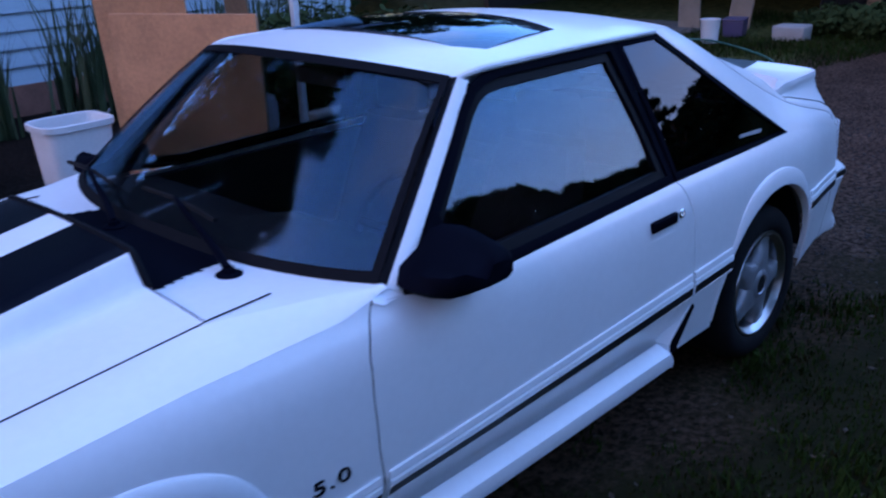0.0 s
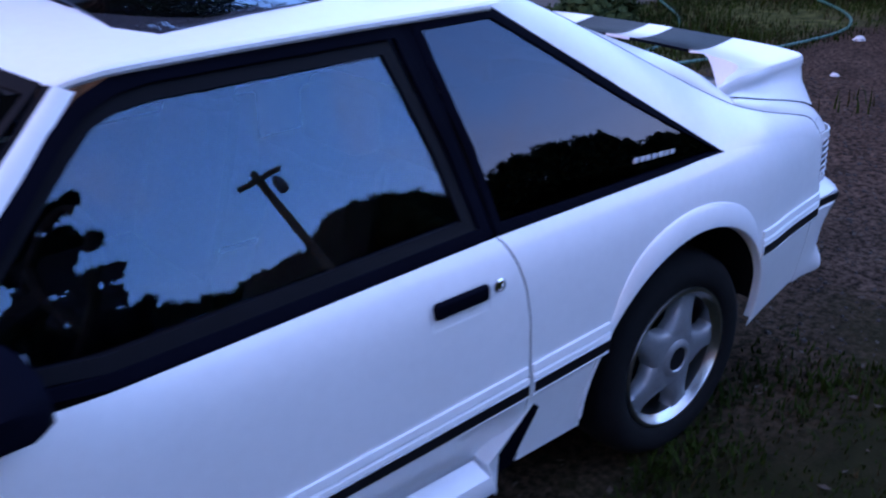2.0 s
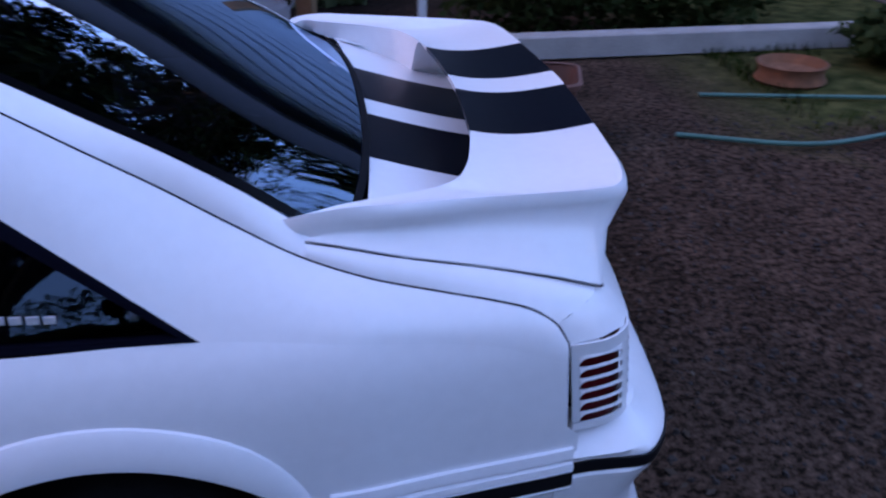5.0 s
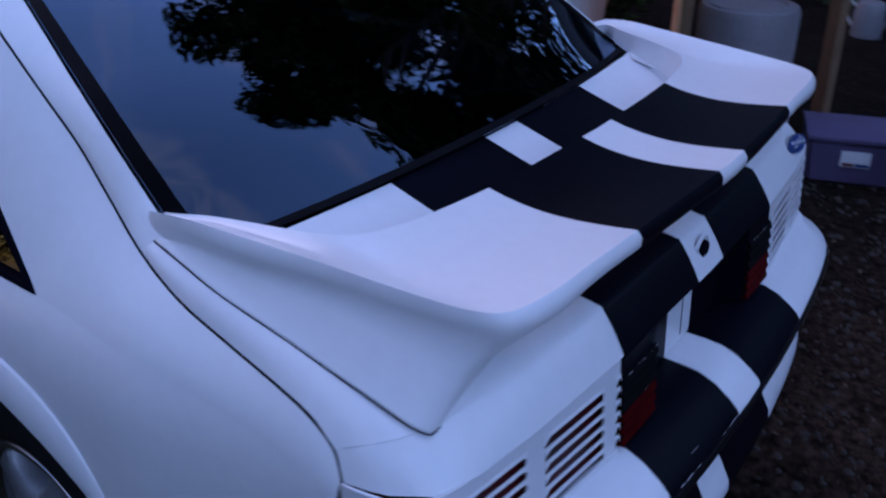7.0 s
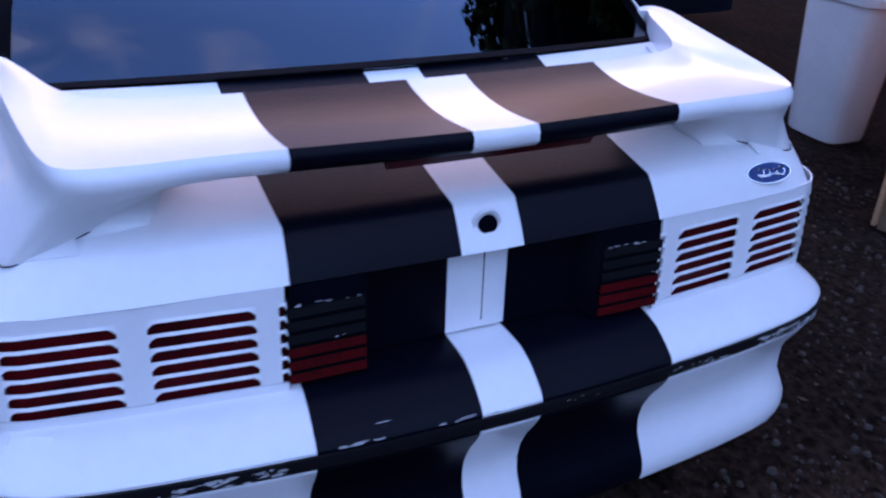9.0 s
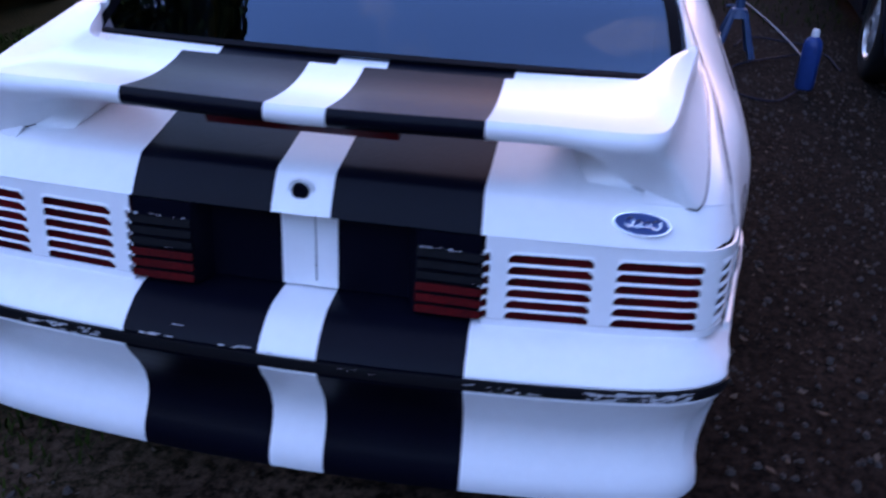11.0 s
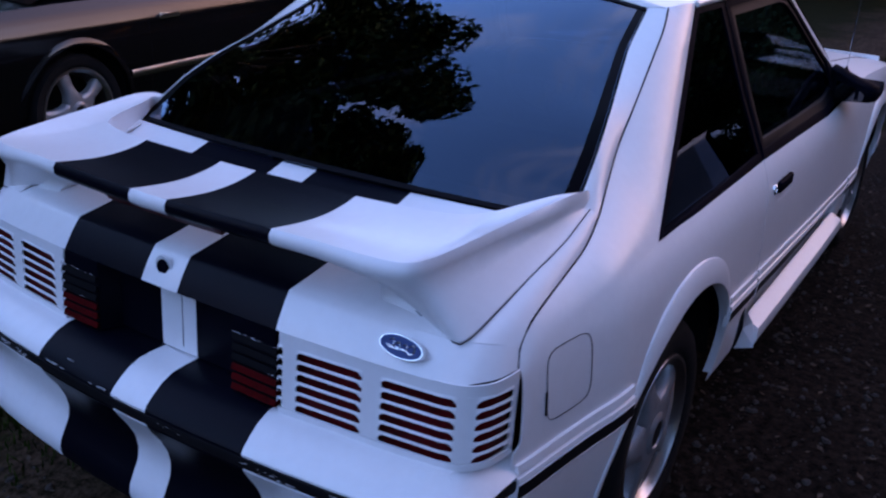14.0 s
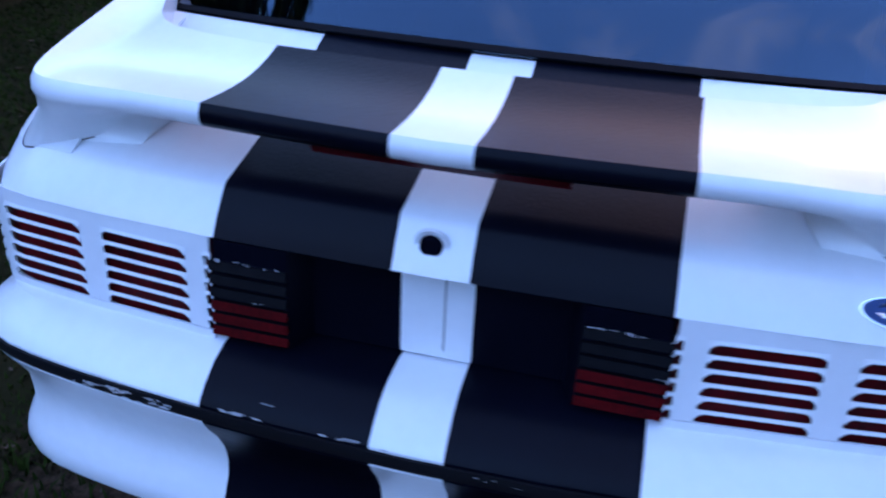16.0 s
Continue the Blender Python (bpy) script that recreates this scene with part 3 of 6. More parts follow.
def fender(s):
    def fn(u, v):
        z = 0.29 + v * 0.6
        for _ in range(3):
            x0 = gap_front(z) + 0.003
            x = x0 + u * (3.42 - x0)
            z = 0.29 + v * (ip(x, [1.95, 2.1, 2.5, 2.9, 3.42], [0.947, 0.917, 0.905, 0.880, 0.81]) - 0.29)
        return x, z
    bm = side_panel(s, lin(0, 1, 90), lin(0, 1, 44), fn, 2.69)
    def top(u, v):
        x = 1.955 + u * (3.42 - 1.955)
        za = ip(x, [1.95, 2.1, 2.5, 2.9, 3.42], [0.947, 0.917, 0.905, 0.880, 0.81])
        a = Vector((x, y_side(x, za), za))
        zb = min(0.9485 + 0.0045 * (x - 1.952) / 0.408, 0.968 - 0.092 * (x - 2.18) - 0.05 * max(0, x - 2.8) ** 1.5)
        b = Vector((x, max(0.643, 0.768 - (x - 1.952) * 0.306), zb))
        m = a.lerp(b, 0.45) + Vector((0, 0.006, 0.010))
        return a * (1 - v) ** 2 + m * 2 * v * (1 - v) + b * v * v
    grid(mirrored(top, s), lin(0, 1, 50), lin(0, 1, 10), bm=bm)
    part("front_fender", bm, WHITE, car, solid=0.003)
    # displacement badge on the fender
    cu = bpy.data.curves.new("badge_text", "FONT")
    cu.body, cu.size, cu.extrude = "5.0", 0.062, 0.003
    cu.space_character = 1.15
    if s > 0:
        ob = new("badge_text", cu)
        ob.matrix_world = Matrix.Translation((2.270, y_side(2.2, 0.585) + 0.003, 0.566)) @ Euler((radians(90), 0, radians(180))).to_matrix().to_4x4() @ Matrix.Diagonal((1.32, 0.80, 1, 1))
        dg = bpy.context.evaluated_depsgraph_get()
        me = bpy.data.meshes.new_from_object(ob.evaluated_get(dg))
        me.transform(ob.matrix_world)
        bpy.data.objects.remove(ob)
        me.materials.clear()
        me.materials.append(SATIN)
        b = new("fender_badge", me)
        b.parent = car
        b["label"] = "black number badge on the fender"


bm = bmesh.new()
lathe(bm, [(0.0, -0.01), (0.017, -0.01), (0.014, 0.012), (0.006, 0.020), (0.004, 0.03)], (2.28, -0.735, 0.930), "z", 14)
aerial = part("aerial_base", bm, SATIN, car)
bm = bmesh.new()
tube(bm, [(2.28, -0.735, 0.95), (2.262, -0.740, 1.30), (2.24, -0.746, 1.70)], 0.0026, 6, 0.0012)
part("aerial_whip", bm, CHROME, aerial, "thin steel aerial whip")
for s in (1, -1):
    quarter(s)
    door(s)
    fender(s)
    skirt(s)
    for cx in (0.02, 2.69):
        flare(s, cx, cx > 1)
        liner(s, cx)
    moulding(s, lin(0.362, 0.628, 8))
    moulding(s, lin(-0.735, -0.322, 12))
    moulding(s, lin(0.645, 2.045, 30))
    moulding(s, lin(2.075, 2.32, 8))
    moulding(s, lin(3.07, 3.40, 10))
for s in (1, -1):
    greenhouse(s)
    wheel(car, s, (0.0, s * 0.822, 0.318))
    wheel(car, s, (2.69, s * 0.800, 0.318))

# roof
def roof(u, v):
    y = 0.604 * u
    xf, xr = 1.592 - 0.098 * u * u, 0.432 - 0.05 * u * u
    x = xf + v * (xr - xf)
    ze = ip(x, [0.38, 0.52, 1.33, 1.42, 1.50, 1.6], [1.350, 1.357, 1.362, 1.358, 1.346, 1.33])
    zc = ip(x, [0.38, 0.5, 0.75, 1.05, 1.35, 1.6], [1.386, 1.398, 1.414, 1.418, 1.406, 1.380])
    w = y
    if x > 1.40:
        w = y * (1 - 0.2 * (x - 1.40) * abs(u))
    if x < 0.52:
        w = y * (1 - 0.048 * (0.52 - x) / 0.135)
    return (x, w, ze + (zc - ze) * (1 - abs(u) ** 2.4))


bm = grid(roof, lin(-1, 1, 41), lin(0, 1, 36))
part("roof_panel", bm, WHITE, car, solid=0.003)

# flip-up sunroof
def sun(u, v):
    x = 0.805 + 0.50 * v
    hw = 0.435 + 0.065 * v
    rx = max(abs(2 * v - 1) - 0.86, 0) / 0.14
    y = hw * u * (1 - 0.06 * rx * rx)
    return (x, y, 1.4285 - 0.035 * (abs(y) / 0.45) ** 2.2 - 0.012 * (v - 0.5) ** 2 * 4)


bm = grid(sun, lin(-1, 1, 25), lin(0, 1, 17))
so = part("sunroof_glass", bm, PANE_DARK, car, "dark flip-up glass sunroof panel", solid=0.006)
bm = bmesh.new()
edge = [sun(u, 0) for u in lin(-1, 1, 13)] + [sun(1, v) for v in lin(0, 1, 9)[1:]] + [sun(u, 1) for u in lin(1, -1, 13)[1:]] + [sun(-1, v) for v in lin(1, 0, 9)[1:]]
tube(bm, [Vector(p) - Vector((0, 0, 0.012)) for p in edge], 0.009, 6)
part("sunroof_seal", bm, SEAL, car)

# windscreen
def screen(u, v):
    b = Vector((2.10 - 0.146 * abs(u) ** 3, 0.768 * u, 0.944 + 0.003 * u * u))
    t = Vector((1.596 - 0.102 * u * u, 0.584 * u, 1.384 - 0.038 * abs(u) ** 2.2))
    p = b.lerp(t, v)
    p.z += 0.018 * math.sin(math.pi * v)
    return p


bm = grid(screen, lin(-1, 1, 25), lin(0, 1, 13))
part("windscreen", bm, PANE_CLEAR, car, solid=0.004)
bm = bmesh.new()
for us, vs in ((lin(-1, 1, 25), lin(0, 0.045, 3)), (lin(-1, 1, 25), lin(0.95, 1.0, 3)), (lin(-1, -0.972, 3), lin(0, 1, 13)), (lin(0.972, 1, 3), lin(0, 1, 13))):
    grid(lambda u, v: screen(u, v) + Vector((0.004, 0, 0.004)), us, vs, bm=bm)
part("windscreen_seal", bm, SEAL, car, solid=0.004, weld=False)

# bonnet with a raised cowl scoop open to the rear
def bonnet(u, v):
    x = 2.345 + 1.08 * v
    y = 0.637 * u
    zb = 0.968 - 0.092 * (x - 2.18) - 0.05 * max(0, x - 2.8) ** 1.5
    z = zb + 0.028 * (1 - u * u)
    k = 1 - min(1.0, max(0.0, (abs(y) - 0.335) / 0.075))
    k = k * k * (3 - 2 * k)
    z += k * 0.078 * max(0.0, 1 - v / 0.75) ** 0.8
    return (x, y, z)


yb = sorted({round(s * q / 0.637, 5) for q in (0, 0.03, 0.07, 0.15, 0.22, 0.29, 0.345, 0.352, 0.365, 0.38, 0.395, 0.41, 0.425, 0.47, 0.53, 0.59, 0.637) for s in (1, -1)})
bm = grid(bonnet, yb, lin(0, 1, 30), paint=lambda c: 1 if 0.07 < abs(c.y) < 0.345 else 0)
part("bonnet", bm, [WHITE, STRIPE], car, "white cowl-scoop bonnet with two black stripes", solid=0.004)
bm = bmesh.new()
tube(bm, [Vector(bonnet(y / 0.637, 0)) + Vector((-0.004, 0, -0.003)) for y in lin(-0.40, 0.40, 41)], 0.011, 8)
part("scoop_lip", bm, SEAL, car, "black rubber lip along the scoop mouth")
# black sheet across the open mouth, its dark inside put into the colour
bm = bmesh.new()
rows = [[bm.verts.new((2.350, y, z)) for z in (0.945, bonnet(y / 0.637, 0)[2] - 0.004)] for y in lin(-0.41, 0.41, 31)]
for a, b in zip(rows, rows[1:]):
    bm.faces.new((a[0], b[0], b[1], a[1]))
part("scoop_mouth_shade", bm, SEAL, car, solid=0.003)
for s in (1, -1):
    bm = bmesh.new()
    tube(bm, [Vector(bonnet(s * y / 0.637, 0)) + Vector((-0.003, 0, 0.0)) for y in lin(0.405, 0.634, 12)], 0.0026, 5)
    part("bonnet_rear_gap", bm, SEAL, car)
# cowl between bonnet and windscreen
def cowl(u, v):
    a = Vector((2.10 - 0.146 * abs(u) ** 3 + 0.002, 0.768 * u, 0.948))
    b = Vector((2.36, 0.642 * u, 0.953 + 0.006 * (1 - u * u)))
    p = a.lerp(b, v)
    return p


bm = grid(cowl, lin(-1, 1, 161), lin(0, 1, 10), paint=lambda c: 1 if abs(c.y) < 0.345 + 0.06 * (c.x - 2.10) / 0.26 else 0)
part("cowl_panel", bm, [WHITE, SATIN], car, solid=0.003)
for yy, k in ((0.44, 1.0), (-0.14, 0.85)):
    bm = bmesh.new()
    lathe(bm, [(0.034, 0), (0.034, 0.006), (0.018, 0.012), (0.014, 0.022), (0, 0.022)], (2.15, yy, 0.949), "z", 18)
    wiper = part("wiper", bm, SATIN, car)
    bm = bmesh.new()
    tube(bm, smooth_line([(2.15, yy, 0.966), (2.115, yy - 0.12 * k, 0.992), (2.074, yy - 0.29 * k, 1.022), (2.046, yy - 0.40 * k, 1.046)], 4), 0.012, 8, 0.007)
    part("wiper_arm", bm, SATIN, wiper)
    bm = bmesh.new()
    tube(bm, smooth_line([(2.062, yy - 0.18 * k, 1.030), (2.042, yy - 0.40 * k, 1.040), (2.034, yy - 0.60 * k, 1.036)], 5), 0.007, 6)
    part("wiper_blade", bm, RUBBER, wiper)
for s in (1, -1):
    bm = bmesh.new()
    tube(bm, [(2.345, s * 0.640, 0.9565), (2.25, s * 0.632, 0.9560), (2.16, s * 0.622, 0.9550)], 0.0022, 5)
    part("cowl_seam", bm, SEAL, car)
    bm = bmesh.new()
    tube(bm, [(x, s * 0.640, 0.969 - 0.092 * (x - 2.18) - 0.05 * max(0, x - 2.8) ** 1.5) for x in lin(2.345, 3.40, 24)], 0.0032, 5)
    part("bonnet_gap", bm, SEAL, car)
# front end
def nose(u, v):
    y = 0.70 * u
    x = 3.42 + 0.10 * (1 - u ** 4) * math.sin(math.pi * (0.25 + 0.6 * v))
    return (x, y, 0.25 + 0.60 * v)


bm = grid(nose, lin(-1, 1, 25), lin(0, 1, 12))
part("front_bumper", bm, WHITE, car, solid=0.004)

# ---- hatch ----
def crest(x):
    """Ridge of the tailgate's white side rail."""
    cx = [-0.40, -0.34, -0.30, -0.25, -0.20, -0.10, 0.0, 0.1, 0.2, 0.3, 0.385]
    return Vector((x, ips(x, cx, [0.690, 0.684, 0.680, 0.672, 0.663, 0.638, 0.609, 0.580, 0.552, 0.535, 0.520]), ips(x, cx, [0.975, 1.000, 1.023, 1.057, 1.088, 1.139, 1.181, 1.225, 1.268, 1.314, 1.350])))


def glass_edge(v):
    """Half width, place of the rear window at v from its foot to its head."""
    return crest(-0.372 + 0.750 * v) + Vector((0, -0.006, -0.002))


def rear_glass(u, v):
    e = glass_edge(v)
    cx = -0.447 + 0.87 * v
    cz = 0.997 + 0.378 * v + 0.016 * math.sin(math.pi * v)
    k = 1 - abs(u) ** 2.5
    return Vector((e.x + (cx - e.x) * k, e.y * u, e.z + (cz - e.z) * k))


hatch = new("tailgate")
hatch.parent = car
hatch["label"] = "white tailgate with large dark window and black stripes"
bm = grid(rear_glass, lin(-1, 1, 25), lin(0, 1, 17))
part("rear_window", bm, PANE_HATCH, hatch, "large dark tinted rear window", solid=0.004)
for vs in (lin(0.0, 0.016, 3), lin(0.982, 1.0, 3)):
    bm = grid(lambda u, v: rear_glass(u, v) + Vector((-0.002, 0, 0.003)), lin(-1, 1, 25), vs)
    part("rear_window_seal", bm, SEAL, hatch, solid=0.003, weld=False)


def hatch_side(s):
    def fn(u, v):
        # from the head of the window down to the tail
        t = u
        g = Vector((0.385 - 0.755 * t, 0, 0))
        g.y, g.z = ips(g.x, GX, GY) - 0.0025, ips(g.x, GX, GZ) + 0.001
        c = crest(g.x)
        m = g.lerp(c, 0.5) + Vector((0, 0.006, 0.005))
        return c * (1 - v) ** 2 + m * 2 * v * (1 - v) + g * v * v
    bm = grid(mirrored(fn, s), lin(0, 1, 30), lin(0, 1, 8))
    part("rear_window_border", grid(lambda u, v: rear_glass(s * (0.955 + 0.042 * u), v) + Vector((-0.001, 0, 0.0025)), [0, 0.5, 1], lin(0, 1, 30)), GLASS_EDGE, hatch, "black border beside the rear window")
    # strip beside the spoiler's foot, then the tail corner
    def low(u, v):
        x = -0.31 - 0.35 * u
        g = Vector((x, ips(x, GX, GY) - 0.0025, ips(x, GX, GZ) + 0.001))
        f = Vector((x - 0.03, 0.60, ip(x, [-0.85, -0.8, -0.7, -0.6, -0.5, -0.4, -0.3], [0.880, 0.893, 0.916, 0.941, 0.965, 0.990, 1.02])))
        j = Vector((x, ip(x, [-0.797, -0.70, -0.58, -0.46, -0.375, -0.31], [0.672, 0.714, 0.717, 0.719, 0.713, 0.706]), ip(x, [-0.797, -0.70, -0.58, -0.46, -0.375, -0.31], [0.881, 0.916, 0.946, 0.972, 0.990, 1.006])))
        f = j.lerp(f, min(1.0, max(0.0, (-0.35 - x) / 0.05)))
        j.z -= 0.004 * min(1.0, max(0.0, (x + 0.36) / 0.05))
        if v < 0.5:
            return g.lerp(j, v / 0.5) + Vector((0, 0.004, 0.004)) * math.sin(math.pi * v / 0.5)
        return j.lerp(f, (v - 0.5) / 0.5)
    grid(mirrored(low, s), lin(0, 1, 24), lin(0, 1, 9), bm=bm)
    def corner(u, v):
        p, c = low(1, v), crease(0.766 - 0.166 * v)
        return p.lerp(c, u) + Vector((0, 0, 0.004 * math.sin(math.pi * u)))
    grid(mirrored(corner, s), lin(0, 1, 8), lin(0, 1, 9), bm=bm)
    part("tailgate_side", bm, WHITE, hatch, solid=0.003)


# head of the tailgate above the window
def head(u, v):
    a = rear_glass(u, 1.0)
    b = Vector((0.427 - 0.05 * u * u, 0.575 * u, 1.350 + 0.036 * (1 - abs(u) ** 2.4)))
    return a.lerp(b, v) + Vector((0, 0, 0.006 * math.sin(math.pi * v)))


part("tailgate_head", grid(head, lin(-1, 1, 25), lin(0, 1, 5)), WHITE, hatch, solid=0.003)

TAIL_Y = [0, 0.33, 0.55, 0.68, 0.73, 0.758, 0.766]
def crease(y):
    a = abs(y)
    return Vector((ip(a, TAIL_Y, [-0.847, -0.838, -0.82, -0.795, -0.765, -0.725, -0.70]), y, ip(a, TAIL_Y, [0.900, 0.897, 0.891, 0.884, 0.879, 0.868, 0.858])))


def lower(y):
    a = abs(y)
    k = [0, 0.33, 0.55, 0.68, 0.73, 0.765, 0.776]
    return Vector((ip(a, k, [-0.892, -0.884, -0.868, -0.850, -0.828, -0.775, -0.722]), y, ip(a, k, [0.831, 0.829, 0.826, 0.824, 0.823, 0.823, 0.823])))


def deck(u, v):
    y = u
    a = abs(y)
    front = Vector((-0.447 + 0.10 * y * y, y, 0.992))
    c = crease(y)
    p = front.lerp(c, v)
    p.z -= 0.010 * math.sin(math.pi * v)
    return p


ys_deck = sorted(set(Y_CUTS) | {0.64, -0.64, 0.68, -0.68, 0.70, -0.70})
bm = grid(deck, [y for y in ys_deck if abs(y) <= 0.66], lin(0, 1, 12), paint=striped)
def tail_face(u, v):
    i = u
    a, b = crease(i), lower(i * 0.776 / 0.766)
    m = a.lerp(b, 0.5) + Vector((-0.004, 0, 0.003))
    return a * (1 - v) ** 2 + m * 2 * v * (1 - v) + b * v * v


ys_tail = sorted(set(Y_CUTS) | {q * w for q in (1, -1) for w in (0.64, 0.66, 0.68, 0.70, 0.72, 0.735, 0.75, 0.758, 0.766)})
grid(tail_face, ys_tail, lin(0, 1, 8), paint=striped, bm=bm)
part("tailgate_panel", bm, [WHITE, STRIPE], hatch, "white tail panel with two painted black stripes", angle=50)

for s in (1, -1):
    hatch_side(s)
bm = bmesh.new()
lathe(bm, [(0.026, 0.0), (0.024, 0.006), (0.017, 0.004), (0.016, 0.010), (0.013, 0.012), (0.0, 0.009)], (-0.866, 0.004, 0.868), "x", 24, -1, slots=[0, 0, 1, 1, 1])
part("tailgate_lock", bm, [WHITE, SATIN], hatch, "round key lock with bare metal barrel")

# blue oval emblem, unlettered
emb = Matrix.Translation((-0.8435, -0.601, 0.864)) @ Euler((0, radians(33), radians(-4))).to_matrix().to_4x4() @ Matrix.Diagonal((1.0, 0.86, 0.86, 1.0))
for nm, k, d, m in (("emblem", 1.0, 0.004, CHROME), ("emblem_field", 0.94, 0.0055, BLUE)):
    bm = bmesh.new()
    top = [bm.verts.new(emb @ Vector((-d, 0.058 * k * math.cos(a), 0.0235 * k * math.sin(a)))) for a in lin(0, 2 * math.pi, 41)[:-1]]
    bot = [bm.verts.new(emb @ Vector((0.006, 0.060 * k * math.cos(a), 0.0255 * k * math.sin(a)))) for a in lin(0, 2 * math.pi, 41)[:-1]]
    bm.faces.new(top)
    for i in range(40):
        bm.faces.new((top[i], bot[i], bot[(i + 1) % 40], top[(i + 1) % 40]))
    part(nm, bm, m, hatch, "blue oval emblem with silver rim" if nm == "emblem" else "")
bm = bmesh.new()
for y0, w, h in ((-0.030, 0.010, 0.010), (-0.012, 0.008, 0.006), (0.006, 0.007, 0.006), (0.024, 0.009, 0.010)):
    tube(bm, [(-0.0062, y0 + w * math.cos(a) * 0.8, 0.001 + h * math.sin(a)) for a in lin(0.4, 5.6, 12)], 0.0016, 5)
tube(bm, [(-0.0062, y, -0.006 - 0.002 * math.sin(y * 150)) for y in lin(-0.034, 0.034, 12)], 0.0013, 5)
bm.transform(emb)
part("emblem_mark", bm, CHROME, hatch, smooth=False)

# ---- rear spoiler: sections from the middle to the horn beside the window ----
INNER = [(-0.648, 0, 1.039), (-0.647, 0.055, 1.039), (-0.642, 0.19, 1.038), (-0.632, 0.325, 1.036), (-0.618, 0.41, 1.034), (-0.602, 0.48, 1.032), (-0.575, 0.545, 1.031), (-0.545, 0.574, 1.031), (-0.51, 0.594, 1.032), (-0.47, 0.610, 1.034), (-0.42, 0.628, 1.036), (-0.365, 0.650, 1.038), (-0.320, 0.674, 1.038), (-0.275, 0.662, 1.024)]
OUTER = [(-0.897, 0, 1.038), (-0.895, 0.055, 1.038), (-0.889, 0.19, 1.038), (-0.881, 0.325, 1.038), (-0.874, 0.43, 1.037), (-0.866, 0.53, 1.034), (-0.846, 0.602, 1.031), (-0.80, 0.630, 1.032), (-0.70, 0.648, 1.037), (-0.58, 0.663, 1.043), (-0.46, 0.680, 1.048), (-0.375, 0.692, 1.051), (-0.304, 0.695, 1.044), (-0.262, 0.676, 1.027)]
FOOT = [None] * 5 + [(-0.770, 0.575, 0.902), (-0.797, 0.672, 0.881), (-0.785, 0.702, 0.886), (-0.70, 0.714, 0.916), (-0.58, 0.717, 0.946), (-0.46, 0.719, 0.972), (-0.375, 0.713, 0.991), (-0.31, 0.706, 1.003), (-0.268, 0.688, 1.005)]


def spoiler_section(k, s):
    i, o = Vector(INNER[k]), Vector(OUTER[k])
    pts = []
    dip = 0.014 if k < 8 else 0.006
    for t in lin(0, 1, 9):
        p = i.lerp(o, t)
        p.z -= dip * math.sin(math.pi * t ** 0.85)
        pts.append(p)
    d = (o - i).normalized()
    if FOOT[k] is None:
        pts += [o + d * 0.008 + Vector((0, 0, -0.010)), o + d * 0.008 + Vector((0, 0, -0.024)), o + Vector((0, 0, -0.034)), o - d * 0.02 + Vector((0, 0, -0.037)), i.lerp(o, 0.6) + Vector((0, 0, -0.034)), i.lerp(o, 0.2) + Vector((0, 0, -0.020)), i + Vector((0, 0, -0.010))]
    else:
        f = Vector(FOOT[k])
        w = Vector((0, 1, 0))
        e = Vector((d.x, d.y, 0)).normalized() * (1.0 if k < 11 else 0.4)
        low = o + e * 0.006 + Vector((0, 0, -0.036))
        pts += [o + e * 0.009 + Vector((0, 0, -0.010)), o + e * 0.011 + Vector((0, 0, -0.024)), low, low.lerp(f, 0.33) - e * 0.012, f + Vector((0, 0, 0.004)), Vector((f.x, i.y + 0.02, f.z)), Vector((i.x, i.y, min(i.z - 0.02, f.z + 0.010)))]
    return [(p.x, p.y * s, p.z) for p in pts]


bm = bmesh.new()
order = [(k, -1) for k in range(13, 0, -1)] + [(k, 1) for k in range(0, 14)]
secs = []
dense = []
for (k, s) in order:
    secs.append([Vector(p) for p in spoiler_section(k, s)])
for i in range(len(secs) - 1):
    steps = 4
    for t in range(steps):
        a, b, c, d = secs[max(i - 1, 0)], secs[i], secs[i + 1], secs[min(i + 2, len(secs) - 1)]
        w = t / steps
        if (order[i][0] in (0, 1, 2, 3) and order[i + 1][0] in (0, 1, 2, 3)):
            dense.append([b[j].lerp(c[j], w) for j in range(16)])
        else:
            dense.append([0.5 * (2 * b[j] + (c[j] - a[j]) * w + (2 * a[j] - 5 * b[j] + 4 * c[j] - d[j]) * w * w + (3 * b[j] - a[j] - 3 * c[j] + d[j]) * w ** 3) for j in range(16)])
dense.append(secs[-1])
vv = [[bm.verts.new(p) for p in r] for r in dense]
for i in range(len(vv) - 1):
    for j in range(16):
        q = (vv[i][j], vv[i + 1][j], vv[i + 1][(j + 1) % 16], vv[i][(j + 1) % 16])
        f = bm.faces.new(q)
        f.material_index = striped(sum((v.co for v in q), Vector()) / 4)
bm.faces.new(vv[0])
bm.faces.new(vv[-1])
sp = part("rear_spoiler", bm, [WHITE, STRIPE], hatch, "white moulded rear spoiler crossed by black stripes", angle=55)
for s in (1, -1):
    bm = bmesh.new()
    tube(bm, [(x, s * (y + 0.002), z + 0.001) for x, y, z in smooth_line(FOOT[5:13], 5)], 0.0012, 5)
    part("spoiler_seam", bm, SEAL, sp)
bm = bmesh.new()
def brake(u, v):
    y = 0.175 * u
    return (-0.872 + 0.05 * y * y + 0.012 * v, y, 1.004 - 0.020 * v)


grid(brake, lin(-1, 1, 13), lin(0, 1, 3), bm=bm)
part("high_brake_lamp", bm, LENS_DEEP, hatch, "dim red high-level brake lamp", solid=0.012)

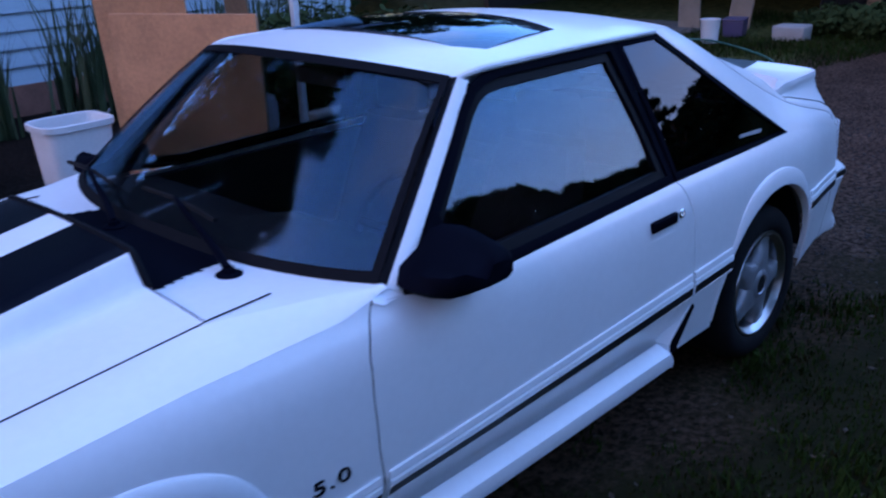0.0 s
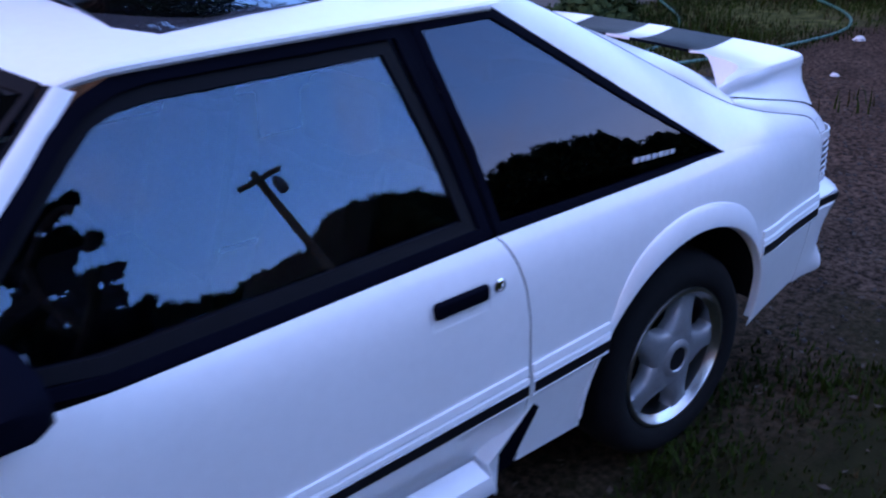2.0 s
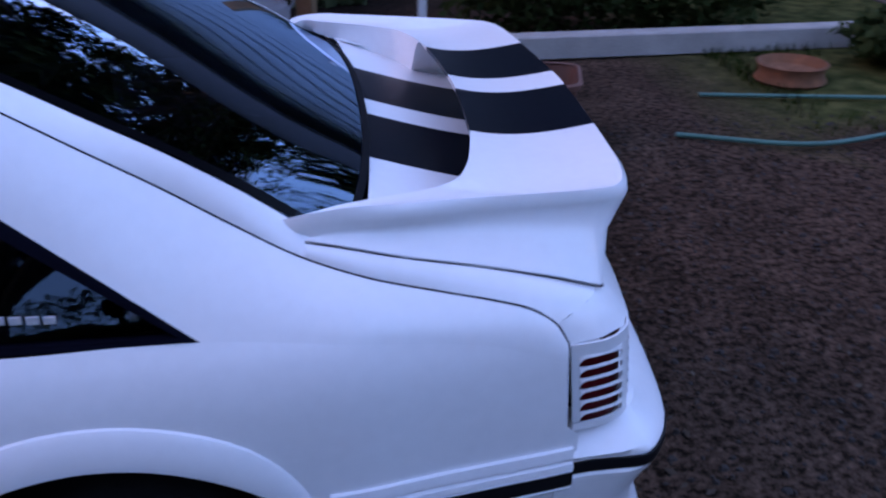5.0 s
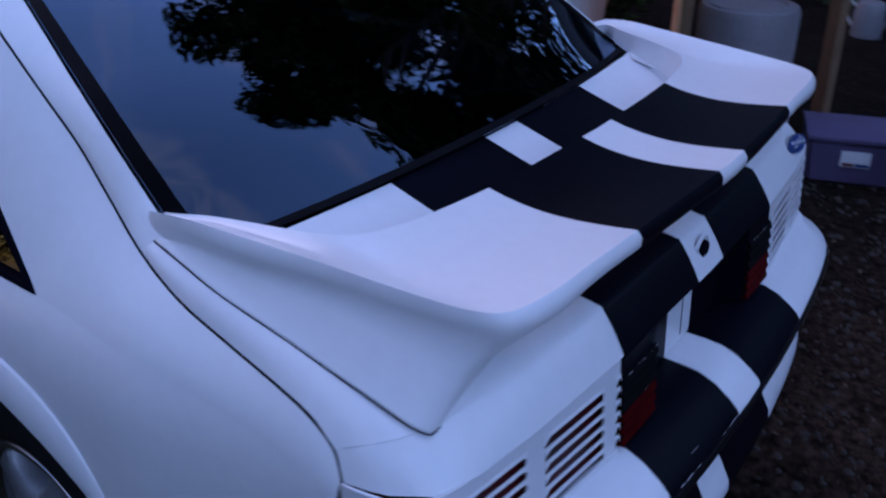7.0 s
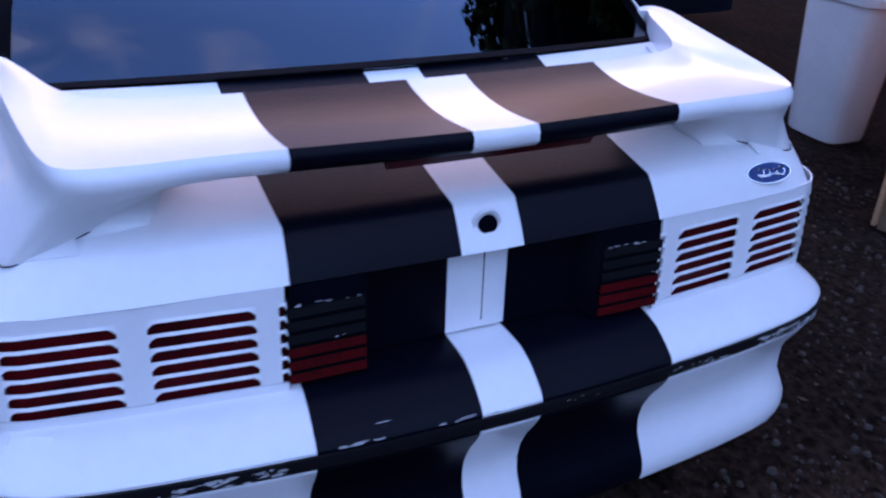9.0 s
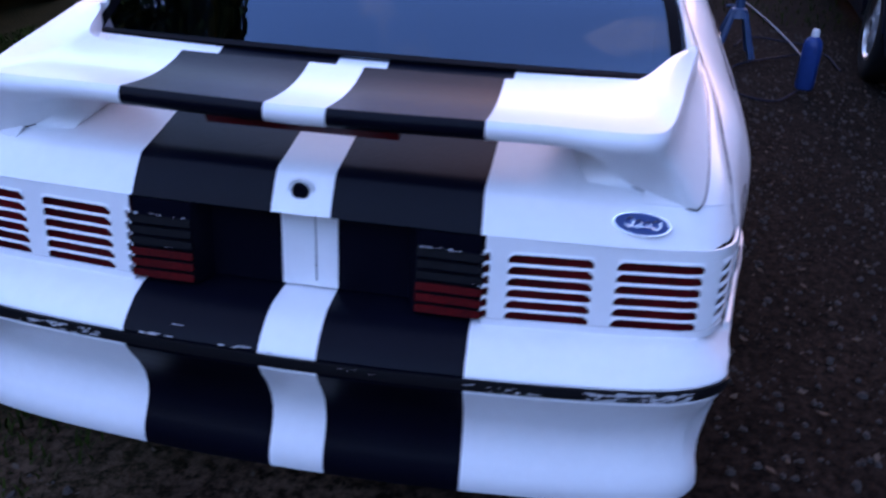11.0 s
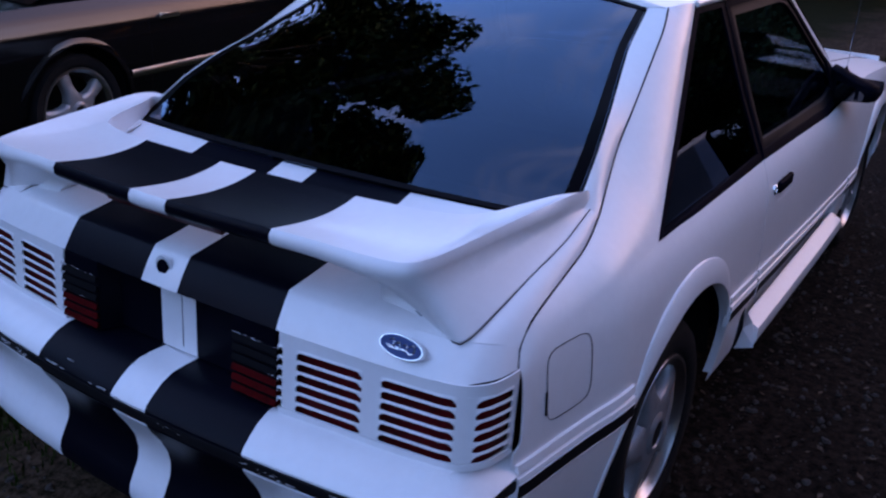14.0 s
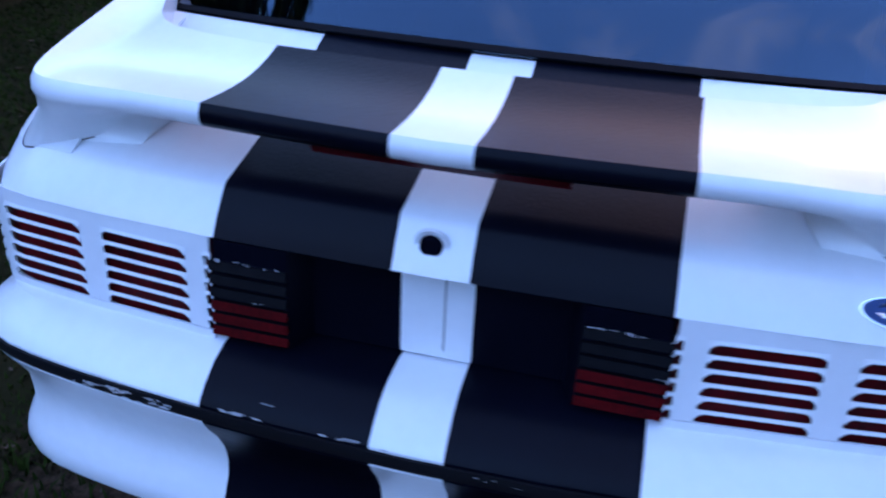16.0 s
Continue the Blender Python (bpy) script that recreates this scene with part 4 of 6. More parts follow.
# ---- tail lamps ----
LAMP_Y = [0.20, 0.335, 0.38, 0.53, 0.57, 0.70, 0.735, 0.758, 0.771, 0.778, 0.780]
LAMP_X = [-0.885, -0.884, -0.880, -0.866, -0.862, -0.846, -0.833, -0.812, -0.785, -0.750, -0.724]
LAMP_S = [0.0]
for i in range(1, len(LAMP_Y)):
    LAMP_S.append(LAMP_S[-1] + math.hypot(LAMP_Y[i] - LAMP_Y[i - 1], LAMP_X[i] - LAMP_X[i - 1]))


def lamp_point(t, z, out=0.0):
    """Along the lamp band by arc length; out stands off the face."""
    a, b = np.interp([t - 0.004, t + 0.004], LAMP_S, LAMP_X), np.interp([t - 0.004, t + 0.004], LAMP_S, LAMP_Y)
    tx, ty = a[1] - a[0], b[1] - b[0]
    n = math.hypot(tx, ty) or 1
    nx, ny = -ty / n, tx / n
    x, y = ip(t, LAMP_S, LAMP_X), ip(t, LAMP_S, LAMP_Y)
    lean = -0.010 * (0.80 - z) / 0.13
    return Vector((x + lean + nx * out, y + ny * out, z))


def s_of(y):
    return ip(y, LAMP_Y, LAMP_S)


S_END = LAMP_S[-1]
STACKS = [(s_of(0.38), s_of(0.53)), (s_of(0.57), s_of(0.72)), (S_END - 0.102, S_END - 0.014)]
Z_SLOT0, PITCH = 0.6680, 0.0224


def tail_lamp(s):
    lamp = new("tail_lamp")
    lamp.parent = car
    lamp["label"] = "louvred tail lamp with white slats over red lens"
    def sheet_lamp(t0, t1, z0, z1, out, n=10, mz=2, edge=0.006):
        bm = bmesh.new()
        grid(mirrored(lambda u, v: lamp_point(t0 + u * (t1 - t0), z0 + v * (z1 - z0), out), s), lin(0, 1, n), lin(0, 1, mz), bm=bm)
        return bm
    part("lens", sheet_lamp(s_of(0.336), S_END - 0.004, 0.658, 0.815, -0.013, 30), LENS_DEEP, lamp, "dark red lens")
    edges = [s_of(0.347)] + [v for p in STACKS for v in p] + [S_END]
    spans = [("top_rail", s_of(0.338), S_END, 0.8015, None), ("bottom_rail", s_of(0.338), S_END, 0.653, 0.6670)]
    spans += [("pillar", edges[k], edges[k + 1], 0.6685, 0.8025) for k in range(0, len(edges), 2)]
    for nm, t0, t1, z0, z1 in spans:
        n = max(3, int((t1 - t0) / 0.02))
        def rail(u, v):
            t = t0 + u * (t1 - t0)
            zt = z1 or ip(t, [0, s_of(0.55), S_END], [0.8298, 0.8262, 0.8248])
            return lamp_point(t, z0 + v * (zt - z0), 0.0)
        part(nm, grid(mirrored(rail, s), lin(0, 1, n), [0, 1]), WHITE, lamp, solid=0.004)
    # slats: the six slots of a stack leave five slats, and teeth at the inner end
    for t0, t1 in STACKS + [(s_of(0.336), s_of(0.349))]:
        for k in range(6):
            z0 = Z_SLOT0 + k * PITCH
            bm = bmesh.new()
            n = max(3, int((t1 - t0) / 0.02))
            rad = min(0.011, (t1 - t0) * 0.3)
            def slat(u, v):
                t = t0 + u * (t1 - t0)
                near = min(t - t0, t1 - t)
                z = z0 + PITCH - 0.0002 - (0.0050 + 0.0085 * max(0.0, 1 - near / rad) ** 1.6) * (1 - v)
                return lamp_point(t, z, 0.0012 + 0.002 * (1 - v))
            us = sorted(set(lin(0, 1, n)) | {rad * q / (t1 - t0) for q in (0, 0.3, 0.6, 1)} | {1 - rad * q / (t1 - t0) for q in (0, 0.3, 0.6, 1)})
            grid(mirrored(slat, s), us, [0, 1], bm=bm)
            part("slat", bm, WHITE, lamp, solid=0.002)
    # inner lamp under the stripe: six louvres, painted over but for the lowest three
    for k in range(6):
        z0 = 0.668 + k * 0.0222
        bm = bmesh.new()
        prof = [(z0, -0.0720), (z0 + 0.0005, -0.0930), (z0 + 0.0120, -0.0890), (z0 + 0.0128, -0.0720), (z0 + 0.0222, -0.0720)]
        rows = [[bm.verts.new((-0.8 + d - 0.01 * (0.80 - z) / 0.13, s * y, z)) for z, d in prof] for y in lin(0.215, 0.337, 5)]
        for p in range(4):
            for q in range(4):
                f = bm.faces.new((rows[p][q], rows[p + 1][q], rows[p + 1][q + 1], rows[p][q + 1]))
                # upper ledges black: the shade in the gaps put into the colour
                f.material_index = 1 if q > 1 else 0
        part("lens_louvre", bm, [LENS if k < 3 else LENS_PAINT, SEAL], lamp, "red lens louvre" if k < 3 else "lens louvre painted black", smooth=False, solid=0.002)
    return lamp


for s in (1, -1):
    tail_lamp(s)

# shut line of the hatch on both sides
for s in (1, -1):
    bm = bmesh.new()
    tube(bm, [(x, s * y, z) for x, y, z in smooth_line(HATCH_GAP, 8)], 0.0026, 6)
    part("hatch_gap", bm, SEAL, car)

# recessed panel between the lamps
bm = bmesh.new()
def recess(u, v):
    a = abs(u)
    k = min(1.0, max(0.0, (a - 0.195) / 0.02))
    return (-0.838 - 0.045 * k - 0.008 * v, u, 0.826 - 0.166 * v)


grid(recess, [-0.33, -0.25, -0.215, -0.205, -0.195, -0.12, -0.055, -0.002, 0.002, 0.055, 0.12, 0.195, 0.205, 0.215, 0.25, 0.33], lin(0, 1, 6), paint=lambda c: 0 if abs(c.y) < 0.055 else 1, bm=bm)
part("number_plate_recess", bm, [WHITE, STRIPE], car, "black recessed panel with white centre stripe", solid=0.004)
bm = bmesh.new()
tube(bm, [(-0.838 - 0.008 * v - 0.0022, -0.012, 0.826 - 0.166 * v) for v in lin(0.05, 0.92, 6)], 0.0011, 5)
part("recess_seam", bm, SEAL, car, smooth=False)

# ---- rear bumper ----
BUMP_Y = [0, 0.2, 0.33, 0.45, 0.55, 0.63, 0.69, 0.735, 0.768, 0.790, 0.800, 0.803, 0.806]
BUMP_X = [-0.997, -0.993, -0.985, -0.975, -0.964, -0.952, -0.938, -0.919, -0.895, -0.862, -0.822, -0.770, -0.705]
BUMP = [(-0.165, 0.653), (-0.110, 0.653), (-0.080, 0.651), (-0.050, 0.640), (-0.022, 0.621), (-0.006, 0.607), (0.0, 0.598), (0.0, 0.5945), (-0.004, 0.592), (0.004, 0.591), (0.005, 0.580), (0.003, 0.570), (-0.003, 0.568), (-0.002, 0.560), (-0.012, 0.540), (-0.034, 0.505), (-0.050, 0.468), (-0.055, 0.435), (-0.050, 0.405), (-0.034, 0.375), (-0.022, 0.352), (-0.018, 0.330), (-0.022, 0.312), (-0.035, 0.302), (-0.10, 0.300)]


def bumper_point(y, d, z):
    a = abs(y)
    x = ip(a, BUMP_Y, BUMP_X)
    a0, a1 = max(a - 0.004, 0), min(a + 0.004, 0.806)
    tx, ty = ip(a1, BUMP_Y, BUMP_X) - ip(a0, BUMP_Y, BUMP_X), a1 - a0
    n = math.hypot(tx, ty)
    nx, ny = -ty / n, tx / n
    if a > 0.80:
        nx, ny = -0.02, 1.0
    if ny > 0.3 and d < -0.05:
        d = -0.05 + (d + 0.05) * 0.3
    side = min(1.0, max(0.0, (a - 0.60) / 0.2))
    if z < 0.56:
        d = d * (1 - 0.15 * side)
    px, py = x + nx * d, a + ny * d
    if z < 0.60:
        # the ends lie flush with the quarter panel
        w = min(1.0, max(0.0, (a - (0.765 if z > 0.56 else 0.788)) / (0.036 if z > 0.56 else 0.018)))
        flush = y_side(max(px, -0.745), z) + (d if z > 0.56 else (-0.03 if d < -0.028 and z < 0.301 else 0.002))
        py += (flush - py) * w * w * (3 - 2 * w)
    return Vector((px, math.copysign(py, y) if a else 0.0, z))


yb = sorted({round(s * q, 4) for q in (0, 0.03, 0.055, 0.12, 0.19, 0.26, 0.325, 0.38, 0.43, 0.48, 0.53, 0.57, 0.61, 0.64, 0.665, 0.69, 0.71, 0.73, 0.745, 0.758, 0.77, 0.78, 0.788, 0.795, 0.80, 0.803, 0.806) for s in (1, -1)})
bm = bmesh.new()
rows = [[bm.verts.new(bumper_point(y, d, z)) for d, z in BUMP] for y in yb]
for i in range(len(yb) - 1):
    for j in range(len(BUMP) - 1):
        q = (rows[i][j], rows[i + 1][j], rows[i + 1][j + 1], rows[i][j + 1])
        f = bm.faces.new(q)
        c = (yb[i] + yb[i + 1]) / 2
        f.material_index = 2 if 8 <= j <= 11 else (1 if 0.055 < abs(c) < 0.325 else 0)
bumper = part("rear_bumper", bm, [WHITE, STRIPE, STRIP], car, "white bumper cover with black stripes and scuffed rub strip", solid=0.004, angle=28)
# chips in the paint along the rub strip and the black stripe
rnd = random.Random(5)
bm = bmesh.new()
for y0, y1, n, d, z0, z1, big in ((-0.72, -0.46, 70, 0.0066, 0.571, 0.590, 1.0), (-0.46, -0.33, 16, 0.0066, 0.574, 0.588, 0.6), (0.36, 0.56, 34, 0.0066, 0.574, 0.590, 0.9), (0.02, 0.32, 10, 0.001, 0.599, 0.603, 0.8), (-0.32, -0.06, 14, 0.0066, 0.584, 0.591, 0.5), (0.16, 0.24, 5, -0.015, 0.618, 0.622, 1.0), (0.075, 0.10, 7, 0.001, 0.600, 0.606, 1.0), (0.26, 0.31, 9, 0.001, 0.598, 0.604, 0.9)):
    for k in range(n):
        y, z = rnd.uniform(y0, y1), rnd.uniform(z0, z1)
        if noise.noise((y * 9, 3, 0)) < -0.12:
            continue
        w, h = rnd.uniform(0.004, 0.018) * big, rnd.uniform(0.001, 0.0042) * big
        ring = []
        for a in lin(0, 2 * math.pi, 10)[:-1]:
            rr = rnd.uniform(0.4, 1.0)
            p = bumper_point(y + w * rr * math.cos(a), d + 0.0023, z + h * rr * math.sin(a))
            ring.append(bm.verts.new(p))
        bm.faces.new(ring)
part("chipped_paint", bm, CHIP, bumper, "worn pale patches in the strip", smooth=False, weld=False)["kind"] = "stuff"
rnd = random.Random(9)
for s in (1, -1):
    bm = bmesh.new()
    for k in range(12):
        y, z = rnd.uniform(0.22, 0.335), rnd.choice((0.799, 0.798, 0.797, 0.736)) + rnd.uniform(-0.001, 0.002)
        w, h = rnd.uniform(0.002, 0.009), rnd.uniform(0.0006, 0.0016)
        bm.faces.new([bm.verts.new((-0.8950 - 0.01 * (0.80 - z) / 0.13, s * (y + w * rnd.uniform(0.5, 1) * math.cos(a)), z + h * rnd.uniform(0.4, 1) * math.sin(a))) for a in lin(0, 2 * math.pi, 8)[:-1]])
    part("flaked_paint", bm, CHIP, bumper, smooth=False, weld=False)["kind"] = "stuff"
bm = bmesh.new()
lathe(bm, [(0.005, 0.0), (0.005, 0.0012), (0.0, 0.0014)], (0.985, y_side(0.985, 0.80), 0.80), "y", 10, 1)
part("paint_nick", bm, SEAL, car)
# fuel flap on the right flank
bm = bmesh.new()
fl = []
for a in lin(0, 2 * math.pi, 33)[:-1]:
    ca, sa = math.cos(a), math.sin(a)
    x = -0.572 + 0.075 * math.copysign(abs(ca) ** 0.4, ca)
    z = 0.753 + 0.076 * math.copysign(abs(sa) ** 0.4, sa)
    fl.append(Vector((x, -(y_side(x, z) + 0.003), z)))
tube(bm, fl + [fl[0]], 0.0009, 5)
part("fuel_flap_gap", bm, SEAL, car)
bm = bmesh.new()
tube(bm, [Vector((-0.649, -(y_side(-0.649, z) + 0.003), z)) for z in lin(0.70, 0.75, 6)], 0.0028, 6)
part("fuel_flap_shadow_gap", bm, SEAL, car)
# ---- inside ----
bm = bmesh.new()
box(bm, -0.80, 3.3, -0.60, 0.60, 0.20, 0.40, 0.03)
part("floor_pan", bm, DARK, car)
bm = bmesh.new()
box(bm, -0.80, 0.55, -0.58, 0.58, 0.40, 0.80, 0.05)
part("load_floor", bm, DARK, car)
bm = bmesh.new()
box(bm, 2.0, 3.3, -0.55, 0.55, 0.40, 0.82, 0.05)
part("engine_bay", bm, DARK, car)
for s in (1, -1):
    bm = bmesh.new()
    grid(mirrored(lambda u, v: (0.45 + 1.52 * u, 0.745 - 0.02 * v, 0.35 + 0.55 * v), s), lin(0, 1, 12), lin(0, 1, 6), bm=bm)
    part("door_trim", bm, VINYL, car, solid=0.03)
    bm = bmesh.new()
    box(bm, 0.95, 1.42, s * 0.36 - 0.24, s * 0.36 + 0.24, 0.40, 0.58, 0.06, 3)
    seat = part("front_seat", bm, CLOTH, car, "dark cloth front seat")
    bm = bmesh.new()
    secs = []
    for t in lin(0, 1, 6):
        z = 0.55 + 0.46 * t
        x = 0.98 - 0.17 * t
        w = 0.24 - 0.06 * t * t
        secs.append([bm.verts.new((x + dx, s * 0.36 + w * dy, z)) for dx, dy in ((0.05, -0.8), (0.07, 0), (0.05, 0.8), (0.0, 1), (-0.07, 0.7), (-0.08, 0), (-0.07, -0.7), (0.0, -1))])
    for i in range(5):
        for j in range(8):
            bm.faces.new((secs[i][j], secs[i + 1][j], secs[i + 1][(j + 1) % 8], secs[i][(j + 1) % 8]))
    bm.faces.new(secs[-1])
    part("seat_back", bm, CLOTH, seat)
    bm = bmesh.new()
    box(bm, 0.74, 0.83, s * 0.36 - 0.12, s * 0.36 + 0.12, 1.03, 1.17, 0.03, 3)
    part("headrest", bm, CLOTH, seat)
bm = bmesh.new()
box(bm, 0.20, 0.34, -0.56, 0.56, 0.55, 0.98, 0.05, 3)
part("rear_seat_back", bm, CLOTH, car, "dark cloth rear seat back")
bm = bmesh.new()
def dash(u, v):
    y = 0.70 * u
    pts = [(2.12, 0.925), (1.85, 0.935), (1.70, 0.90), (1.66, 0.80), (1.74, 0.55)]
    t = v * 4
    i = min(3, int(t))
    f = t - i
    return (pts[i][0] + (pts[i + 1][0] - pts[i][0]) * f, y, pts[i][1] + (pts[i + 1][1] - pts[i][1]) * f + (0.03 if 0.1 < u < 0.9 and 0.3 < v < 0.6 else 0))


part("dashboard", grid(dash, lin(-1, 1, 25), lin(0, 1, 13), bm=bm), VINYL, car)
bm = bmesh.new()
wheel_m = Matrix.Translation((1.50, 0.36, 0.86)) @ Euler((0, radians(-25), 0)).to_matrix().to_4x4()
ringp = [wheel_m @ Vector((0, 0.185 * math.cos(a), 0.185 * math.sin(a))) for a in lin(0, 2 * math.pi, 33)]
tube(bm, ringp, 0.014, 8)
for a in (0, math.pi, -math.pi / 2):
    tube(bm, [wheel_m @ Vector((0.03, 0, 0)), wheel_m @ Vector((0, 0.18 * math.cos(a), 0.18 * math.sin(a)))], 0.014, 6)
tube(bm, [wheel_m @ Vector((0.02, 0, 0)), (1.75, 0.36, 0.76)], 0.03, 8)
part("steering_wheel", bm, VINYL, car)
bm = bmesh.new()
box(bm, 1.46, 1.49, -0.11, 0.11, 1.265, 1.32, 0.012)
part("inside_mirror", bm, VINYL, car)
bm = bmesh.new()
grid(lambda u, v: (0.45 + 1.1 * v, 0.56 * u, 1.335 + 0.035 * (1 - u * u)), lin(-1, 1, 9), lin(0, 1, 9), bm=bm, keep=lambda c: not (0.82 < c.x < 1.28 and abs(c.y) < 0.42))
part("headliner", bm, VINYL, car)

# ---- ground ----
def ground_mat():
    """Dark trodden earth with gravel, shade painted in beside the car, turning to moss and grass on the far side of the
    car.
    """
    m = mat("earth_and_turf", (0.125, 0.069, 0.047), 0.95, vary=0.5, scale=3.0, bump=0.8, bump_scale=45, second=(0.034, 0.020, 0.014), spec=0.05)
    n, l = m.node_tree.nodes, m.node_tree.links
    p = n["Principled BSDF"]
    old = p.inputs["Base Color"].links[0].from_socket
    tc, sep = n.new("ShaderNodeTexCoord"), n.new("ShaderNodeSeparateXYZ")
    l.new(tc.outputs["Object"], sep.inputs[0])
    wob = n.new("ShaderNodeTexNoise")
    wob.inputs["Scale"].default_value, wob.inputs["Detail"].default_value = 1.6, 8
    l.new(tc.outputs["Object"], wob.inputs["Vector"])
    add = n.new("ShaderNodeMath")
    add.operation = "MULTIPLY_ADD"
    add.inputs[1].default_value = 1.8
    l.new(wob.outputs["Fac"], add.inputs[0])
    l.new(sep.outputs["Y"], add.inputs[2])
    ramp = n.new("ShaderNodeMapRange")
    ramp.inputs["From Min"].default_value, ramp.inputs["From Max"].default_value = 1.3, 2.0
    l.new(add.outputs[0], ramp.inputs["Value"])
    mix = n.new("ShaderNodeMix")
    mix.data_type = "RGBA"
    l.new(ramp.outputs[0], mix.inputs["Factor"])
    # clods and grit in the earth
    cn = n.new("ShaderNodeTexNoise")
    cn.inputs["Scale"].default_value, cn.inputs["Detail"].default_value, cn.inputs["Roughness"].default_value = 30, 8, 0.7
    l.new(tc.outputs["Object"], cn.inputs["Vector"])
    grit = n.new("ShaderNodeMapRange")
    grit.inputs["From Min"].default_value, grit.inputs["From Max"].default_value = 0.40, 0.62
    grit.inputs["To Min"].default_value, grit.inputs["To Max"].default_value = 0.12, 1.2
    l.new(cn.outputs["Fac"], grit.inputs["Value"])
    mul = n.new("ShaderNodeVectorMath")
    mul.operation = "MULTIPLY"
    l.new(old, mul.inputs[0])
    l.new(grit.outputs[0], mul.inputs[1])
    # the drive darkened along the car's right flank: tree shade painted into the colour
    shade_y, dmix = n.new("ShaderNodeMapRange"), n.new("ShaderNodeMix")
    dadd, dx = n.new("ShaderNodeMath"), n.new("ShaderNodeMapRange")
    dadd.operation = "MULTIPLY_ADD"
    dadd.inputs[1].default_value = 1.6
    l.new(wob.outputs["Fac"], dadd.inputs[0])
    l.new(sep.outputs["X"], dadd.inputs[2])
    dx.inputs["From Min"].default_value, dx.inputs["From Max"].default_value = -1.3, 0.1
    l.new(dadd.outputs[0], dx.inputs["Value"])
    shade_y.inputs["From Min"].default_value, shade_y.inputs["From Max"].default_value = 0.9, 0.3
    l.new(add.outputs[0], shade_y.inputs["Value"])
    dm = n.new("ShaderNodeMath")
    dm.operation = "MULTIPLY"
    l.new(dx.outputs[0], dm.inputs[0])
    l.new(shade_y.outputs[0], dm.inputs[1])
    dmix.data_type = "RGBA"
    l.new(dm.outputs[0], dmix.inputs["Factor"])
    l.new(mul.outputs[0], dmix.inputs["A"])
    shaded = n.new("ShaderNodeVectorMath")
    shaded.operation = "MULTIPLY"
    shaded.inputs[1].default_value = (0.20, 0.22, 0.25)
    l.new(mul.outputs[0], shaded.inputs[0])
    l.new(shaded.outputs[0], dmix.inputs["B"])
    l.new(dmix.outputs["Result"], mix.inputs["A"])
    turf = n.new("ShaderNodeValToRGB")
    turf.color_ramp.elements[0].color, turf.color_ramp.elements[1].color = (0.003, 0.005, 0.0015, 1), (0.024, 0.020, 0.008, 1)
    tn = n.new("ShaderNodeTexNoise")
    tn.inputs["Scale"].default_value, tn.inputs["Detail"].default_value = 7, 8
    l.new(tc.outputs["Object"], tn.inputs["Vector"])
    l.new(tn.outputs["Fac"], turf.inputs["Fac"])
    l.new(turf.outputs["Color"], mix.inputs["B"])
    # the rough grass before the shed
    fy, fx, fm, fmix = n.new("ShaderNodeMapRange"), n.new("ShaderNodeMapRange"), n.new("ShaderNodeMath"), n.new("ShaderNodeMix")
    fy.inputs["From Min"].default_value, fy.inputs["From Max"].default_value = -1.05, -1.55
    fx.inputs["From Min"].default_value, fx.inputs["From Max"].default_value = -2.4, -3.2
    l.new(add.outputs[0], fy.inputs["Value"])
    l.new(sep.outputs["X"], fx.inputs["Value"])
    fm.operation = "MULTIPLY"
    l.new(fy.outputs[0], fm.inputs[0])
    l.new(fx.outputs[0], fm.inputs[1])
    far = n.new("ShaderNodeValToRGB")
    far.color_ramp.elements[0].position, far.color_ramp.elements[1].position = 0.35, 0.65
    far.color_ramp.elements[0].color, far.color_ramp.elements[1].color = (0.020, 0.028, 0.007, 1), (0.085, 0.078, 0.026, 1)
    l.new(tn.outputs["Fac"], far.inputs["Fac"])
    fmix.data_type = "RGBA"
    l.new(fm.outputs[0], fmix.inputs["Factor"])
    l.new(mix.outputs["Result"], fmix.inputs["A"])
    l.new(far.outputs["Color"], fmix.inputs["B"])
    l.new(fmix.outputs["Result"], p.inputs["Base Color"])
    return m


def ground_z(x, y):
    far = max(0.0, math.hypot(x, y) - 3.5)
    return 0.018 * noise.noise((x * 0.9, y * 0.9, 0)) + 0.008 * noise.noise((x * 4, y * 4, 3)) - 0.004 + min(far, 6) * 0.004 * noise.noise((x * 0.3, y * 0.3, 7))


marks = [-400, -150, -60, -30, -20, -14] + lin(-10, 8, 121) + [11, 15, 22, 32, 60, 150, 400]
bm = grid(lambda u, v: (u, v, ground_z(u, v)), marks, marks)
tagged(finish("ground", bm, ground_mat()), "dark trodden earth, shade painted in beside the car, turning to patchy grass", "ground", kind="structure")

rnd = random.Random(11)
GRASS = mat("grass_blades", (0.026, 0.046, 0.007), 0.8, vary=0.5, scale=2.0, second=(0.004, 0.008, 0.002), spec=0.04)
STRAW = mat("dry_grass", (0.034, 0.026, 0.012), 0.8, vary=0.4, scale=3.0, spec=0.06)


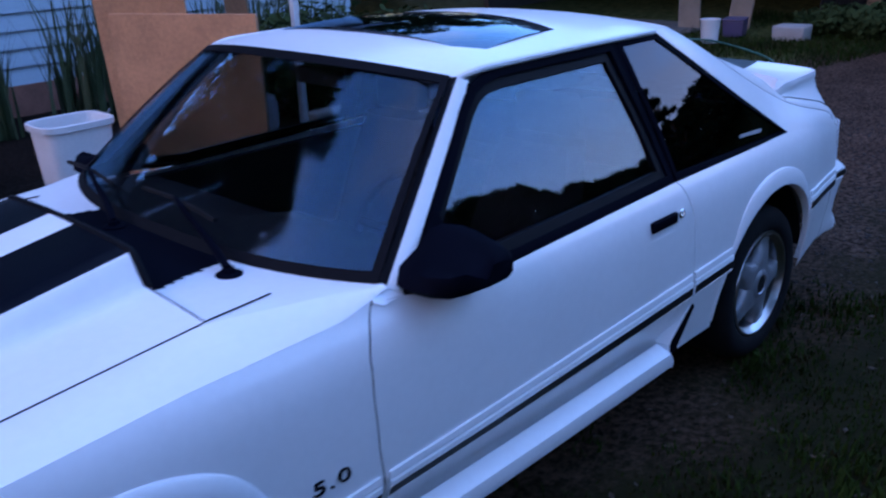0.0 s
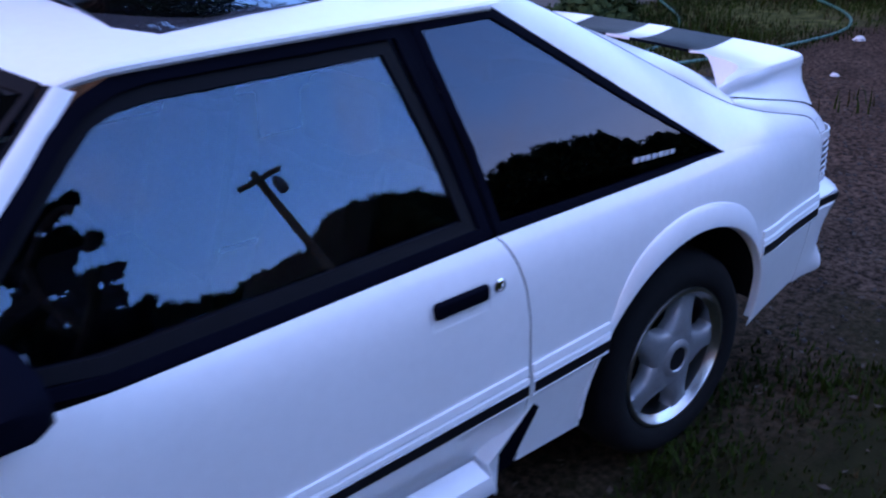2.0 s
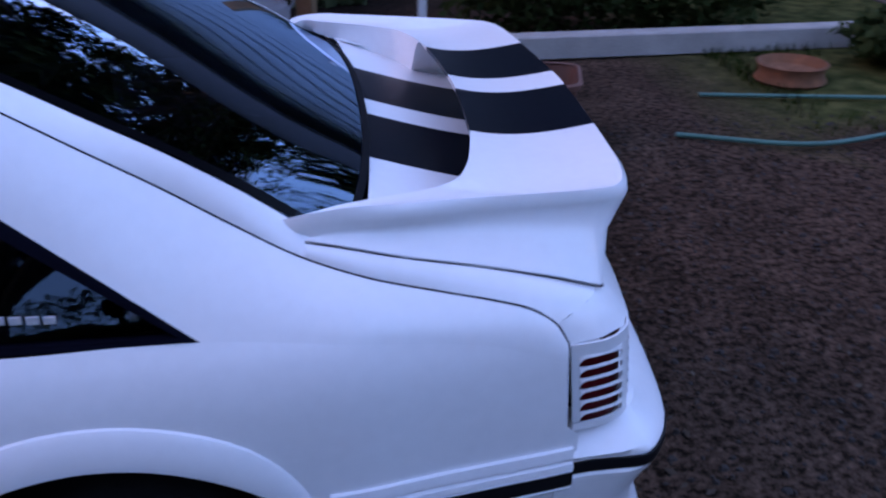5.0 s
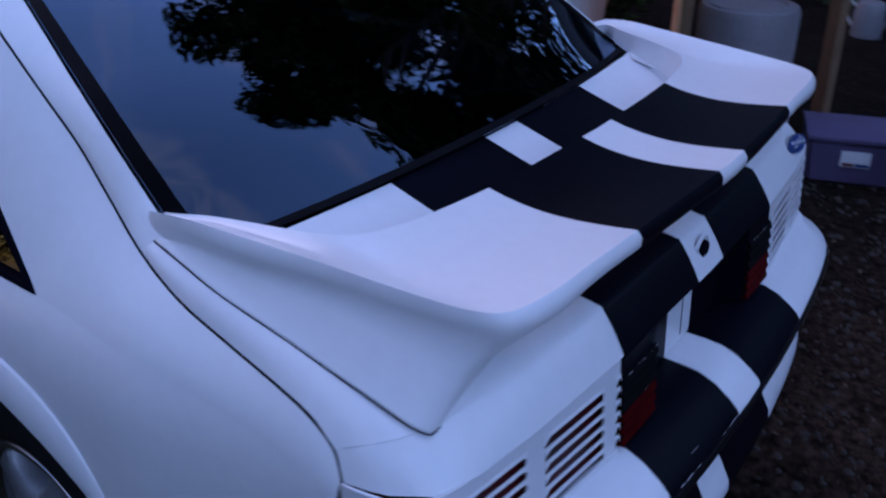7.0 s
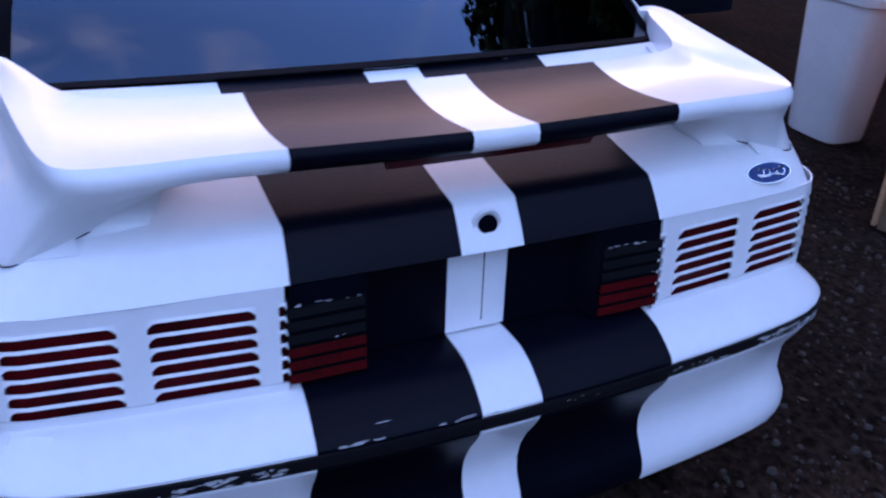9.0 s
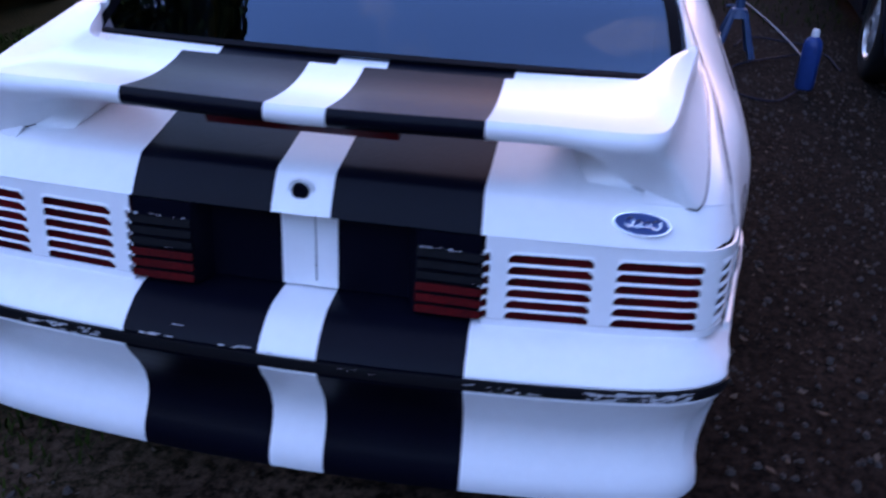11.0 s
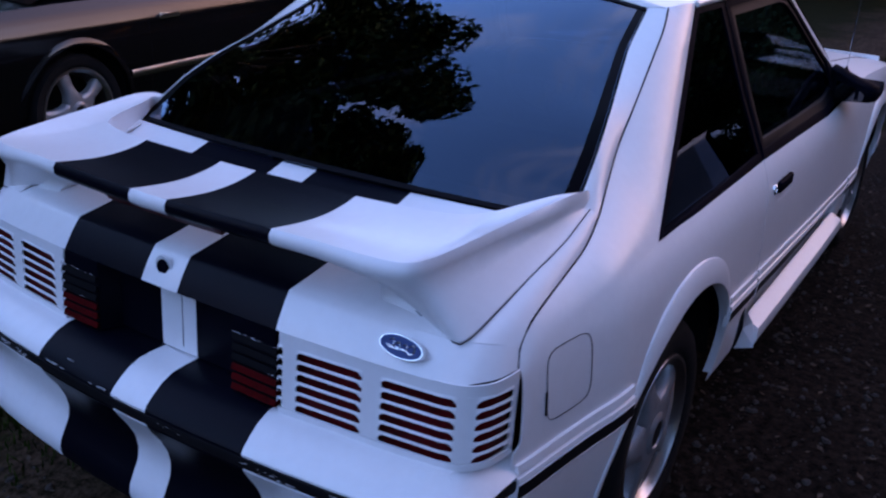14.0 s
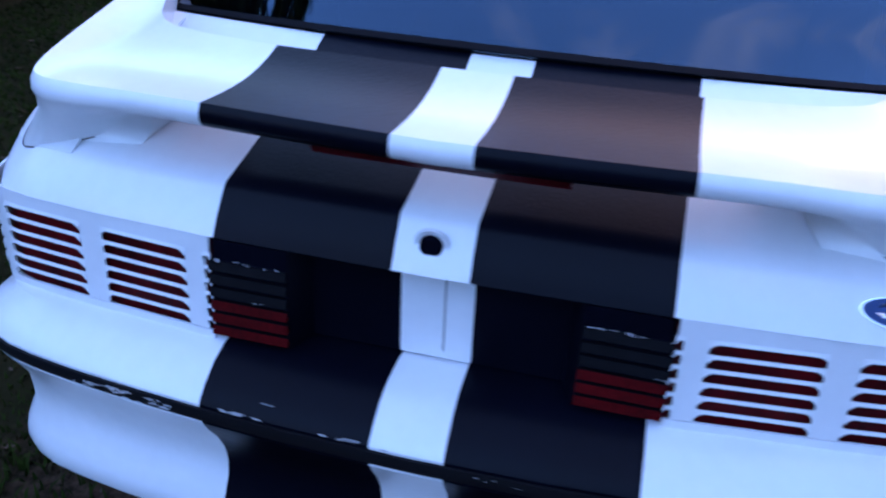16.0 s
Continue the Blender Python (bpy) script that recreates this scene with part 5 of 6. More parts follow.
def blades(name, label, spots, height, slots):
    """Many bent grass blades; spots gives (x, y, scale) one by one."""
    vs, fs, ms = [], [], []
    for x, y, k in spots:
        a, lean = rnd.uniform(0, 6.283), rnd.uniform(0.2, 1.0)
        h = height * k * rnd.uniform(0.5, 1.2)
        w = 0.0028 * (0.7 + k) * rnd.uniform(0.7, 1.4)
        z = ground_z(x, y) - 0.003
        ca, sa = math.cos(a), math.sin(a)
        b = len(vs)
        for t, ww in ((0, 1), (0.5, 0.8), (1, 0.1)):
            o = lean * h * t * t * 0.8
            cx, cy = x + ca * o, y + sa * o
            vs.append((cx - sa * w * ww, cy + ca * w * ww, z + h * t * (1 - 0.2 * lean * t)))
            vs.append((cx + sa * w * ww, cy - ca * w * ww, z + h * t * (1 - 0.2 * lean * t)))
        fs += [(b, b + 1, b + 3, b + 2), (b + 2, b + 3, b + 5, b + 4)]
        q = 1 if rnd.random() < slots else 0
        ms += [q, q]
    me = bpy.data.meshes.new(name)
    me.from_pydata(vs, [], fs)
    me.materials.append(GRASS)
    me.materials.append(STRAW)
    me.polygons.foreach_set("material_index", ms)
    ob = new(name, me)
    return tagged(ob, label, "grass", kind="stuff")


def turf_spots(n):
    out = []
    while len(out) < n:
        x, y = rnd.uniform(-2.6, 3.0), rnd.uniform(0.55, 3.2)
        k = noise.noise((x * 1.7, y * 1.7, 2)) + 0.55 * noise.noise((x * 5, y * 5, 9))
        edge = (y - 0.75 - (0.55 if x < -0.9 else 0.0)) * 1.2
        if k + edge > rnd.uniform(-0.1, 0.9):
            out.append((x, y, 0.55 + max(0, k)))
    return out


blades("short_grass", "short dark patchy grass beside the car", turf_spots(42000), 0.055, 0.12)
spots = []
while len(spots) < 17000:
    x, y = rnd.uniform(-11, -3.0), rnd.uniform(-4.4, 0.2)
    k = noise.noise((x * 0.7, y * 0.7, 4))
    if k + (0.5 if y < -1.75 - 0.14 * (x + 6) else -0.6) > rnd.uniform(0, 0.7):
        spots.append((x, y, 1.0 + max(0, k)))
blades("rough_grass", "rough grass and weeds by the shed", spots, 0.085, 0.25)
spots = [(rnd.uniform(2.5, 9), rnd.uniform(-2.6, 0.5), 0.8) for _ in range(5000)]
blades("yard_grass", "thin grass along the drive", [p for p in spots if noise.noise((p[0] * 0.8, p[1] * 0.8, 1)) > 0.05 and p[0] > 4.6], 0.08, 0.2)

# gravel: small stones pressed into the earth
PEBBLE = mat("gravel_stone", (0.058, 0.048, 0.042), 0.85, vary=0.6, scale=9.0, second=(0.025, 0.020, 0.018), spec=0.1)
vs, fs = [], []
for _ in range(9000):
    if rnd.random() < 0.5:
        x, y = rnd.uniform(-4.5, -0.8), rnd.uniform(-2.6, 1.2)
    else:
        x, y = rnd.uniform(-1.2, 4.5), rnd.uniform(-2.6, -0.7)
    r = 0.004 + 0.012 * rnd.random() ** 3
    z = ground_z(x, y)
    b, n = len(vs), 6
    sx, sy, a0 = rnd.uniform(0.7, 1.4), rnd.uniform(0.7, 1.2), rnd.uniform(0, 6)
    for k in range(n):
        a = a0 + 2 * math.pi * k / n
        q = r * rnd.uniform(0.8, 1.15)
        vs.append((x + sx * q * math.cos(a), y + sy * q * math.sin(a), z - 0.002))
    for k in range(n):
        a = a0 + 2 * math.pi * k / n
        vs.append((x + 0.55 * sx * r * math.cos(a), y + 0.55 * sy * r * math.sin(a), z + r * rnd.uniform(0.4, 0.8)))
    for k in range(n):
        j = (k + 1) % n
        fs.append((b + k, b + j, b + n + j, b + n + k))
    fs.append(tuple(b + n + k for k in range(n)))
me = bpy.data.meshes.new("gravel")
me.from_pydata(vs, [], fs)
me.materials.append(PEBBLE)
tagged(new("gravel", me), "loose small gravel in dark earth", "gravel", kind="stuff")
# fallen leaves and litter on the earth
LITTER = mat("dead_leaf", (0.055, 0.034, 0.020), 0.9, vary=0.5, scale=6)
vs, fs = [], []
for _ in range(1400):
    x, y = rnd.uniform(-4.5, 4.0), rnd.uniform(-2.6, 2.8)
    a, r = rnd.uniform(0, 6.28), rnd.uniform(0.008, 0.022)
    z = ground_z(x, y) + 0.006
    b = len(vs)
    for k, (u, v) in enumerate(((-1, 0), (0, -0.45), (1, 0), (0, 0.45))):
        vs.append((x + r * (u * math.cos(a) - v * math.sin(a)), y + r * (u * math.sin(a) + v * math.cos(a)), z + rnd.uniform(0, 0.008)))
    fs.append((b, b + 1, b + 2, b + 3))
me = bpy.data.meshes.new("leaf_litter")
me.from_pydata(vs, [], fs)
me.materials.append(LITTER)
tagged(new("leaf_litter", me), "brown fallen leaves and bark bits", "leaves", kind="stuff")

# ---- the yard on the right of the car ----
PLASTIC_W = mat("white_plastic", (0.62, 0.62, 0.63), 0.45, vary=0.12, scale=5, bump=0.05)
PLASTIC_G = mat("grey_barrel_plastic", (0.17, 0.165, 0.18), 0.55, vary=0.25, scale=4, bump=0.08)
PLY = mat("plywood", (0.50, 0.235, 0.115), 0.75, vary=0.35, scale=3, bump=0.15, bump_scale=30)
WOOD = mat("weathered_timber", (0.17, 0.095, 0.05), 0.85, vary=0.4, scale=6, bump=0.3, bump_scale=40)
SIDING = mat("blue_grey_siding", (0.27, 0.37, 0.44), 0.6, vary=0.12, scale=2.5, bump=0.08)
BRICK = mat("red_brown_brick", (0.20, 0.085, 0.06), 0.9, vary=0.4, scale=6, bump=0.3)
CLAY = mat("red_brown_plastic", (0.14, 0.052, 0.036), 0.6, vary=0.3, scale=6, bump=0.1)
PURPLE = mat("purple_plastic", (0.09, 0.065, 0.13), 0.45, vary=0.2, scale=6)
REED = mat("reed_leaf", (0.036, 0.058, 0.022), 0.55, vary=0.5, scale=4)
HOSE = mat("green_hose_rubber", (0.03, 0.14, 0.11), 0.5, vary=0.2, scale=10)
RUST = mat("rusty_iron", (0.20, 0.07, 0.03), 0.9, vary=0.5, scale=14, bump=0.4)
STEEL_B = mat("blue_painted_steel", (0.009, 0.052, 0.13), 0.5, vary=0.25, scale=14, bump=0.1)
BARK = mat("bark", (0.085, 0.065, 0.05), 0.95, vary=0.5, scale=8, bump=0.8, bump_scale=25)
LEAF = mat("tree_leaf", (0.040, 0.062, 0.022), 0.8, vary=0.5, scale=1.5, second=(0.018, 0.030, 0.010), spec=0.05)
NEEDLE = mat("conifer_needles", (0.020, 0.034, 0.018), 0.8, vary=0.5, scale=1.5, spec=0.05)
NAVY_HOSE = mat("dark_air_hose", (0.006, 0.010, 0.022), 0.6, vary=0.2, scale=10, spec=0.1)
SLAB = mat("earth_stained_concrete", (0.105, 0.080, 0.068), 0.9, vary=0.4, scale=3, bump=0.3)
CONCRETE = mat("pale_concrete", (0.34, 0.31, 0.29), 0.9, vary=0.3, scale=5, bump=0.3)

# bin
bin_ = thing("plastic_bin", "empty white square plastic bin standing on the ground", "bin", (1.03, -2.95, 0))
bm = bmesh.new()
def bin_ring(w, z):
    out = []
    for k in range(28):
        a = 2 * math.pi * k / 28
        ca, sa = math.cos(a), math.sin(a)
        out.append(bm.verts.new((w * math.copysign(abs(ca) ** 0.45, ca), 0.8 * w * math.copysign(abs(sa) ** 0.45, sa), z)))
    return out


rings = [bin_ring(w, z) for w, z in ((0.155, 0.0), (0.16, 0.02), (0.205, 0.66), (0.222, 0.665), (0.224, 0.70), (0.216, 0.705), (0.208, 0.70), (0.203, 0.66), (0.152, 0.03))]
for i in (0, 1, 7):
    for k in range(28):
        bm.faces.new((rings[i][k], rings[i + 1][k], rings[i + 1][(k + 1) % 28], rings[i][(k + 1) % 28]))
bm.faces.new(rings[0])
bm.faces.new(rings[-1])
part("bin_shell", bm, PLASTIC_W, bin_)
bm = bmesh.new()
rings = [bin_ring(w, z) for w, z in ((0.205, 0.66), (0.222, 0.665), (0.224, 0.70), (0.216, 0.705), (0.208, 0.70), (0.203, 0.66))]
for i in range(5):
    for k in range(28):
        bm.faces.new((rings[i][k], rings[i + 1][k], rings[i + 1][(k + 1) % 28], rings[i][(k + 1) % 28]))
part("bin_rim", bm, PLASTIC_W, bin_)
# barrel upside down
barrel = thing("upturned_barrel", "grey plastic barrel turned upside down on the earth", "barrel", (-0.02, -2.74, 0))
bm = bmesh.new()
lathe(bm, [(0.245, 0.0), (0.245, 0.03), (0.232, 0.04), (0.224, 0.35), (0.222, 0.64), (0.212, 0.668), (0.198, 0.674), (0.190, 0.664), (0.10, 0.666), (0.0, 0.668)], (0, 0, 0), "z", 40)
part("barrel_body", bm, PLASTIC_G, barrel)
bm = bmesh.new()
lathe(bm, [(0.2445, 0.028), (0.251, 0.034), (0.251, 0.052), (0.236, 0.058)], (0, 0, 0), "z", 40)
part("barrel_rim", bm, PLASTIC_G, barrel)
bm = bmesh.new()
lathe(bm, [(0.176, 0.664), (0.180, 0.672), (0.170, 0.676), (0.162, 0.668)], (0, 0, 0), "z", 40)
part("base_ring", bm, PLASTIC_G, barrel)
# plywood sheet with its uprights, standing end-on to the tail of the car
ply = thing("plywood_sheet", "bare orange plywood sheet propped against timber posts", "board", (0.33, -2.76, 0))
ply.rotation_euler = (0, 0, radians(-67))
bm = bmesh.new()
box(bm, -0.53, 0.53, -0.009, 0.009, 0.02, 1.24, 0.002, 1)
part("plywood_face", bm, PLY, ply, smooth=False)
for x in (-0.49, 0.49):
    bm = bmesh.new()
    box(bm, x - 0.02, x + 0.02, -0.055, -0.010, 0.0, 1.22, 0.004, 1)
    part("timber_post", bm, WOOD, ply, smooth=False)
plank = thing("leaning_plank", "wide brown plank standing upright beside the barrel", "plank", (-0.34, -3.06, 0))
plank.rotation_euler = (0, 0, radians(-58))
bm = bmesh.new()
box(bm, -0.08, 0.08, -0.018, 0.018, 0.0, 1.45, 0.003, 1)
bm.transform(Matrix.Rotation(radians(3), 4, "Y"))
part("plank_board", bm, WOOD, plank, smooth=False)
back_ply = thing("tall_plywood_sheet", "taller stained plywood sheet behind the orange one", "board", (0.10, -3.55, 0))
back_ply.rotation_euler = (radians(-5), 0, radians(-62))
bm = bmesh.new()
box(bm, -0.35, 0.35, -0.009, 0.009, 0.0, 1.52, 0.002, 1)
part("plywood_face", bm, PLY, back_ply, smooth=False)
post = thing("white_post", "slim white painted post in the ground", "post", (-1.0, -3.4, 0))
bm = bmesh.new()
box(bm, -0.025, 0.025, -0.025, 0.025, 0.0, 1.3, 0.004, 1)
part("post_shaft", bm, PLASTIC_W, post)
# storage boxes
def crate(name, label, at, w, d, h, m, turn):
    t = thing(name, label, "box", at)
    t.rotation_euler = (0, 0, radians(turn))
    bm = bmesh.new()
    a = [bm.verts.new((sx * w * 0.46, sy * d * 0.46, 0)) for sx, sy in ((-1, -1), (1, -1), (1, 1), (-1, 1))]
    b = [bm.verts.new((sx * w * 0.5, sy * d * 0.5, h * 0.9)) for sx, sy in ((-1, -1), (1, -1), (1, 1), (-1, 1))]
    bm.faces.new(a)
    bm.faces.new(b)
    for k in range(4):
        bm.faces.new((a[k], a[(k + 1) % 4], b[(k + 1) % 4], b[k]))
    bmesh.ops.bevel(bm, geom=list(bm.edges), offset=0.015, segments=2, affect="EDGES")
    part("box_body", bm, m, t)
    bm = bmesh.new()
    box(bm, -w * 0.52, w * 0.52, -d * 0.52, d * 0.52, h * 0.88, h, 0.012, 2)
    part("box_lid", bm, m, t)
    return t


crate("storage_tub", "dark purple lidded plastic tub on the earth", (-0.58, -2.70, 0), 0.40, 0.32, 0.22, PURPLE, 20)
chest = thing("open_storage_bin", "open red-brown plastic bin standing on dark earth", "bin", (-1.33, -2.42, 0))
chest.rotation_euler = (0, 0, radians(-14))


def bin_wall(levels):
    """Rounded rectangular rings (half length, half width, height) joined into a wall."""
    bm = bmesh.new()
    rows = []
    for a, b, z in levels:
        rows.append([bm.verts.new((a * math.copysign(abs(math.cos(t)) ** 0.3, math.cos(t)), b * math.copysign(abs(math.sin(t)) ** 0.3, math.sin(t)), z)) for t in lin(0.02, 2 * math.pi + 0.02, 41)[:-1]])
    for p, q in zip(rows, rows[1:]):
        for k in range(40):
            bm.faces.new((p[k], p[(k + 1) % 40], q[(k + 1) % 40], q[k]))
    return bm, rows


bm, rows = bin_wall([(0.30, 0.18, 0.0), (0.34, 0.215, 0.34), (0.333, 0.208, 0.34), (0.295, 0.175, 0.02)])
bm.faces.new(rows[0])
bm.faces.new(rows[-1])
part("bin_body", bm, CLAY, chest)
bm, rows = bin_wall([(0.338, 0.213, 0.325), (0.358, 0.233, 0.328), (0.358, 0.233, 0.352), (0.340, 0.215, 0.358), (0.334, 0.209, 0.350)])
part("bin_rim", bm, CLAY, chest)
bm = bmesh.new()
box(bm, -0.06, 0.06, 0.158, 0.163, 0.09, 0.16)
lab = part("tub_label", bm, PLASTIC_W, bpy.data.objects["storage_tub"], "small pale sticker", smooth=False)
for x0, x1, m, nm in ((-0.055, 0.0, BLUE, "blue bar on the sticker"), (0.005, 0.05, LENS_DEEP, "red bar on the sticker")):
    bm = bmesh.new()
    box(bm, x0, x1, 0.1635, 0.1650, 0.094, 0.108)
    part("sticker_bar", bm, m, lab, nm, smooth=False)
# white scraps on the ground
for x, y, r in ((-0.30, -2.2, 0.035), (-4.6, -1.2, 0.03), (-5.9, -1.7, 0.05), (0.7, -2.1, 0.03)):
    sc = thing("paper_scrap", "crumpled scrap of white paper on the ground", "litter", (x, y, ground_z(x, y)))
    bm = bmesh.new()
    bmesh.ops.create_icosphere(bm, subdivisions=2, radius=r)
    for v in bm.verts:
        v.co *= 1 + 0.5 * noise.noise(v.co * 60 + Vector((x, y, 0)))
        v.co.z = max(v.co.z * 0.6, -r * 0.2) + r * 0.2
    part("paper", bm, PLASTIC_W, sc, smooth=False)

# house with lapped siding
house = tagged(new("house"), "house wall with pale blue lapped siding over brick", "house", kind="structure")
bm = bmesh.new()
box(bm, -4.6, 4.4, -12.0, -7.02, -0.05, 3.3)
part("house_core", bm, SIDING, house, smooth=False)
bm = bmesh.new()
box(bm, -4.62, 4.42, -7.10, -6.96, -0.05, 0.30, 0.004, 1)
part("brick_base", bm, BRICK, house, smooth=False)
board = bmesh.new()
vsb = [board.verts.new(p) for p in ((-4.6, -6.985, 0.0), (4.4, -6.985, 0.0), (4.4, -7.02, 0.175), (-4.6, -7.02, 0.175), (-4.6, -7.02, 0.0), (4.4, -7.02, 0.0))]
for q in ((0, 1, 2, 3), (0, 4, 5, 1), (0, 3, 4), (1, 5, 2)):
    board.faces.new([vsb[i] for i in q])
first = part("siding_board", board, SIDING, house, smooth=False)
first.location = (0, 0, 0.30)
for k in range(1, 17):
    o = new("siding_board", first.data)
    o.parent = house
    o.location = (0, 0, 0.30 + k * 0.172)
bm = bmesh.new()
def roof_sheet(u, v):
    return (-5.0 + 9.8 * u, -6.5 - 3.1 * v, 3.15 + 1.6 * v)


grid(roof_sheet, lin(0, 1, 12), lin(0, 1, 5), bm=bm)
grid(lambda u, v: (-5.0 + 9.8 * u, -12.6 + 3.0 * v, 3.15 + 1.6 * v), lin(0, 1, 12), lin(0, 1, 5), bm=bm)
part("house_roof", bm, mat("roof_felt", (0.06, 0.055, 0.055), 0.9, scale=5, bump=0.4), house, solid=0.06, smooth=False)

# reeds before the house
def reeds(at, n, h, spread):
    t = thing("reed_clump", "tall dark green sword-leaved clump before the siding", "plant", at, group="clumps along the house")
    for fan in range(6):
        vs, fs = [], []
        fx, fy = rnd.gauss(0, spread * 0.9), rnd.gauss(0, spread * 0.45)
        for _ in range(n // 6):
            x, y = fx + rnd.gauss(0, spread * 0.4), fy + rnd.gauss(0, spread * 0.25)
            a, lean, hh, w = rnd.uniform(0, 6.28), rnd.uniform(0.02, 0.35), h * rnd.uniform(0.55, 1.1), rnd.uniform(0.008, 0.018)
            b = len(vs)
            ca, sa = math.cos(a), math.sin(a)
            for q, ww in ((0, 1), (0.35, 1), (0.7, 0.7), (1, 0.05)):
                o = lean * hh * q * q
                vs.append((x + ca * o - sa * w * ww, y + sa * o + ca * w * ww, hh * q))
                vs.append((x + ca * o + sa * w * ww, y + sa * o - ca * w * ww, hh * q))
            fs += [(b, b + 1, b + 3, b + 2), (b + 2, b + 3, b + 5, b + 4), (b + 4, b + 5, b + 7, b + 6)]
        me = bpy.data.meshes.new("leaf_fan")
        me.from_pydata(vs, [], fs)
        me.materials.append(REED)
        o = new("leaf_fan", me)
        o.parent = t
    return t


for at, n, h, sp_ in (((-0.55, -5.9, 0), 160, 1.25, 0.17), ((0.35, -6.1, 0), 110, 0.95, 0.15), ((-2.3, -6.2, 0), 150, 1.2, 0.3), ((-3.2, -6.2, 0), 120, 1.1, 0.25), ((1.5, -6.2, 0), 100, 0.9, 0.25)):
    reeds(at, n, h, sp_)
# can shape added in place of crumpled clear plastic with a handle
can = thing("plastic_stand_in", "pale can standing in for crumpled plastic on the ground by the reeds", "can", (-0.05, -5.2, 0))
bm = bmesh.new()
lathe(bm, [(0.0, 0.0), (0.10, 0.0), (0.10, 0.20), (0.085, 0.23), (0.05, 0.24), (0, 0.24)], (0, 0, 0), "z", 20)
part("can_body", bm, PLASTIC_G, can)
bm = bmesh.new()
tube(bm, [(-0.08, 0, 0.05), (-0.16, 0, 0.16), (-0.24, 0, 0.27)], 0.015, 8, 0.010)
part("can_spout", bm, PLASTIC_G, can)
bm = bmesh.new()
tube(bm, [(0.09, 0, 0.19), (0.16, 0, 0.25), (0.14, 0, 0.12), (0.095, 0, 0.06)], 0.010, 8)
part("can_handle", bm, PLASTIC_W, can)

# shed at the back of the yard, dark inside
shed = tagged(new("open_shed"), "dark open-fronted shed behind rough grass", "shed", kind="structure")
bm = bmesh.new()
for x0, x1, y0, y1 in ((-14.0, -13.9, -9.0, 4.0), (-14.0, -9.6, -9.1, -9.0), (-14.0, -9.6, 4.0, 4.1)):
    box(bm, x0, x1, y0, y1, 0, 2.7)
box(bm, -14.1, -9.4, -9.2, 4.2, 2.7, 2.8)
box(bm, -9.7, -9.58, -2.9, 4.0, 0.0, 2.7)
part("shed_shell", bm, mat("tarred_boards", (0.035, 0.026, 0.024), 0.9, vary=0.4, scale=3, bump=0.3), shed, smooth=False)
for k in range(34):
    bm = bmesh.new()
    y = -2.88 + k * 0.202
    box(bm, -9.58, -9.562, y, y + 0.194, 0.02, 2.68, 0.003, 1)
    part("shed_board", bm, WOOD if k % 7 == 3 else DARK, shed, smooth=False)
for x, y, tilt, h in ((-8.85, -4.48, 6, 0.95), (-9.30, -3.95, -4, 1.05)):
    b = thing("pale_board", "pale weathered board leaning in the shed mouth", "board", (x, y, 0), group="boards at the shed")
    b.rotation_euler = (radians(tilt), radians(-8), 0)
    bm = bmesh.new()
    box(bm, -0.015, 0.015, -0.17, 0.17, 0.0, h, 0.004, 1)
    part("board", bm, mat("bleached_board", (0.25, 0.18, 0.13), 0.9, vary=0.3, scale=4, bump=0.2), b, smooth=False)
pail = thing("white_pail", "white plastic pail on the slab by the shed", "bucket", (-7.78, -3.58, 0))
pail.scale = (0.80, 0.80, 0.84)
bm = bmesh.new()
lathe(bm, [(0.0, 0.0), (0.13, 0.0), (0.155, 0.34), (0.165, 0.345), (0.165, 0.37), (0.15, 0.37), (0.125, 0.04), (0, 0.03)], (0, 0, 0), "z", 28)
part("pail_body", bm, PLASTIC_W, pail)
crate("purple_crate", "purple plastic crate in the grass", (-8.55, -3.62, 0), 0.34, 0.28, 0.24, PURPLE, 15)
blk = thing("stone_block", "pale rough block lying in the weeds", "block", (-8.45, -2.78, 0))
bm = bmesh.new()
box(bm, -0.14, 0.14, -0.21, 0.21, 0, 0.20, 0.03, 3)
for v in bm.verts:
    v.co += Vector((1, 1, 1)) * 0.02 * noise.noise(v.co * 9)
part("block", bm, CONCRETE, blk)
slab = tagged(new("concrete_slab"), "earth-stained concrete slab before the shed", "slab", kind="structure")
bm = bmesh.new()
box(bm, -9.4, -5.2, -7.5, -4.25, -0.02, 0.035, 0.01, 1)
part("slab", bm, SLAB, slab, smooth=False)
def hose(name, label, pts, r, m, at=(0, 0, 0)):
    t = thing(name, label, "hose", at)
    bm = bmesh.new()
    tube(bm, smooth_line(pts, 6), r, 8)
    part("hose_length", bm, m, t)


hose("garden_hose", "green garden hose lying across the earth", [(-2.2, -2.3, 0.02), (-2.8, -2.05, 0.025), (-3.3, -2.12, 0.03), (-3.75, -2.24, 0.03), (-4.4, -2.10, 0.03), (-5.2, -1.95, 0.03), (-6.1, -1.95, 0.03), (-6.8, -2.3, 0.03), (-7.4, -3.0, 0.04), (-7.65, -3.60, 0.06), (-7.35, -4.1, 0.06), (-6.9, -4.5, 0.06), (-6.3, -5.0, 0.06)], 0.013, HOSE)
hose("garden_hose", "second loop of green hose in the grass", [(-2.6, -2.95, 0.02), (-3.3, -2.79, 0.025), (-4.05, -2.66, 0.03), (-4.8, -2.85, 0.03), (-5.6, -3.4, 0.03), (-6.2, -4.1, 0.05)], 0.012, HOSE)
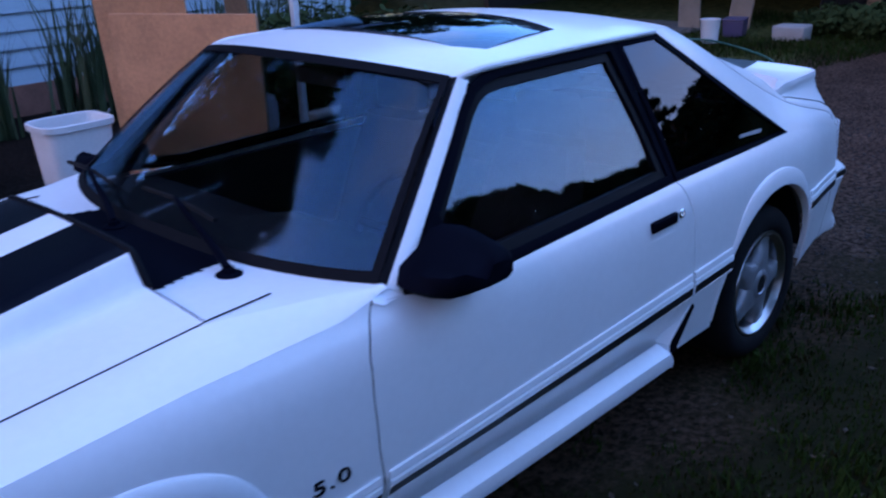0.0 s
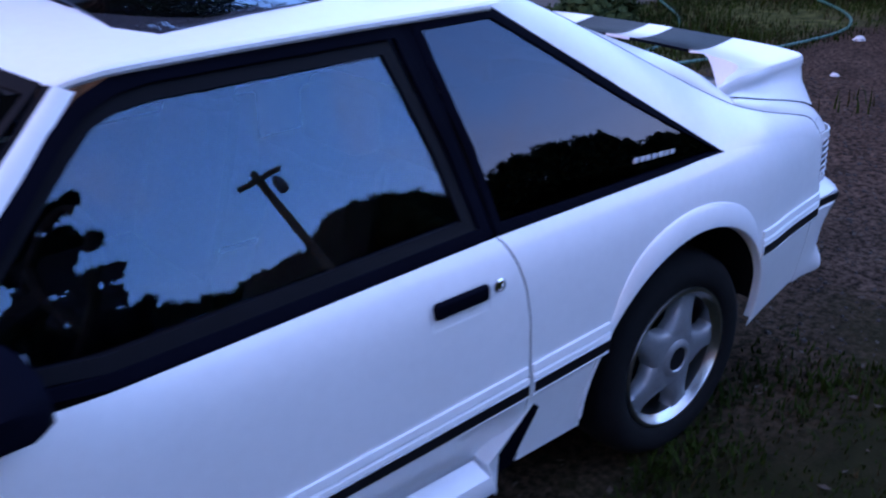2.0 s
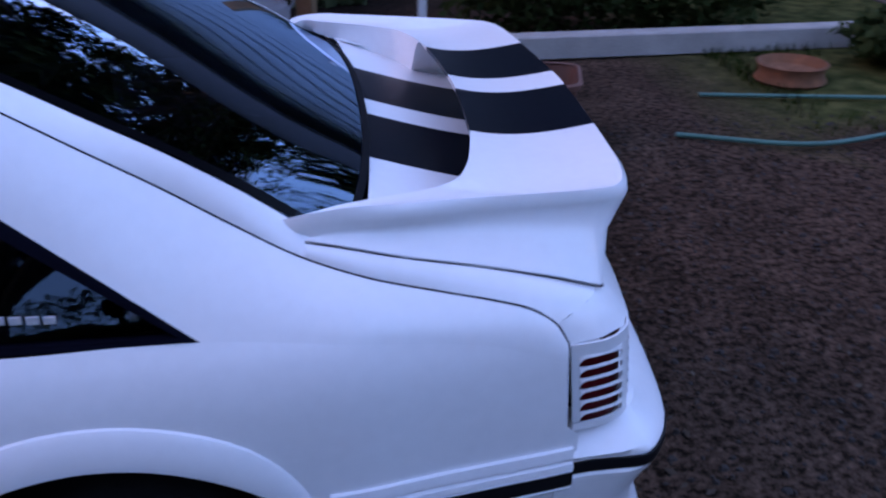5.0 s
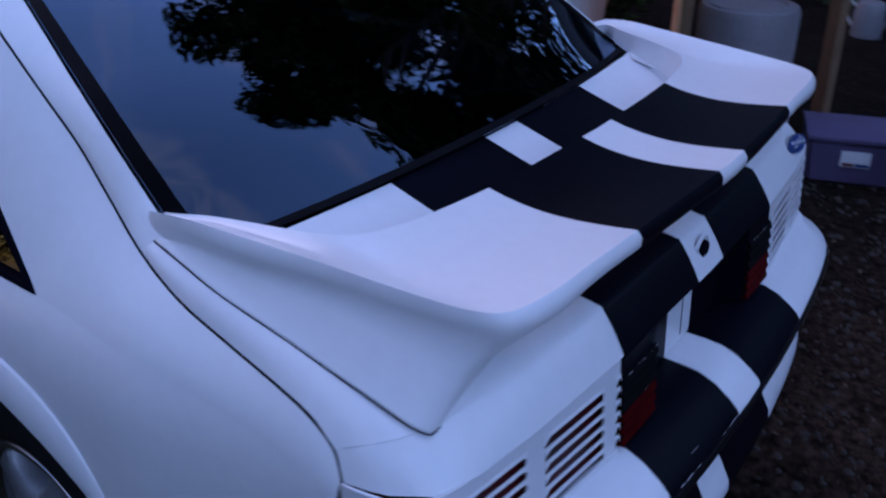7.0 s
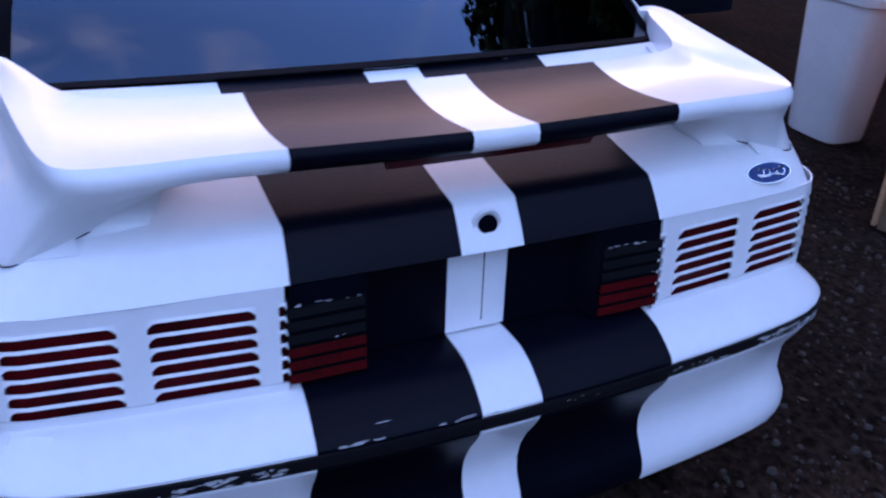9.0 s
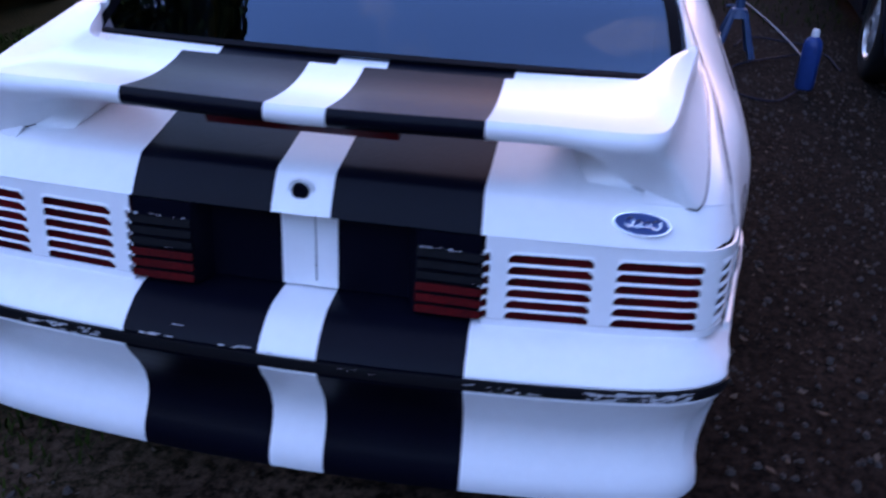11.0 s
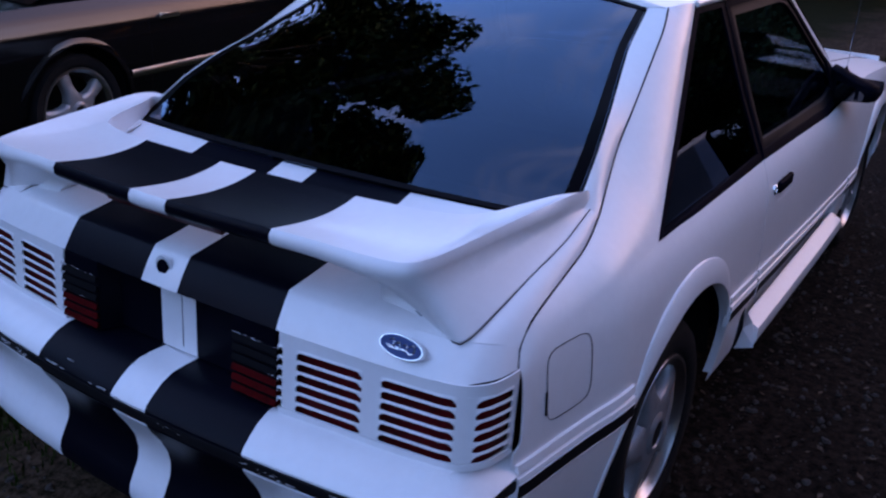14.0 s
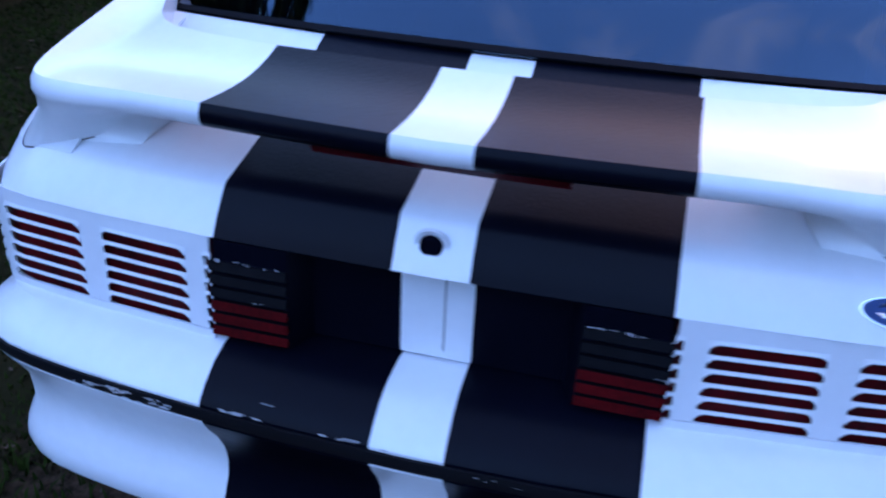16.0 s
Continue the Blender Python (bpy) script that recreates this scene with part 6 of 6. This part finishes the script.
hose("hose_coil", "dark coiled hose on the slab", [(-7.95 + 0.45 * math.cos(a) * (1 - 0.01 * a), -4.95 + 0.45 * math.sin(a) * (1 - 0.01 * a), 0.055 + 0.012 * (a / 6.28)) for a in lin(0, 25, 60)], 0.014, RUST)
ring = thing("rusty_rim", "rusty iron wheel rim lying on the ground", "rim", (-3.3, -3.2, 0))
bm = bmesh.new()
lathe(bm, [(0.20, 0.0), (0.22, 0.02), (0.20, 0.05), (0.20, 0.09), (0.22, 0.12), (0.205, 0.125), (0.17, 0.07), (0.06, 0.06), (0.05, 0.02), (0.20, 0.0)], (0, 0, 0), "z", 32)
part("iron_rim", bm, RUST, ring)
fnd = tagged(new("kerb_beam"), "pale timber beam edging the yard", "beam", kind="structure")
bm = bmesh.new()
box(bm, -4.6, -1.5, -4.05, -3.9, 0.0, 0.16, 0.01, 1)
part("beam", bm, CONCRETE, fnd, smooth=False)
# hedge dark behind the boxes
def shrub(at, r, n, m, label, name="shrub"):
    t = thing(name, label, "shrub", at)
    vs, fs = [], []
    for _ in range(n):
        d = Vector((rnd.gauss(0, 1), rnd.gauss(0, 1), rnd.gauss(0, 1))).normalized()
        q = rnd.uniform(0.55, 1.0) * (1 + 0.35 * noise.noise(d * 2.5 + Vector(at)))
        p = Vector((d.x * r[0] * q, d.y * r[1] * q, max(0.02, r[2] * (0.9 + d.z * q))))
        u = Vector((rnd.gauss(0, 1), rnd.gauss(0, 1), rnd.gauss(0, 0.6))).normalized()
        w = u.cross(d).normalized() * rnd.uniform(0.015, 0.035)
        u = u * rnd.uniform(0.03, 0.07)
        b = len(vs)
        vs += [tuple(p - u), tuple(p + w), tuple(p + u), tuple(p - w)]
        fs.append((b, b + 1, b + 2, b + 3))
    me = bpy.data.meshes.new("foliage")
    me.from_pydata(vs, [], fs)
    me.materials.append(m)
    o = new("foliage", me)
    o.parent = t
    return t


for at, r in (((-2.0, -4.6, 0), (0.8, 0.4, 0.55)), ((-3.2, -4.7, 0), (0.9, 0.45, 0.45)), ((1.6, -4.4, 0), (0.5, 0.4, 0.6)), ((-9.0, -2.0, 0), (0.5, 1.0, 0.25)), ((-9.2, 0.2, 0), (0.4, 1.2, 0.3)), ((-4.3, -3.4, 0), (0.5, 0.35, 0.22))):
    shrub(at, r, 2600, LEAF, "dense dark green shrub at the yard's edge")

# ---- gear on the ground to the right of the bonnet ----
cyl = thing("gas_cylinder", "small bright blue gas cylinder with white cap", "cylinder", (3.10, -1.67, 0))
bm = bmesh.new()
lathe(bm, [(0.0, 0.0), (0.050, 0.0), (0.054, 0.012), (0.054, 0.24), (0.047, 0.275), (0.026, 0.298), (0.020, 0.302)], (0, 0, 0), "z", 28)
part("cylinder_body", bm, BLUE, cyl)
bm = bmesh.new()
lathe(bm, [(0.021, 0.298), (0.021, 0.335), (0.016, 0.341), (0, 0.341)], (0, 0, 0), "z", 18)
part("cylinder_cap", bm, PLASTIC_W, cyl)
stand = thing("axle_stand", "blue steel axle stand on bare earth", "stand", (3.75, -1.32, 0))
for a in (45, 135, 225, 315):
    bm = bmesh.new()
    c_, s_ = math.cos(radians(a)), math.sin(radians(a))
    tube(bm, [(0.16 * c_, 0.16 * s_, 0.0), (0.05 * c_, 0.05 * s_, 0.27)], 0.024, 6, 0.018)
    part("leg", bm, STEEL_B, stand)
bm = bmesh.new()
lathe(bm, [(0.07, 0.24), (0.05, 0.29), (0.03, 0.30), (0.028, 0.40), (0.05, 0.42), (0.05, 0.435), (0, 0.43)], (0, 0, 0), "z", 18)
part("head", bm, STEEL_B, stand)
bm = bmesh.new()
tube(bm, [(0.05, 0, 0.30), (0.16, 0.06, 0.27)], 0.009, 6)
part("lever", bm, STEEL_B, stand)
hose("air_line", "dark air line curling over the earth", [(3.0, -1.62, 0.012), (2.75, -1.45, 0.012), (2.9, -1.25, 0.012), (3.4, -1.3, 0.012), (3.7, -1.6, 0.012), (3.9, -1.9, 0.012), (3.5, -1.95, 0.012)], 0.006, NAVY_HOSE)
hose("air_line", "second dark air line beside the stand", [(3.9, -1.35, 0.012), (4.2, -1.5, 0.012), (4.1, -1.9, 0.012), (4.5, -2.0, 0.012)], 0.006, NAVY_HOSE)
hose("power_lead", "pale power lead trailing over the drive", [(3.2, -1.75, 0.012), (4.0, -1.75, 0.012), (5.2, -1.6, 0.012), (6.6, -1.3, 0.012), (8.0, -1.4, 0.012)], 0.007, PLASTIC_G)
jack = thing("trolley_jack", "pale trolley jack with short black handle socket", "jack", (4.42, -1.03, 0))
bm = bmesh.new()
for y in (-0.10, 0.10):
    box(bm, -0.28, 0.28, y - 0.014, y + 0.014, 0.05, 0.16, 0.012, 2)
box(bm, -0.20, -0.05, -0.10, 0.10, 0.08, 0.20, 0.02, 2)
part("jack_frame", bm, CONCRETE, jack)
for x in (-0.24, 0.24):
    for y in (-0.13, 0.13):
        bm = bmesh.new()
        lathe(bm, [(0.0, -0.018), (0.05, -0.018), (0.05, 0.018), (0, 0.018)], (x, y, 0.05), "y", 18)
        part("jack_wheel", bm, SATIN, jack)
bm = bmesh.new()
tube(bm, [(-0.10, 0, 0.18), (0.02, -0.01, 0.32), (0.16, -0.03, 0.46)], 0.014, 8)
part("jack_handle", bm, SATIN, jack)
bm = bmesh.new()
lathe(bm, [(0.0, 0.17), (0.06, 0.17), (0.06, 0.19), (0, 0.19)], (0.20, 0, 0), "z", 20)
part("saddle", bm, SATIN, jack)

# ---- other cars ----
def parked_car(name, label, at, turn, paint, rim_r, tyre_r, length=4.5, half=0.85, roof_z=1.35, trim=None):
    """A dark saloon: lofted flanks, bonnet and roof, panes, wheels and mouldings."""
    t = thing(name, label, "car", at)
    t.rotation_euler = (0, 0, radians(turn))
    xr, xf = -0.95, length - 0.95
    wb = 2.65
    def flank_y(x, z):
        e = min(1.0, max(0.0, (x - xr) / 0.35)) * min(1.0, max(0.0, (xf - x) / 0.5))
        e = 1 - (1 - e) ** 2
        return half * (0.80 + 0.20 * e) + ip(z, [0.22, 0.35, 0.55, 0.70, 0.80, 0.88, 0.94], [-0.06, -0.02, 0.0, 0.006, -0.004, -0.03, -0.075])
    for s in (1, -1):
        def fn(u, v):
            x = xr + u * (xf - xr)
            z = 0.24 + v * (ip(u, [0, 0.2, 0.6, 0.75, 1], [0.92, 0.94, 0.94, 0.90, 0.74]) - 0.24)
            for cx in (0.0, wb):
                d = Vector((x - cx, z - 0.33))
                R = tyre_r + 0.055
                if R - 0.03 < d.length < R:
                    d = d.normalized() * R
                    x, z = cx + d.x, 0.33 + d.y
            return (x, s * flank_y(x, z), z)
        bm = grid(fn, lin(0, 1, 130), lin(0, 1, 34), keep=lambda c: min(math.hypot(c.x, c.z - 0.33), math.hypot(c.x - wb, c.z - 0.33)) > tyre_r + 0.05)
        part("flank", bm, paint, t, solid=0.003)
        for cx in (0.0, wb):
            bm = bmesh.new()
            lathe(bm, [(tyre_r + 0.056, half * 0.985), (tyre_r + 0.06, half - 0.30), (0.1, half - 0.30)], (cx, 0, 0.33), "y", 28, s, radians(-5), radians(185))
            part("wheel_housing", bm, DARK, t)
            bm = bmesh.new()
            rows = []
            for k in range(33):
                a = radians(4 + 172 * k / 32)
                rows.append([bm.verts.new((cx + (tyre_r + d) * math.cos(a), s * (flank_y(cx + (tyre_r + d) * math.cos(a), 0.33 + (tyre_r + d) * math.sin(a)) + o), 0.33 + (tyre_r + d) * math.sin(a))) for d, o in ((0.052, -0.02), (0.052, 0.012), (0.075, 0.012), (0.095, 0.0))])
            for i in range(32):
                for j in range(3):
                    bm.faces.new((rows[i][j], rows[i + 1][j], rows[i + 1][j + 1], rows[i][j + 1]))
            part("arch_lip", bm, paint, t)
            wheel(t, s, (cx, s * (half - 0.025), tyre_r), tyre_r, rim_r)
        bm = bmesh.new()
        pts = [(0.15, 0.955), (0.62, roof_z - 0.05), (1.55, roof_z - 0.05), (2.15, 0.955)]
        f = bm.faces.new([bm.verts.new((x, s * (half - 0.07 - 0.45 * (z - 0.94)), z)) for x, z in pts])
        part("side_window", bm, PANE, t, solid=0.006, smooth=False)
        bm = bmesh.new()
        def strip(u, v):
            x = 0.40 + (wb - 0.8) * u
            z = 0.47 + 0.045 * v
            return (x, s * (flank_y(x, z) + 0.012 * math.sin(math.pi * (0.15 + 0.7 * v))), z)
        grid(strip, lin(0, 1, 20), lin(0, 1, 5), bm=bm)
        part("side_moulding", bm, trim or paint, t, solid=0.004)
        bm = bmesh.new()
        y = flank_y(0.78, 0.80)
        ya, yb_ = sorted((s * (y - 0.002), s * (y + 0.016)))
        box(bm, 0.66, 0.84, ya, yb_, 0.79, 0.825, 0.007, 2)
        part("door_handle", bm, CHROME, t)
        for xg in (0.55, 1.98):
            bm = bmesh.new()
            tube(bm, [(xg + 0.03 * math.sin(3 * z), s * (flank_y(xg, z) - 0.0005), z) for z in lin(0.30, 0.93, 10)], 0.0035, 5)
            part("door_gap", bm, SEAL, t)
    def lid(u, v):
        x = xr + u * (xf - xr)
        z = ip(u, [0, 0.2, 0.6, 0.75, 1], [0.92, 0.94, 0.94, 0.90, 0.74])
        y = (2 * v - 1) * flank_y(x, z)
        return (x, y, z + 0.045 * (1 - (2 * v - 1) ** 2))
    part("bonnet_and_deck", grid(lid, lin(0, 1, 60), lin(0, 1, 17)), paint, t, solid=0.003)
    def cab(u, v):
        prof = [(-0.20, 0.945), (0.05, 1.02), (0.55, roof_z - 0.03), (0.9, roof_z), (1.45, roof_z - 0.01), (1.65, roof_z - 0.05), (2.15, 1.03), (2.32, 0.945)]
        q = u * 7
        i = min(6, int(q))
        x = prof[i][0] + (prof[i + 1][0] - prof[i][0]) * (q - i)
        z = prof[i][1] + (prof[i + 1][1] - prof[i][1]) * (q - i)
        w = half - 0.09 - 0.45 * (z - 0.94)
        return (x, w * (2 * v - 1), z + 0.03 * (1 - (2 * v - 1) ** 4))
    bm = grid(cab, lin(0, 1, 57), lin(0, 1, 13), paint=lambda c: 1 if (c.x < 0.48 or c.x > 1.68) and abs(c.y) < half - 0.2 - 0.45 * (c.z - 0.94) and c.z > 0.98 else 0)
    part("cabin", bm, [paint, DULL_GLASS], t)
    for x, sg in ((xr, -1), (xf, 1)):
        bm = bmesh.new()
        hz = 0.92 if sg < 0 else 0.74
        grid(lambda u, v: (x + sg * 0.10 * math.sin(math.pi * (0.15 + 0.7 * v)) * (1 - (2 * u - 1) ** 4), half * 0.80 * (2 * u - 1), 0.25 + (hz - 0.25) * v), lin(0, 1, 17), lin(0, 1, 10), bm=bm)
        part("bumper", bm, paint, t, solid=0.004)
        for s in (1, -1):
            bm = bmesh.new()
            ya, yb_ = sorted((s * 0.36, s * 0.62))
            xa, xb = sorted((x + sg * 0.02, x + sg * 0.10))
            box(bm, xa, xb, ya, yb_, hz - 0.20, hz - 0.08, 0.012, 2)
            part("lamp", bm, LENS if sg < 0 else CHROME, t)
    bm = bmesh.new()
    box(bm, xr + 0.1, xf - 0.1, -0.55, 0.55, 0.2, 0.85, 0.05)
    part("under_body", bm, DARK, t)
    return t


BLACK = mat("black_car_paint", (0.003, 0.003, 0.004), 0.14, vary=0.2, scale=3, coat=0.3, spec=0.3)
NAVY = mat("dark_blue_car_paint", (0.006, 0.008, 0.016), 0.3, vary=0.2, scale=3, coat=0.1, spec=0.2)
parked_car("black_coupe", "glossy black coupe with silver five-spoke wheels parked alongside", (1.00, 3.92, 0.0), 7, BLACK, 0.255, 0.335, trim=ALLOY)
parked_car("dark_saloon", "dark blue car parked nose-out beyond the drive", (6.0, -3.05, 0.0), 176, NAVY, 0.19, 0.31)

# ---- utility pole and trees ----
pole = thing("utility_pole", "tall timber utility pole with crossarm and wires", "pole", (-5.55, 11.0, 0))
pole.rotation_euler = (radians(-4), radians(8), radians(14))
bm = bmesh.new()
tube(bm, [(0, 0, 0), (0, 0, 3.2), (0, 0, 7.50)], 0.13, 12, 0.07)
part("pole_shaft", bm, WOOD, pole)
bm = bmesh.new()
box(bm, -0.42, 0.42, -0.10, -0.03, 7.26, 7.34)
part("crossarm", bm, WOOD, pole, smooth=False)
bm = bmesh.new()
lathe(bm, [(0, 6.98), (0.10, 6.98), (0.10, 7.22), (0.05, 7.29), (0, 7.29)], (-0.30, 0.12, 0), "z", 16)
part("transformer_can", bm, PLASTIC_G, pole)
for x in (-0.36, 0.36):
    bm = bmesh.new()
    tube(bm, [(x, -0.06, 7.36)] + [(x - 14 * q, 6 * q, 7.36 - 0.9 * math.sin(math.pi * q)) for q in lin(0.1, 1, 8)], 0.0035, 5)
    part("wire", bm, SEAL, pole)


def crown_mesh(name, r, n, size, seed, conifer=False):
    g = random.Random(seed)
    vs, fs = [], []
    clumps = []
    for _ in range(110):
        if conifer:
            t = g.random() ** 0.8
            rad = (1 - t) * r.x * g.uniform(0.35, 1.0) + 0.1
            a = g.uniform(0, 6.28)
            clumps.append((Vector((rad * math.cos(a), rad * math.sin(a), r.z * (2 * t - 1) - 0.25 * rad)), 0.42 * (1.25 - t)))
        else:
            d = Vector((g.gauss(0, 1), g.gauss(0, 1), g.gauss(0, 0.9))).normalized() * g.uniform(0.45, 1.0)
            clumps.append((Vector((d.x * r.x, d.y * r.y, d.z * r.z)), g.uniform(0.12, 0.27) * r.x))
    limbs = []
    if conifer:
        for lev in lin(0.0, 0.97, 19):
            for _ in range(7):
                a = g.uniform(0, 6.28)
                limbs.append((lev + g.gauss(0, 0.008), a, (1 - lev) ** 0.8 * r.x * g.uniform(0.45, 1.25) + 0.12))
    for _ in range(n):
        if conifer:
            lev, a, ln = g.choice(limbs)
            q = g.random() ** 0.6
            side = g.gauss(0, 0.11) * ln * (1.15 - q)
            p = Vector((math.cos(a) * ln * q - math.sin(a) * side, math.sin(a) * ln * q + math.cos(a) * side, r.z * (2 * lev - 1) - 0.22 * ln * q + 0.14 * ln * q ** 3 - abs(g.gauss(0, 0.05))))
        else:
            c, q = g.choice(clumps)
            p = Vector((g.gauss(0, 1), g.gauss(0, 1), g.gauss(0, 1))).normalized() * q * g.random() ** 0.4
            p = c + Vector((p.x, p.y, p.z * 0.85))
        u = Vector((g.gauss(0, 1), g.gauss(0, 1), g.gauss(0, 0.5) - (0.4 if conifer else 0))).normalized()
        w = u.cross(Vector((g.gauss(0, 1), g.gauss(0, 1), g.gauss(0, 1)))).normalized()
        u, w = u * size * g.uniform(0.6, 1.3), w * size * g.uniform(0.35, 0.75)
        b = len(vs)
        vs += [tuple(p - u), tuple(p + w), tuple(p + u), tuple(p - w)]
        fs.append((b, b + 1, b + 2, b + 3))
    me = bpy.data.meshes.new(name)
    me.from_pydata(vs, [], fs)
    me.materials.append(NEEDLE if conifer else LEAF)
    return me, clumps


def tree(at, h, r, seed, conifer=False, n=32000, clear=0.30):
    t = thing("conifer" if conifer else "broadleaf_tree", "tall dark conifer against the evening sky" if conifer else "large leafy tree with an uneven dark crown", "tree", at, group="trees round the yard")
    base = h * (0.08 if conifer else clear)
    mid = base + (h - base) / 2
    me, clumps = crown_mesh("crown", Vector((r, r, (h - base) / 2)), n, 0.10 if conifer else (0.11 if h > 12 else 0.085), seed, conifer)
    c = new("crown", me)
    c.parent = t
    c.location = (0, 0, mid)
    bm = bmesh.new()
    g = random.Random(seed)
    tube(bm, [(0, 0, -0.1), (g.uniform(-.1, .1), g.uniform(-.1, .1), h * 0.4), (g.uniform(-.2, .2), g.uniform(-.2, .2), h * (0.95 if conifer else 0.75))], (0.012 if conifer else 0.035) * h, 10, 0.006 * h)
    for cl, q in clumps[::2]:
        z0 = max(base * 0.8, mid + cl.z - 0.9 * r * (0.3 if conifer else 0.8))
        tube(bm, [(0, 0, z0), (cl.x * 0.5, cl.y * 0.5, (z0 + mid + cl.z) / 2 + 0.1), (cl.x, cl.y, mid + cl.z)], 0.012 * h * 0.6, 6, 0.01)
    part("trunk", bm, BARK, t, weld=False)
    return t


for at, h, r, seed, con in (((-0.1, 8.6, 0), 7.4, 1.7, 1, True), ((1.3, 10.4, 0), 8.6, 2.3, 2, True), ((3.3, 8.6, 0), 14.3, 3.7, 3, False), ((10.5, 12.5, 0), 12.0, 3.6, 4, False), ((2.5, -9.6, 0), 14.0, 3.8, 5, False), ((-2.5, -11.0, 0), 12.0, 3.6, 6, False), ((5.6, -9.8, 0), 12.5, 3.0, 9, False)):
    tree(at, h, r, seed, con, 22000 if con else (46000 if h > 12 else 30000))
# tree line all round: two kinds of crown, repeated
line = [tree((17.0, 6.0, 0), 6.2, 2.9, 7, clear=0.03), tree((18.0, 3.2, 0), 6.0, 3.0, 8, clear=0.03)]
for k, (x, y, q) in enumerate(((-19.5, 1.0, 1.1), (-18.5, -4.5, 1.2), (-16.0, -10.0, 1.2), (-9.5, -13.5, 1.3), (-5.0, -15.0, 1.4), (9.5, -15.0, 1.0), (14.0, -15.5, 0.95), (18.5, -13.0, 0.9), (21.0, -9.0, 0.85), (22.5, -4.5, 0.85), (23.0, 0.5, 0.9), (22.0, 5.5, 1.0), (18.5, 9.5, 1.1))):
    m = pose(x, y, 0, 0, 0, 47 * k)
    copy_thing(line[k % 2], m @ Matrix.Scale(1.0, 4)).scale = (q * 1.15, q * 1.15, q * (0.88 if y > 0 and x < 1 else 1.0))
line[0].scale = line[1].scale = (1.1, 1.1, 0.85)
# lower tree line where the sun went down
for k, (x, y, q) in enumerate(((18.5, 0.6, 0.85), (19.0, -2.0, 0.85), (18.5, -4.6, 0.85), (17.5, -7.4, 0.85), (16.0, -10.0, 0.9), (22.0, -1.0, 1.0), (21.0, -6.0, 1.0), (21.5, 3.5, 1.0), (14.0, -12.5, 0.95), (15.5, 8.5, 0.9))):
    copy_thing(line[k % 2], pose(x, y, 0, 0, 0, 61 * k)).scale = (q * 1.3, q * 1.3, q)
# edge of the woods beyond the yard: a dense ragged wall of foliage, high behind the pole and falling away, then raised
# unseen to shade the car's tail
tree((-20.3, 12.7, 0), 8.3, 1.5, 21, True, 9000)
def woods_top(a, rough=1.0):
    """Height of the wood's edge towards the bearing a, in degrees, thirty metres off."""
    # past 150 degrees the edge is unseen, raised to keep skylight off the tail
    el = ips(a, [40, 60, 85, 102, 110, 117, 121, 124.5, 129, 137, 142, 148, 162, 205], [16, 19, 21.5, 21.6, 20.7, 20.2, 21.6, 21.0, 18.6, 17.6, 14.4, 12.4, 17.0, 19.0])
    s = a * 0.53
    bump = 0.45 * noise.noise((s * 0.33, 5, 0)) + 0.30 * noise.noise((s * 0.9, 8, 0)) + 0.18 * noise.noise((s * 2.3, 2, 0))
    return 1.05 + 30.0 * math.tan(radians(el)) + rough * bump


g = random.Random(31)
vs, fs = [], []
for k in range(66000):
    a = g.uniform(84, 156) if k < 52000 else g.uniform(40, 205)
    top = woods_top(a)
    drop = 1.7 * g.random() ** 2.0
    d = 30.0 + g.uniform(-0.8, 1.0) - 0.5 * drop
    p = Vector((0.8 + d * math.cos(radians(a)), 0.7 + d * math.sin(radians(a)), top - drop + g.gauss(0, 0.07)))
    u = Vector((g.gauss(0, 1), g.gauss(0, 1), g.gauss(0, 0.8))).normalized()
    w = u.cross(Vector((g.gauss(0, 1), g.gauss(0, 1), g.gauss(0, 1)))).normalized() * g.uniform(0.04, 0.09)
    u = u * g.uniform(0.08, 0.17)
    b = len(vs)
    vs += [tuple(p - u), tuple(p + w), tuple(p + u), tuple(p - w)]
    fs.append((b, b + 1, b + 2, b + 3))
for a in range(40, 205):
    b = len(vs)
    for q in (a, a + 1):
        for d, z in ((29.2, 0.0), (29.4, woods_top(q, 0.3) * 0.62), (30.6, woods_top(q, 0.6) - 0.75)):
            d += 0.4 * noise.noise((q * 0.6, z, 1))
            vs.append((0.8 + d * math.cos(radians(q)), 0.7 + d * math.sin(radians(q)), z))
    fs += [(b, b + 3, b + 4, b + 1), (b + 1, b + 4, b + 5, b + 2)]
me = bpy.data.meshes.new("far_woods")
me.from_pydata(vs, [], fs)
me.materials.append(NEEDLE)
tagged(new("far_woods", me), "dark dense edge of the woods beyond the yard", "woods", kind="stuff")
# pale bench far down the drive
bench = thing("garden_bench", "weathered slatted wooden bench far down the drive", "bench", (7.6, -0.55, 0))
for z, y0 in ((0.42, -0.25), (0.42, -0.10), (0.42, 0.05), (0.62, 0.18), (0.78, 0.20)):
    bm = bmesh.new()
    box(bm, -0.7, 0.7, y0, y0 + (0.12 if z < 0.5 else 0.03), z, z + (0.03 if z < 0.5 else 0.11), 0.006, 1)
    part("slat", bm, WOOD, bench, smooth=False)
for x in (-0.6, 0.6):
    for y in (-0.2, 0.19):
        bm = bmesh.new()
        box(bm, x - 0.025, x + 0.025, y - 0.025, y + 0.025, 0, 0.42 if y < 0 else 0.85, 0.004, 1)
        part("leg", bm, WOOD, bench, smooth=False)
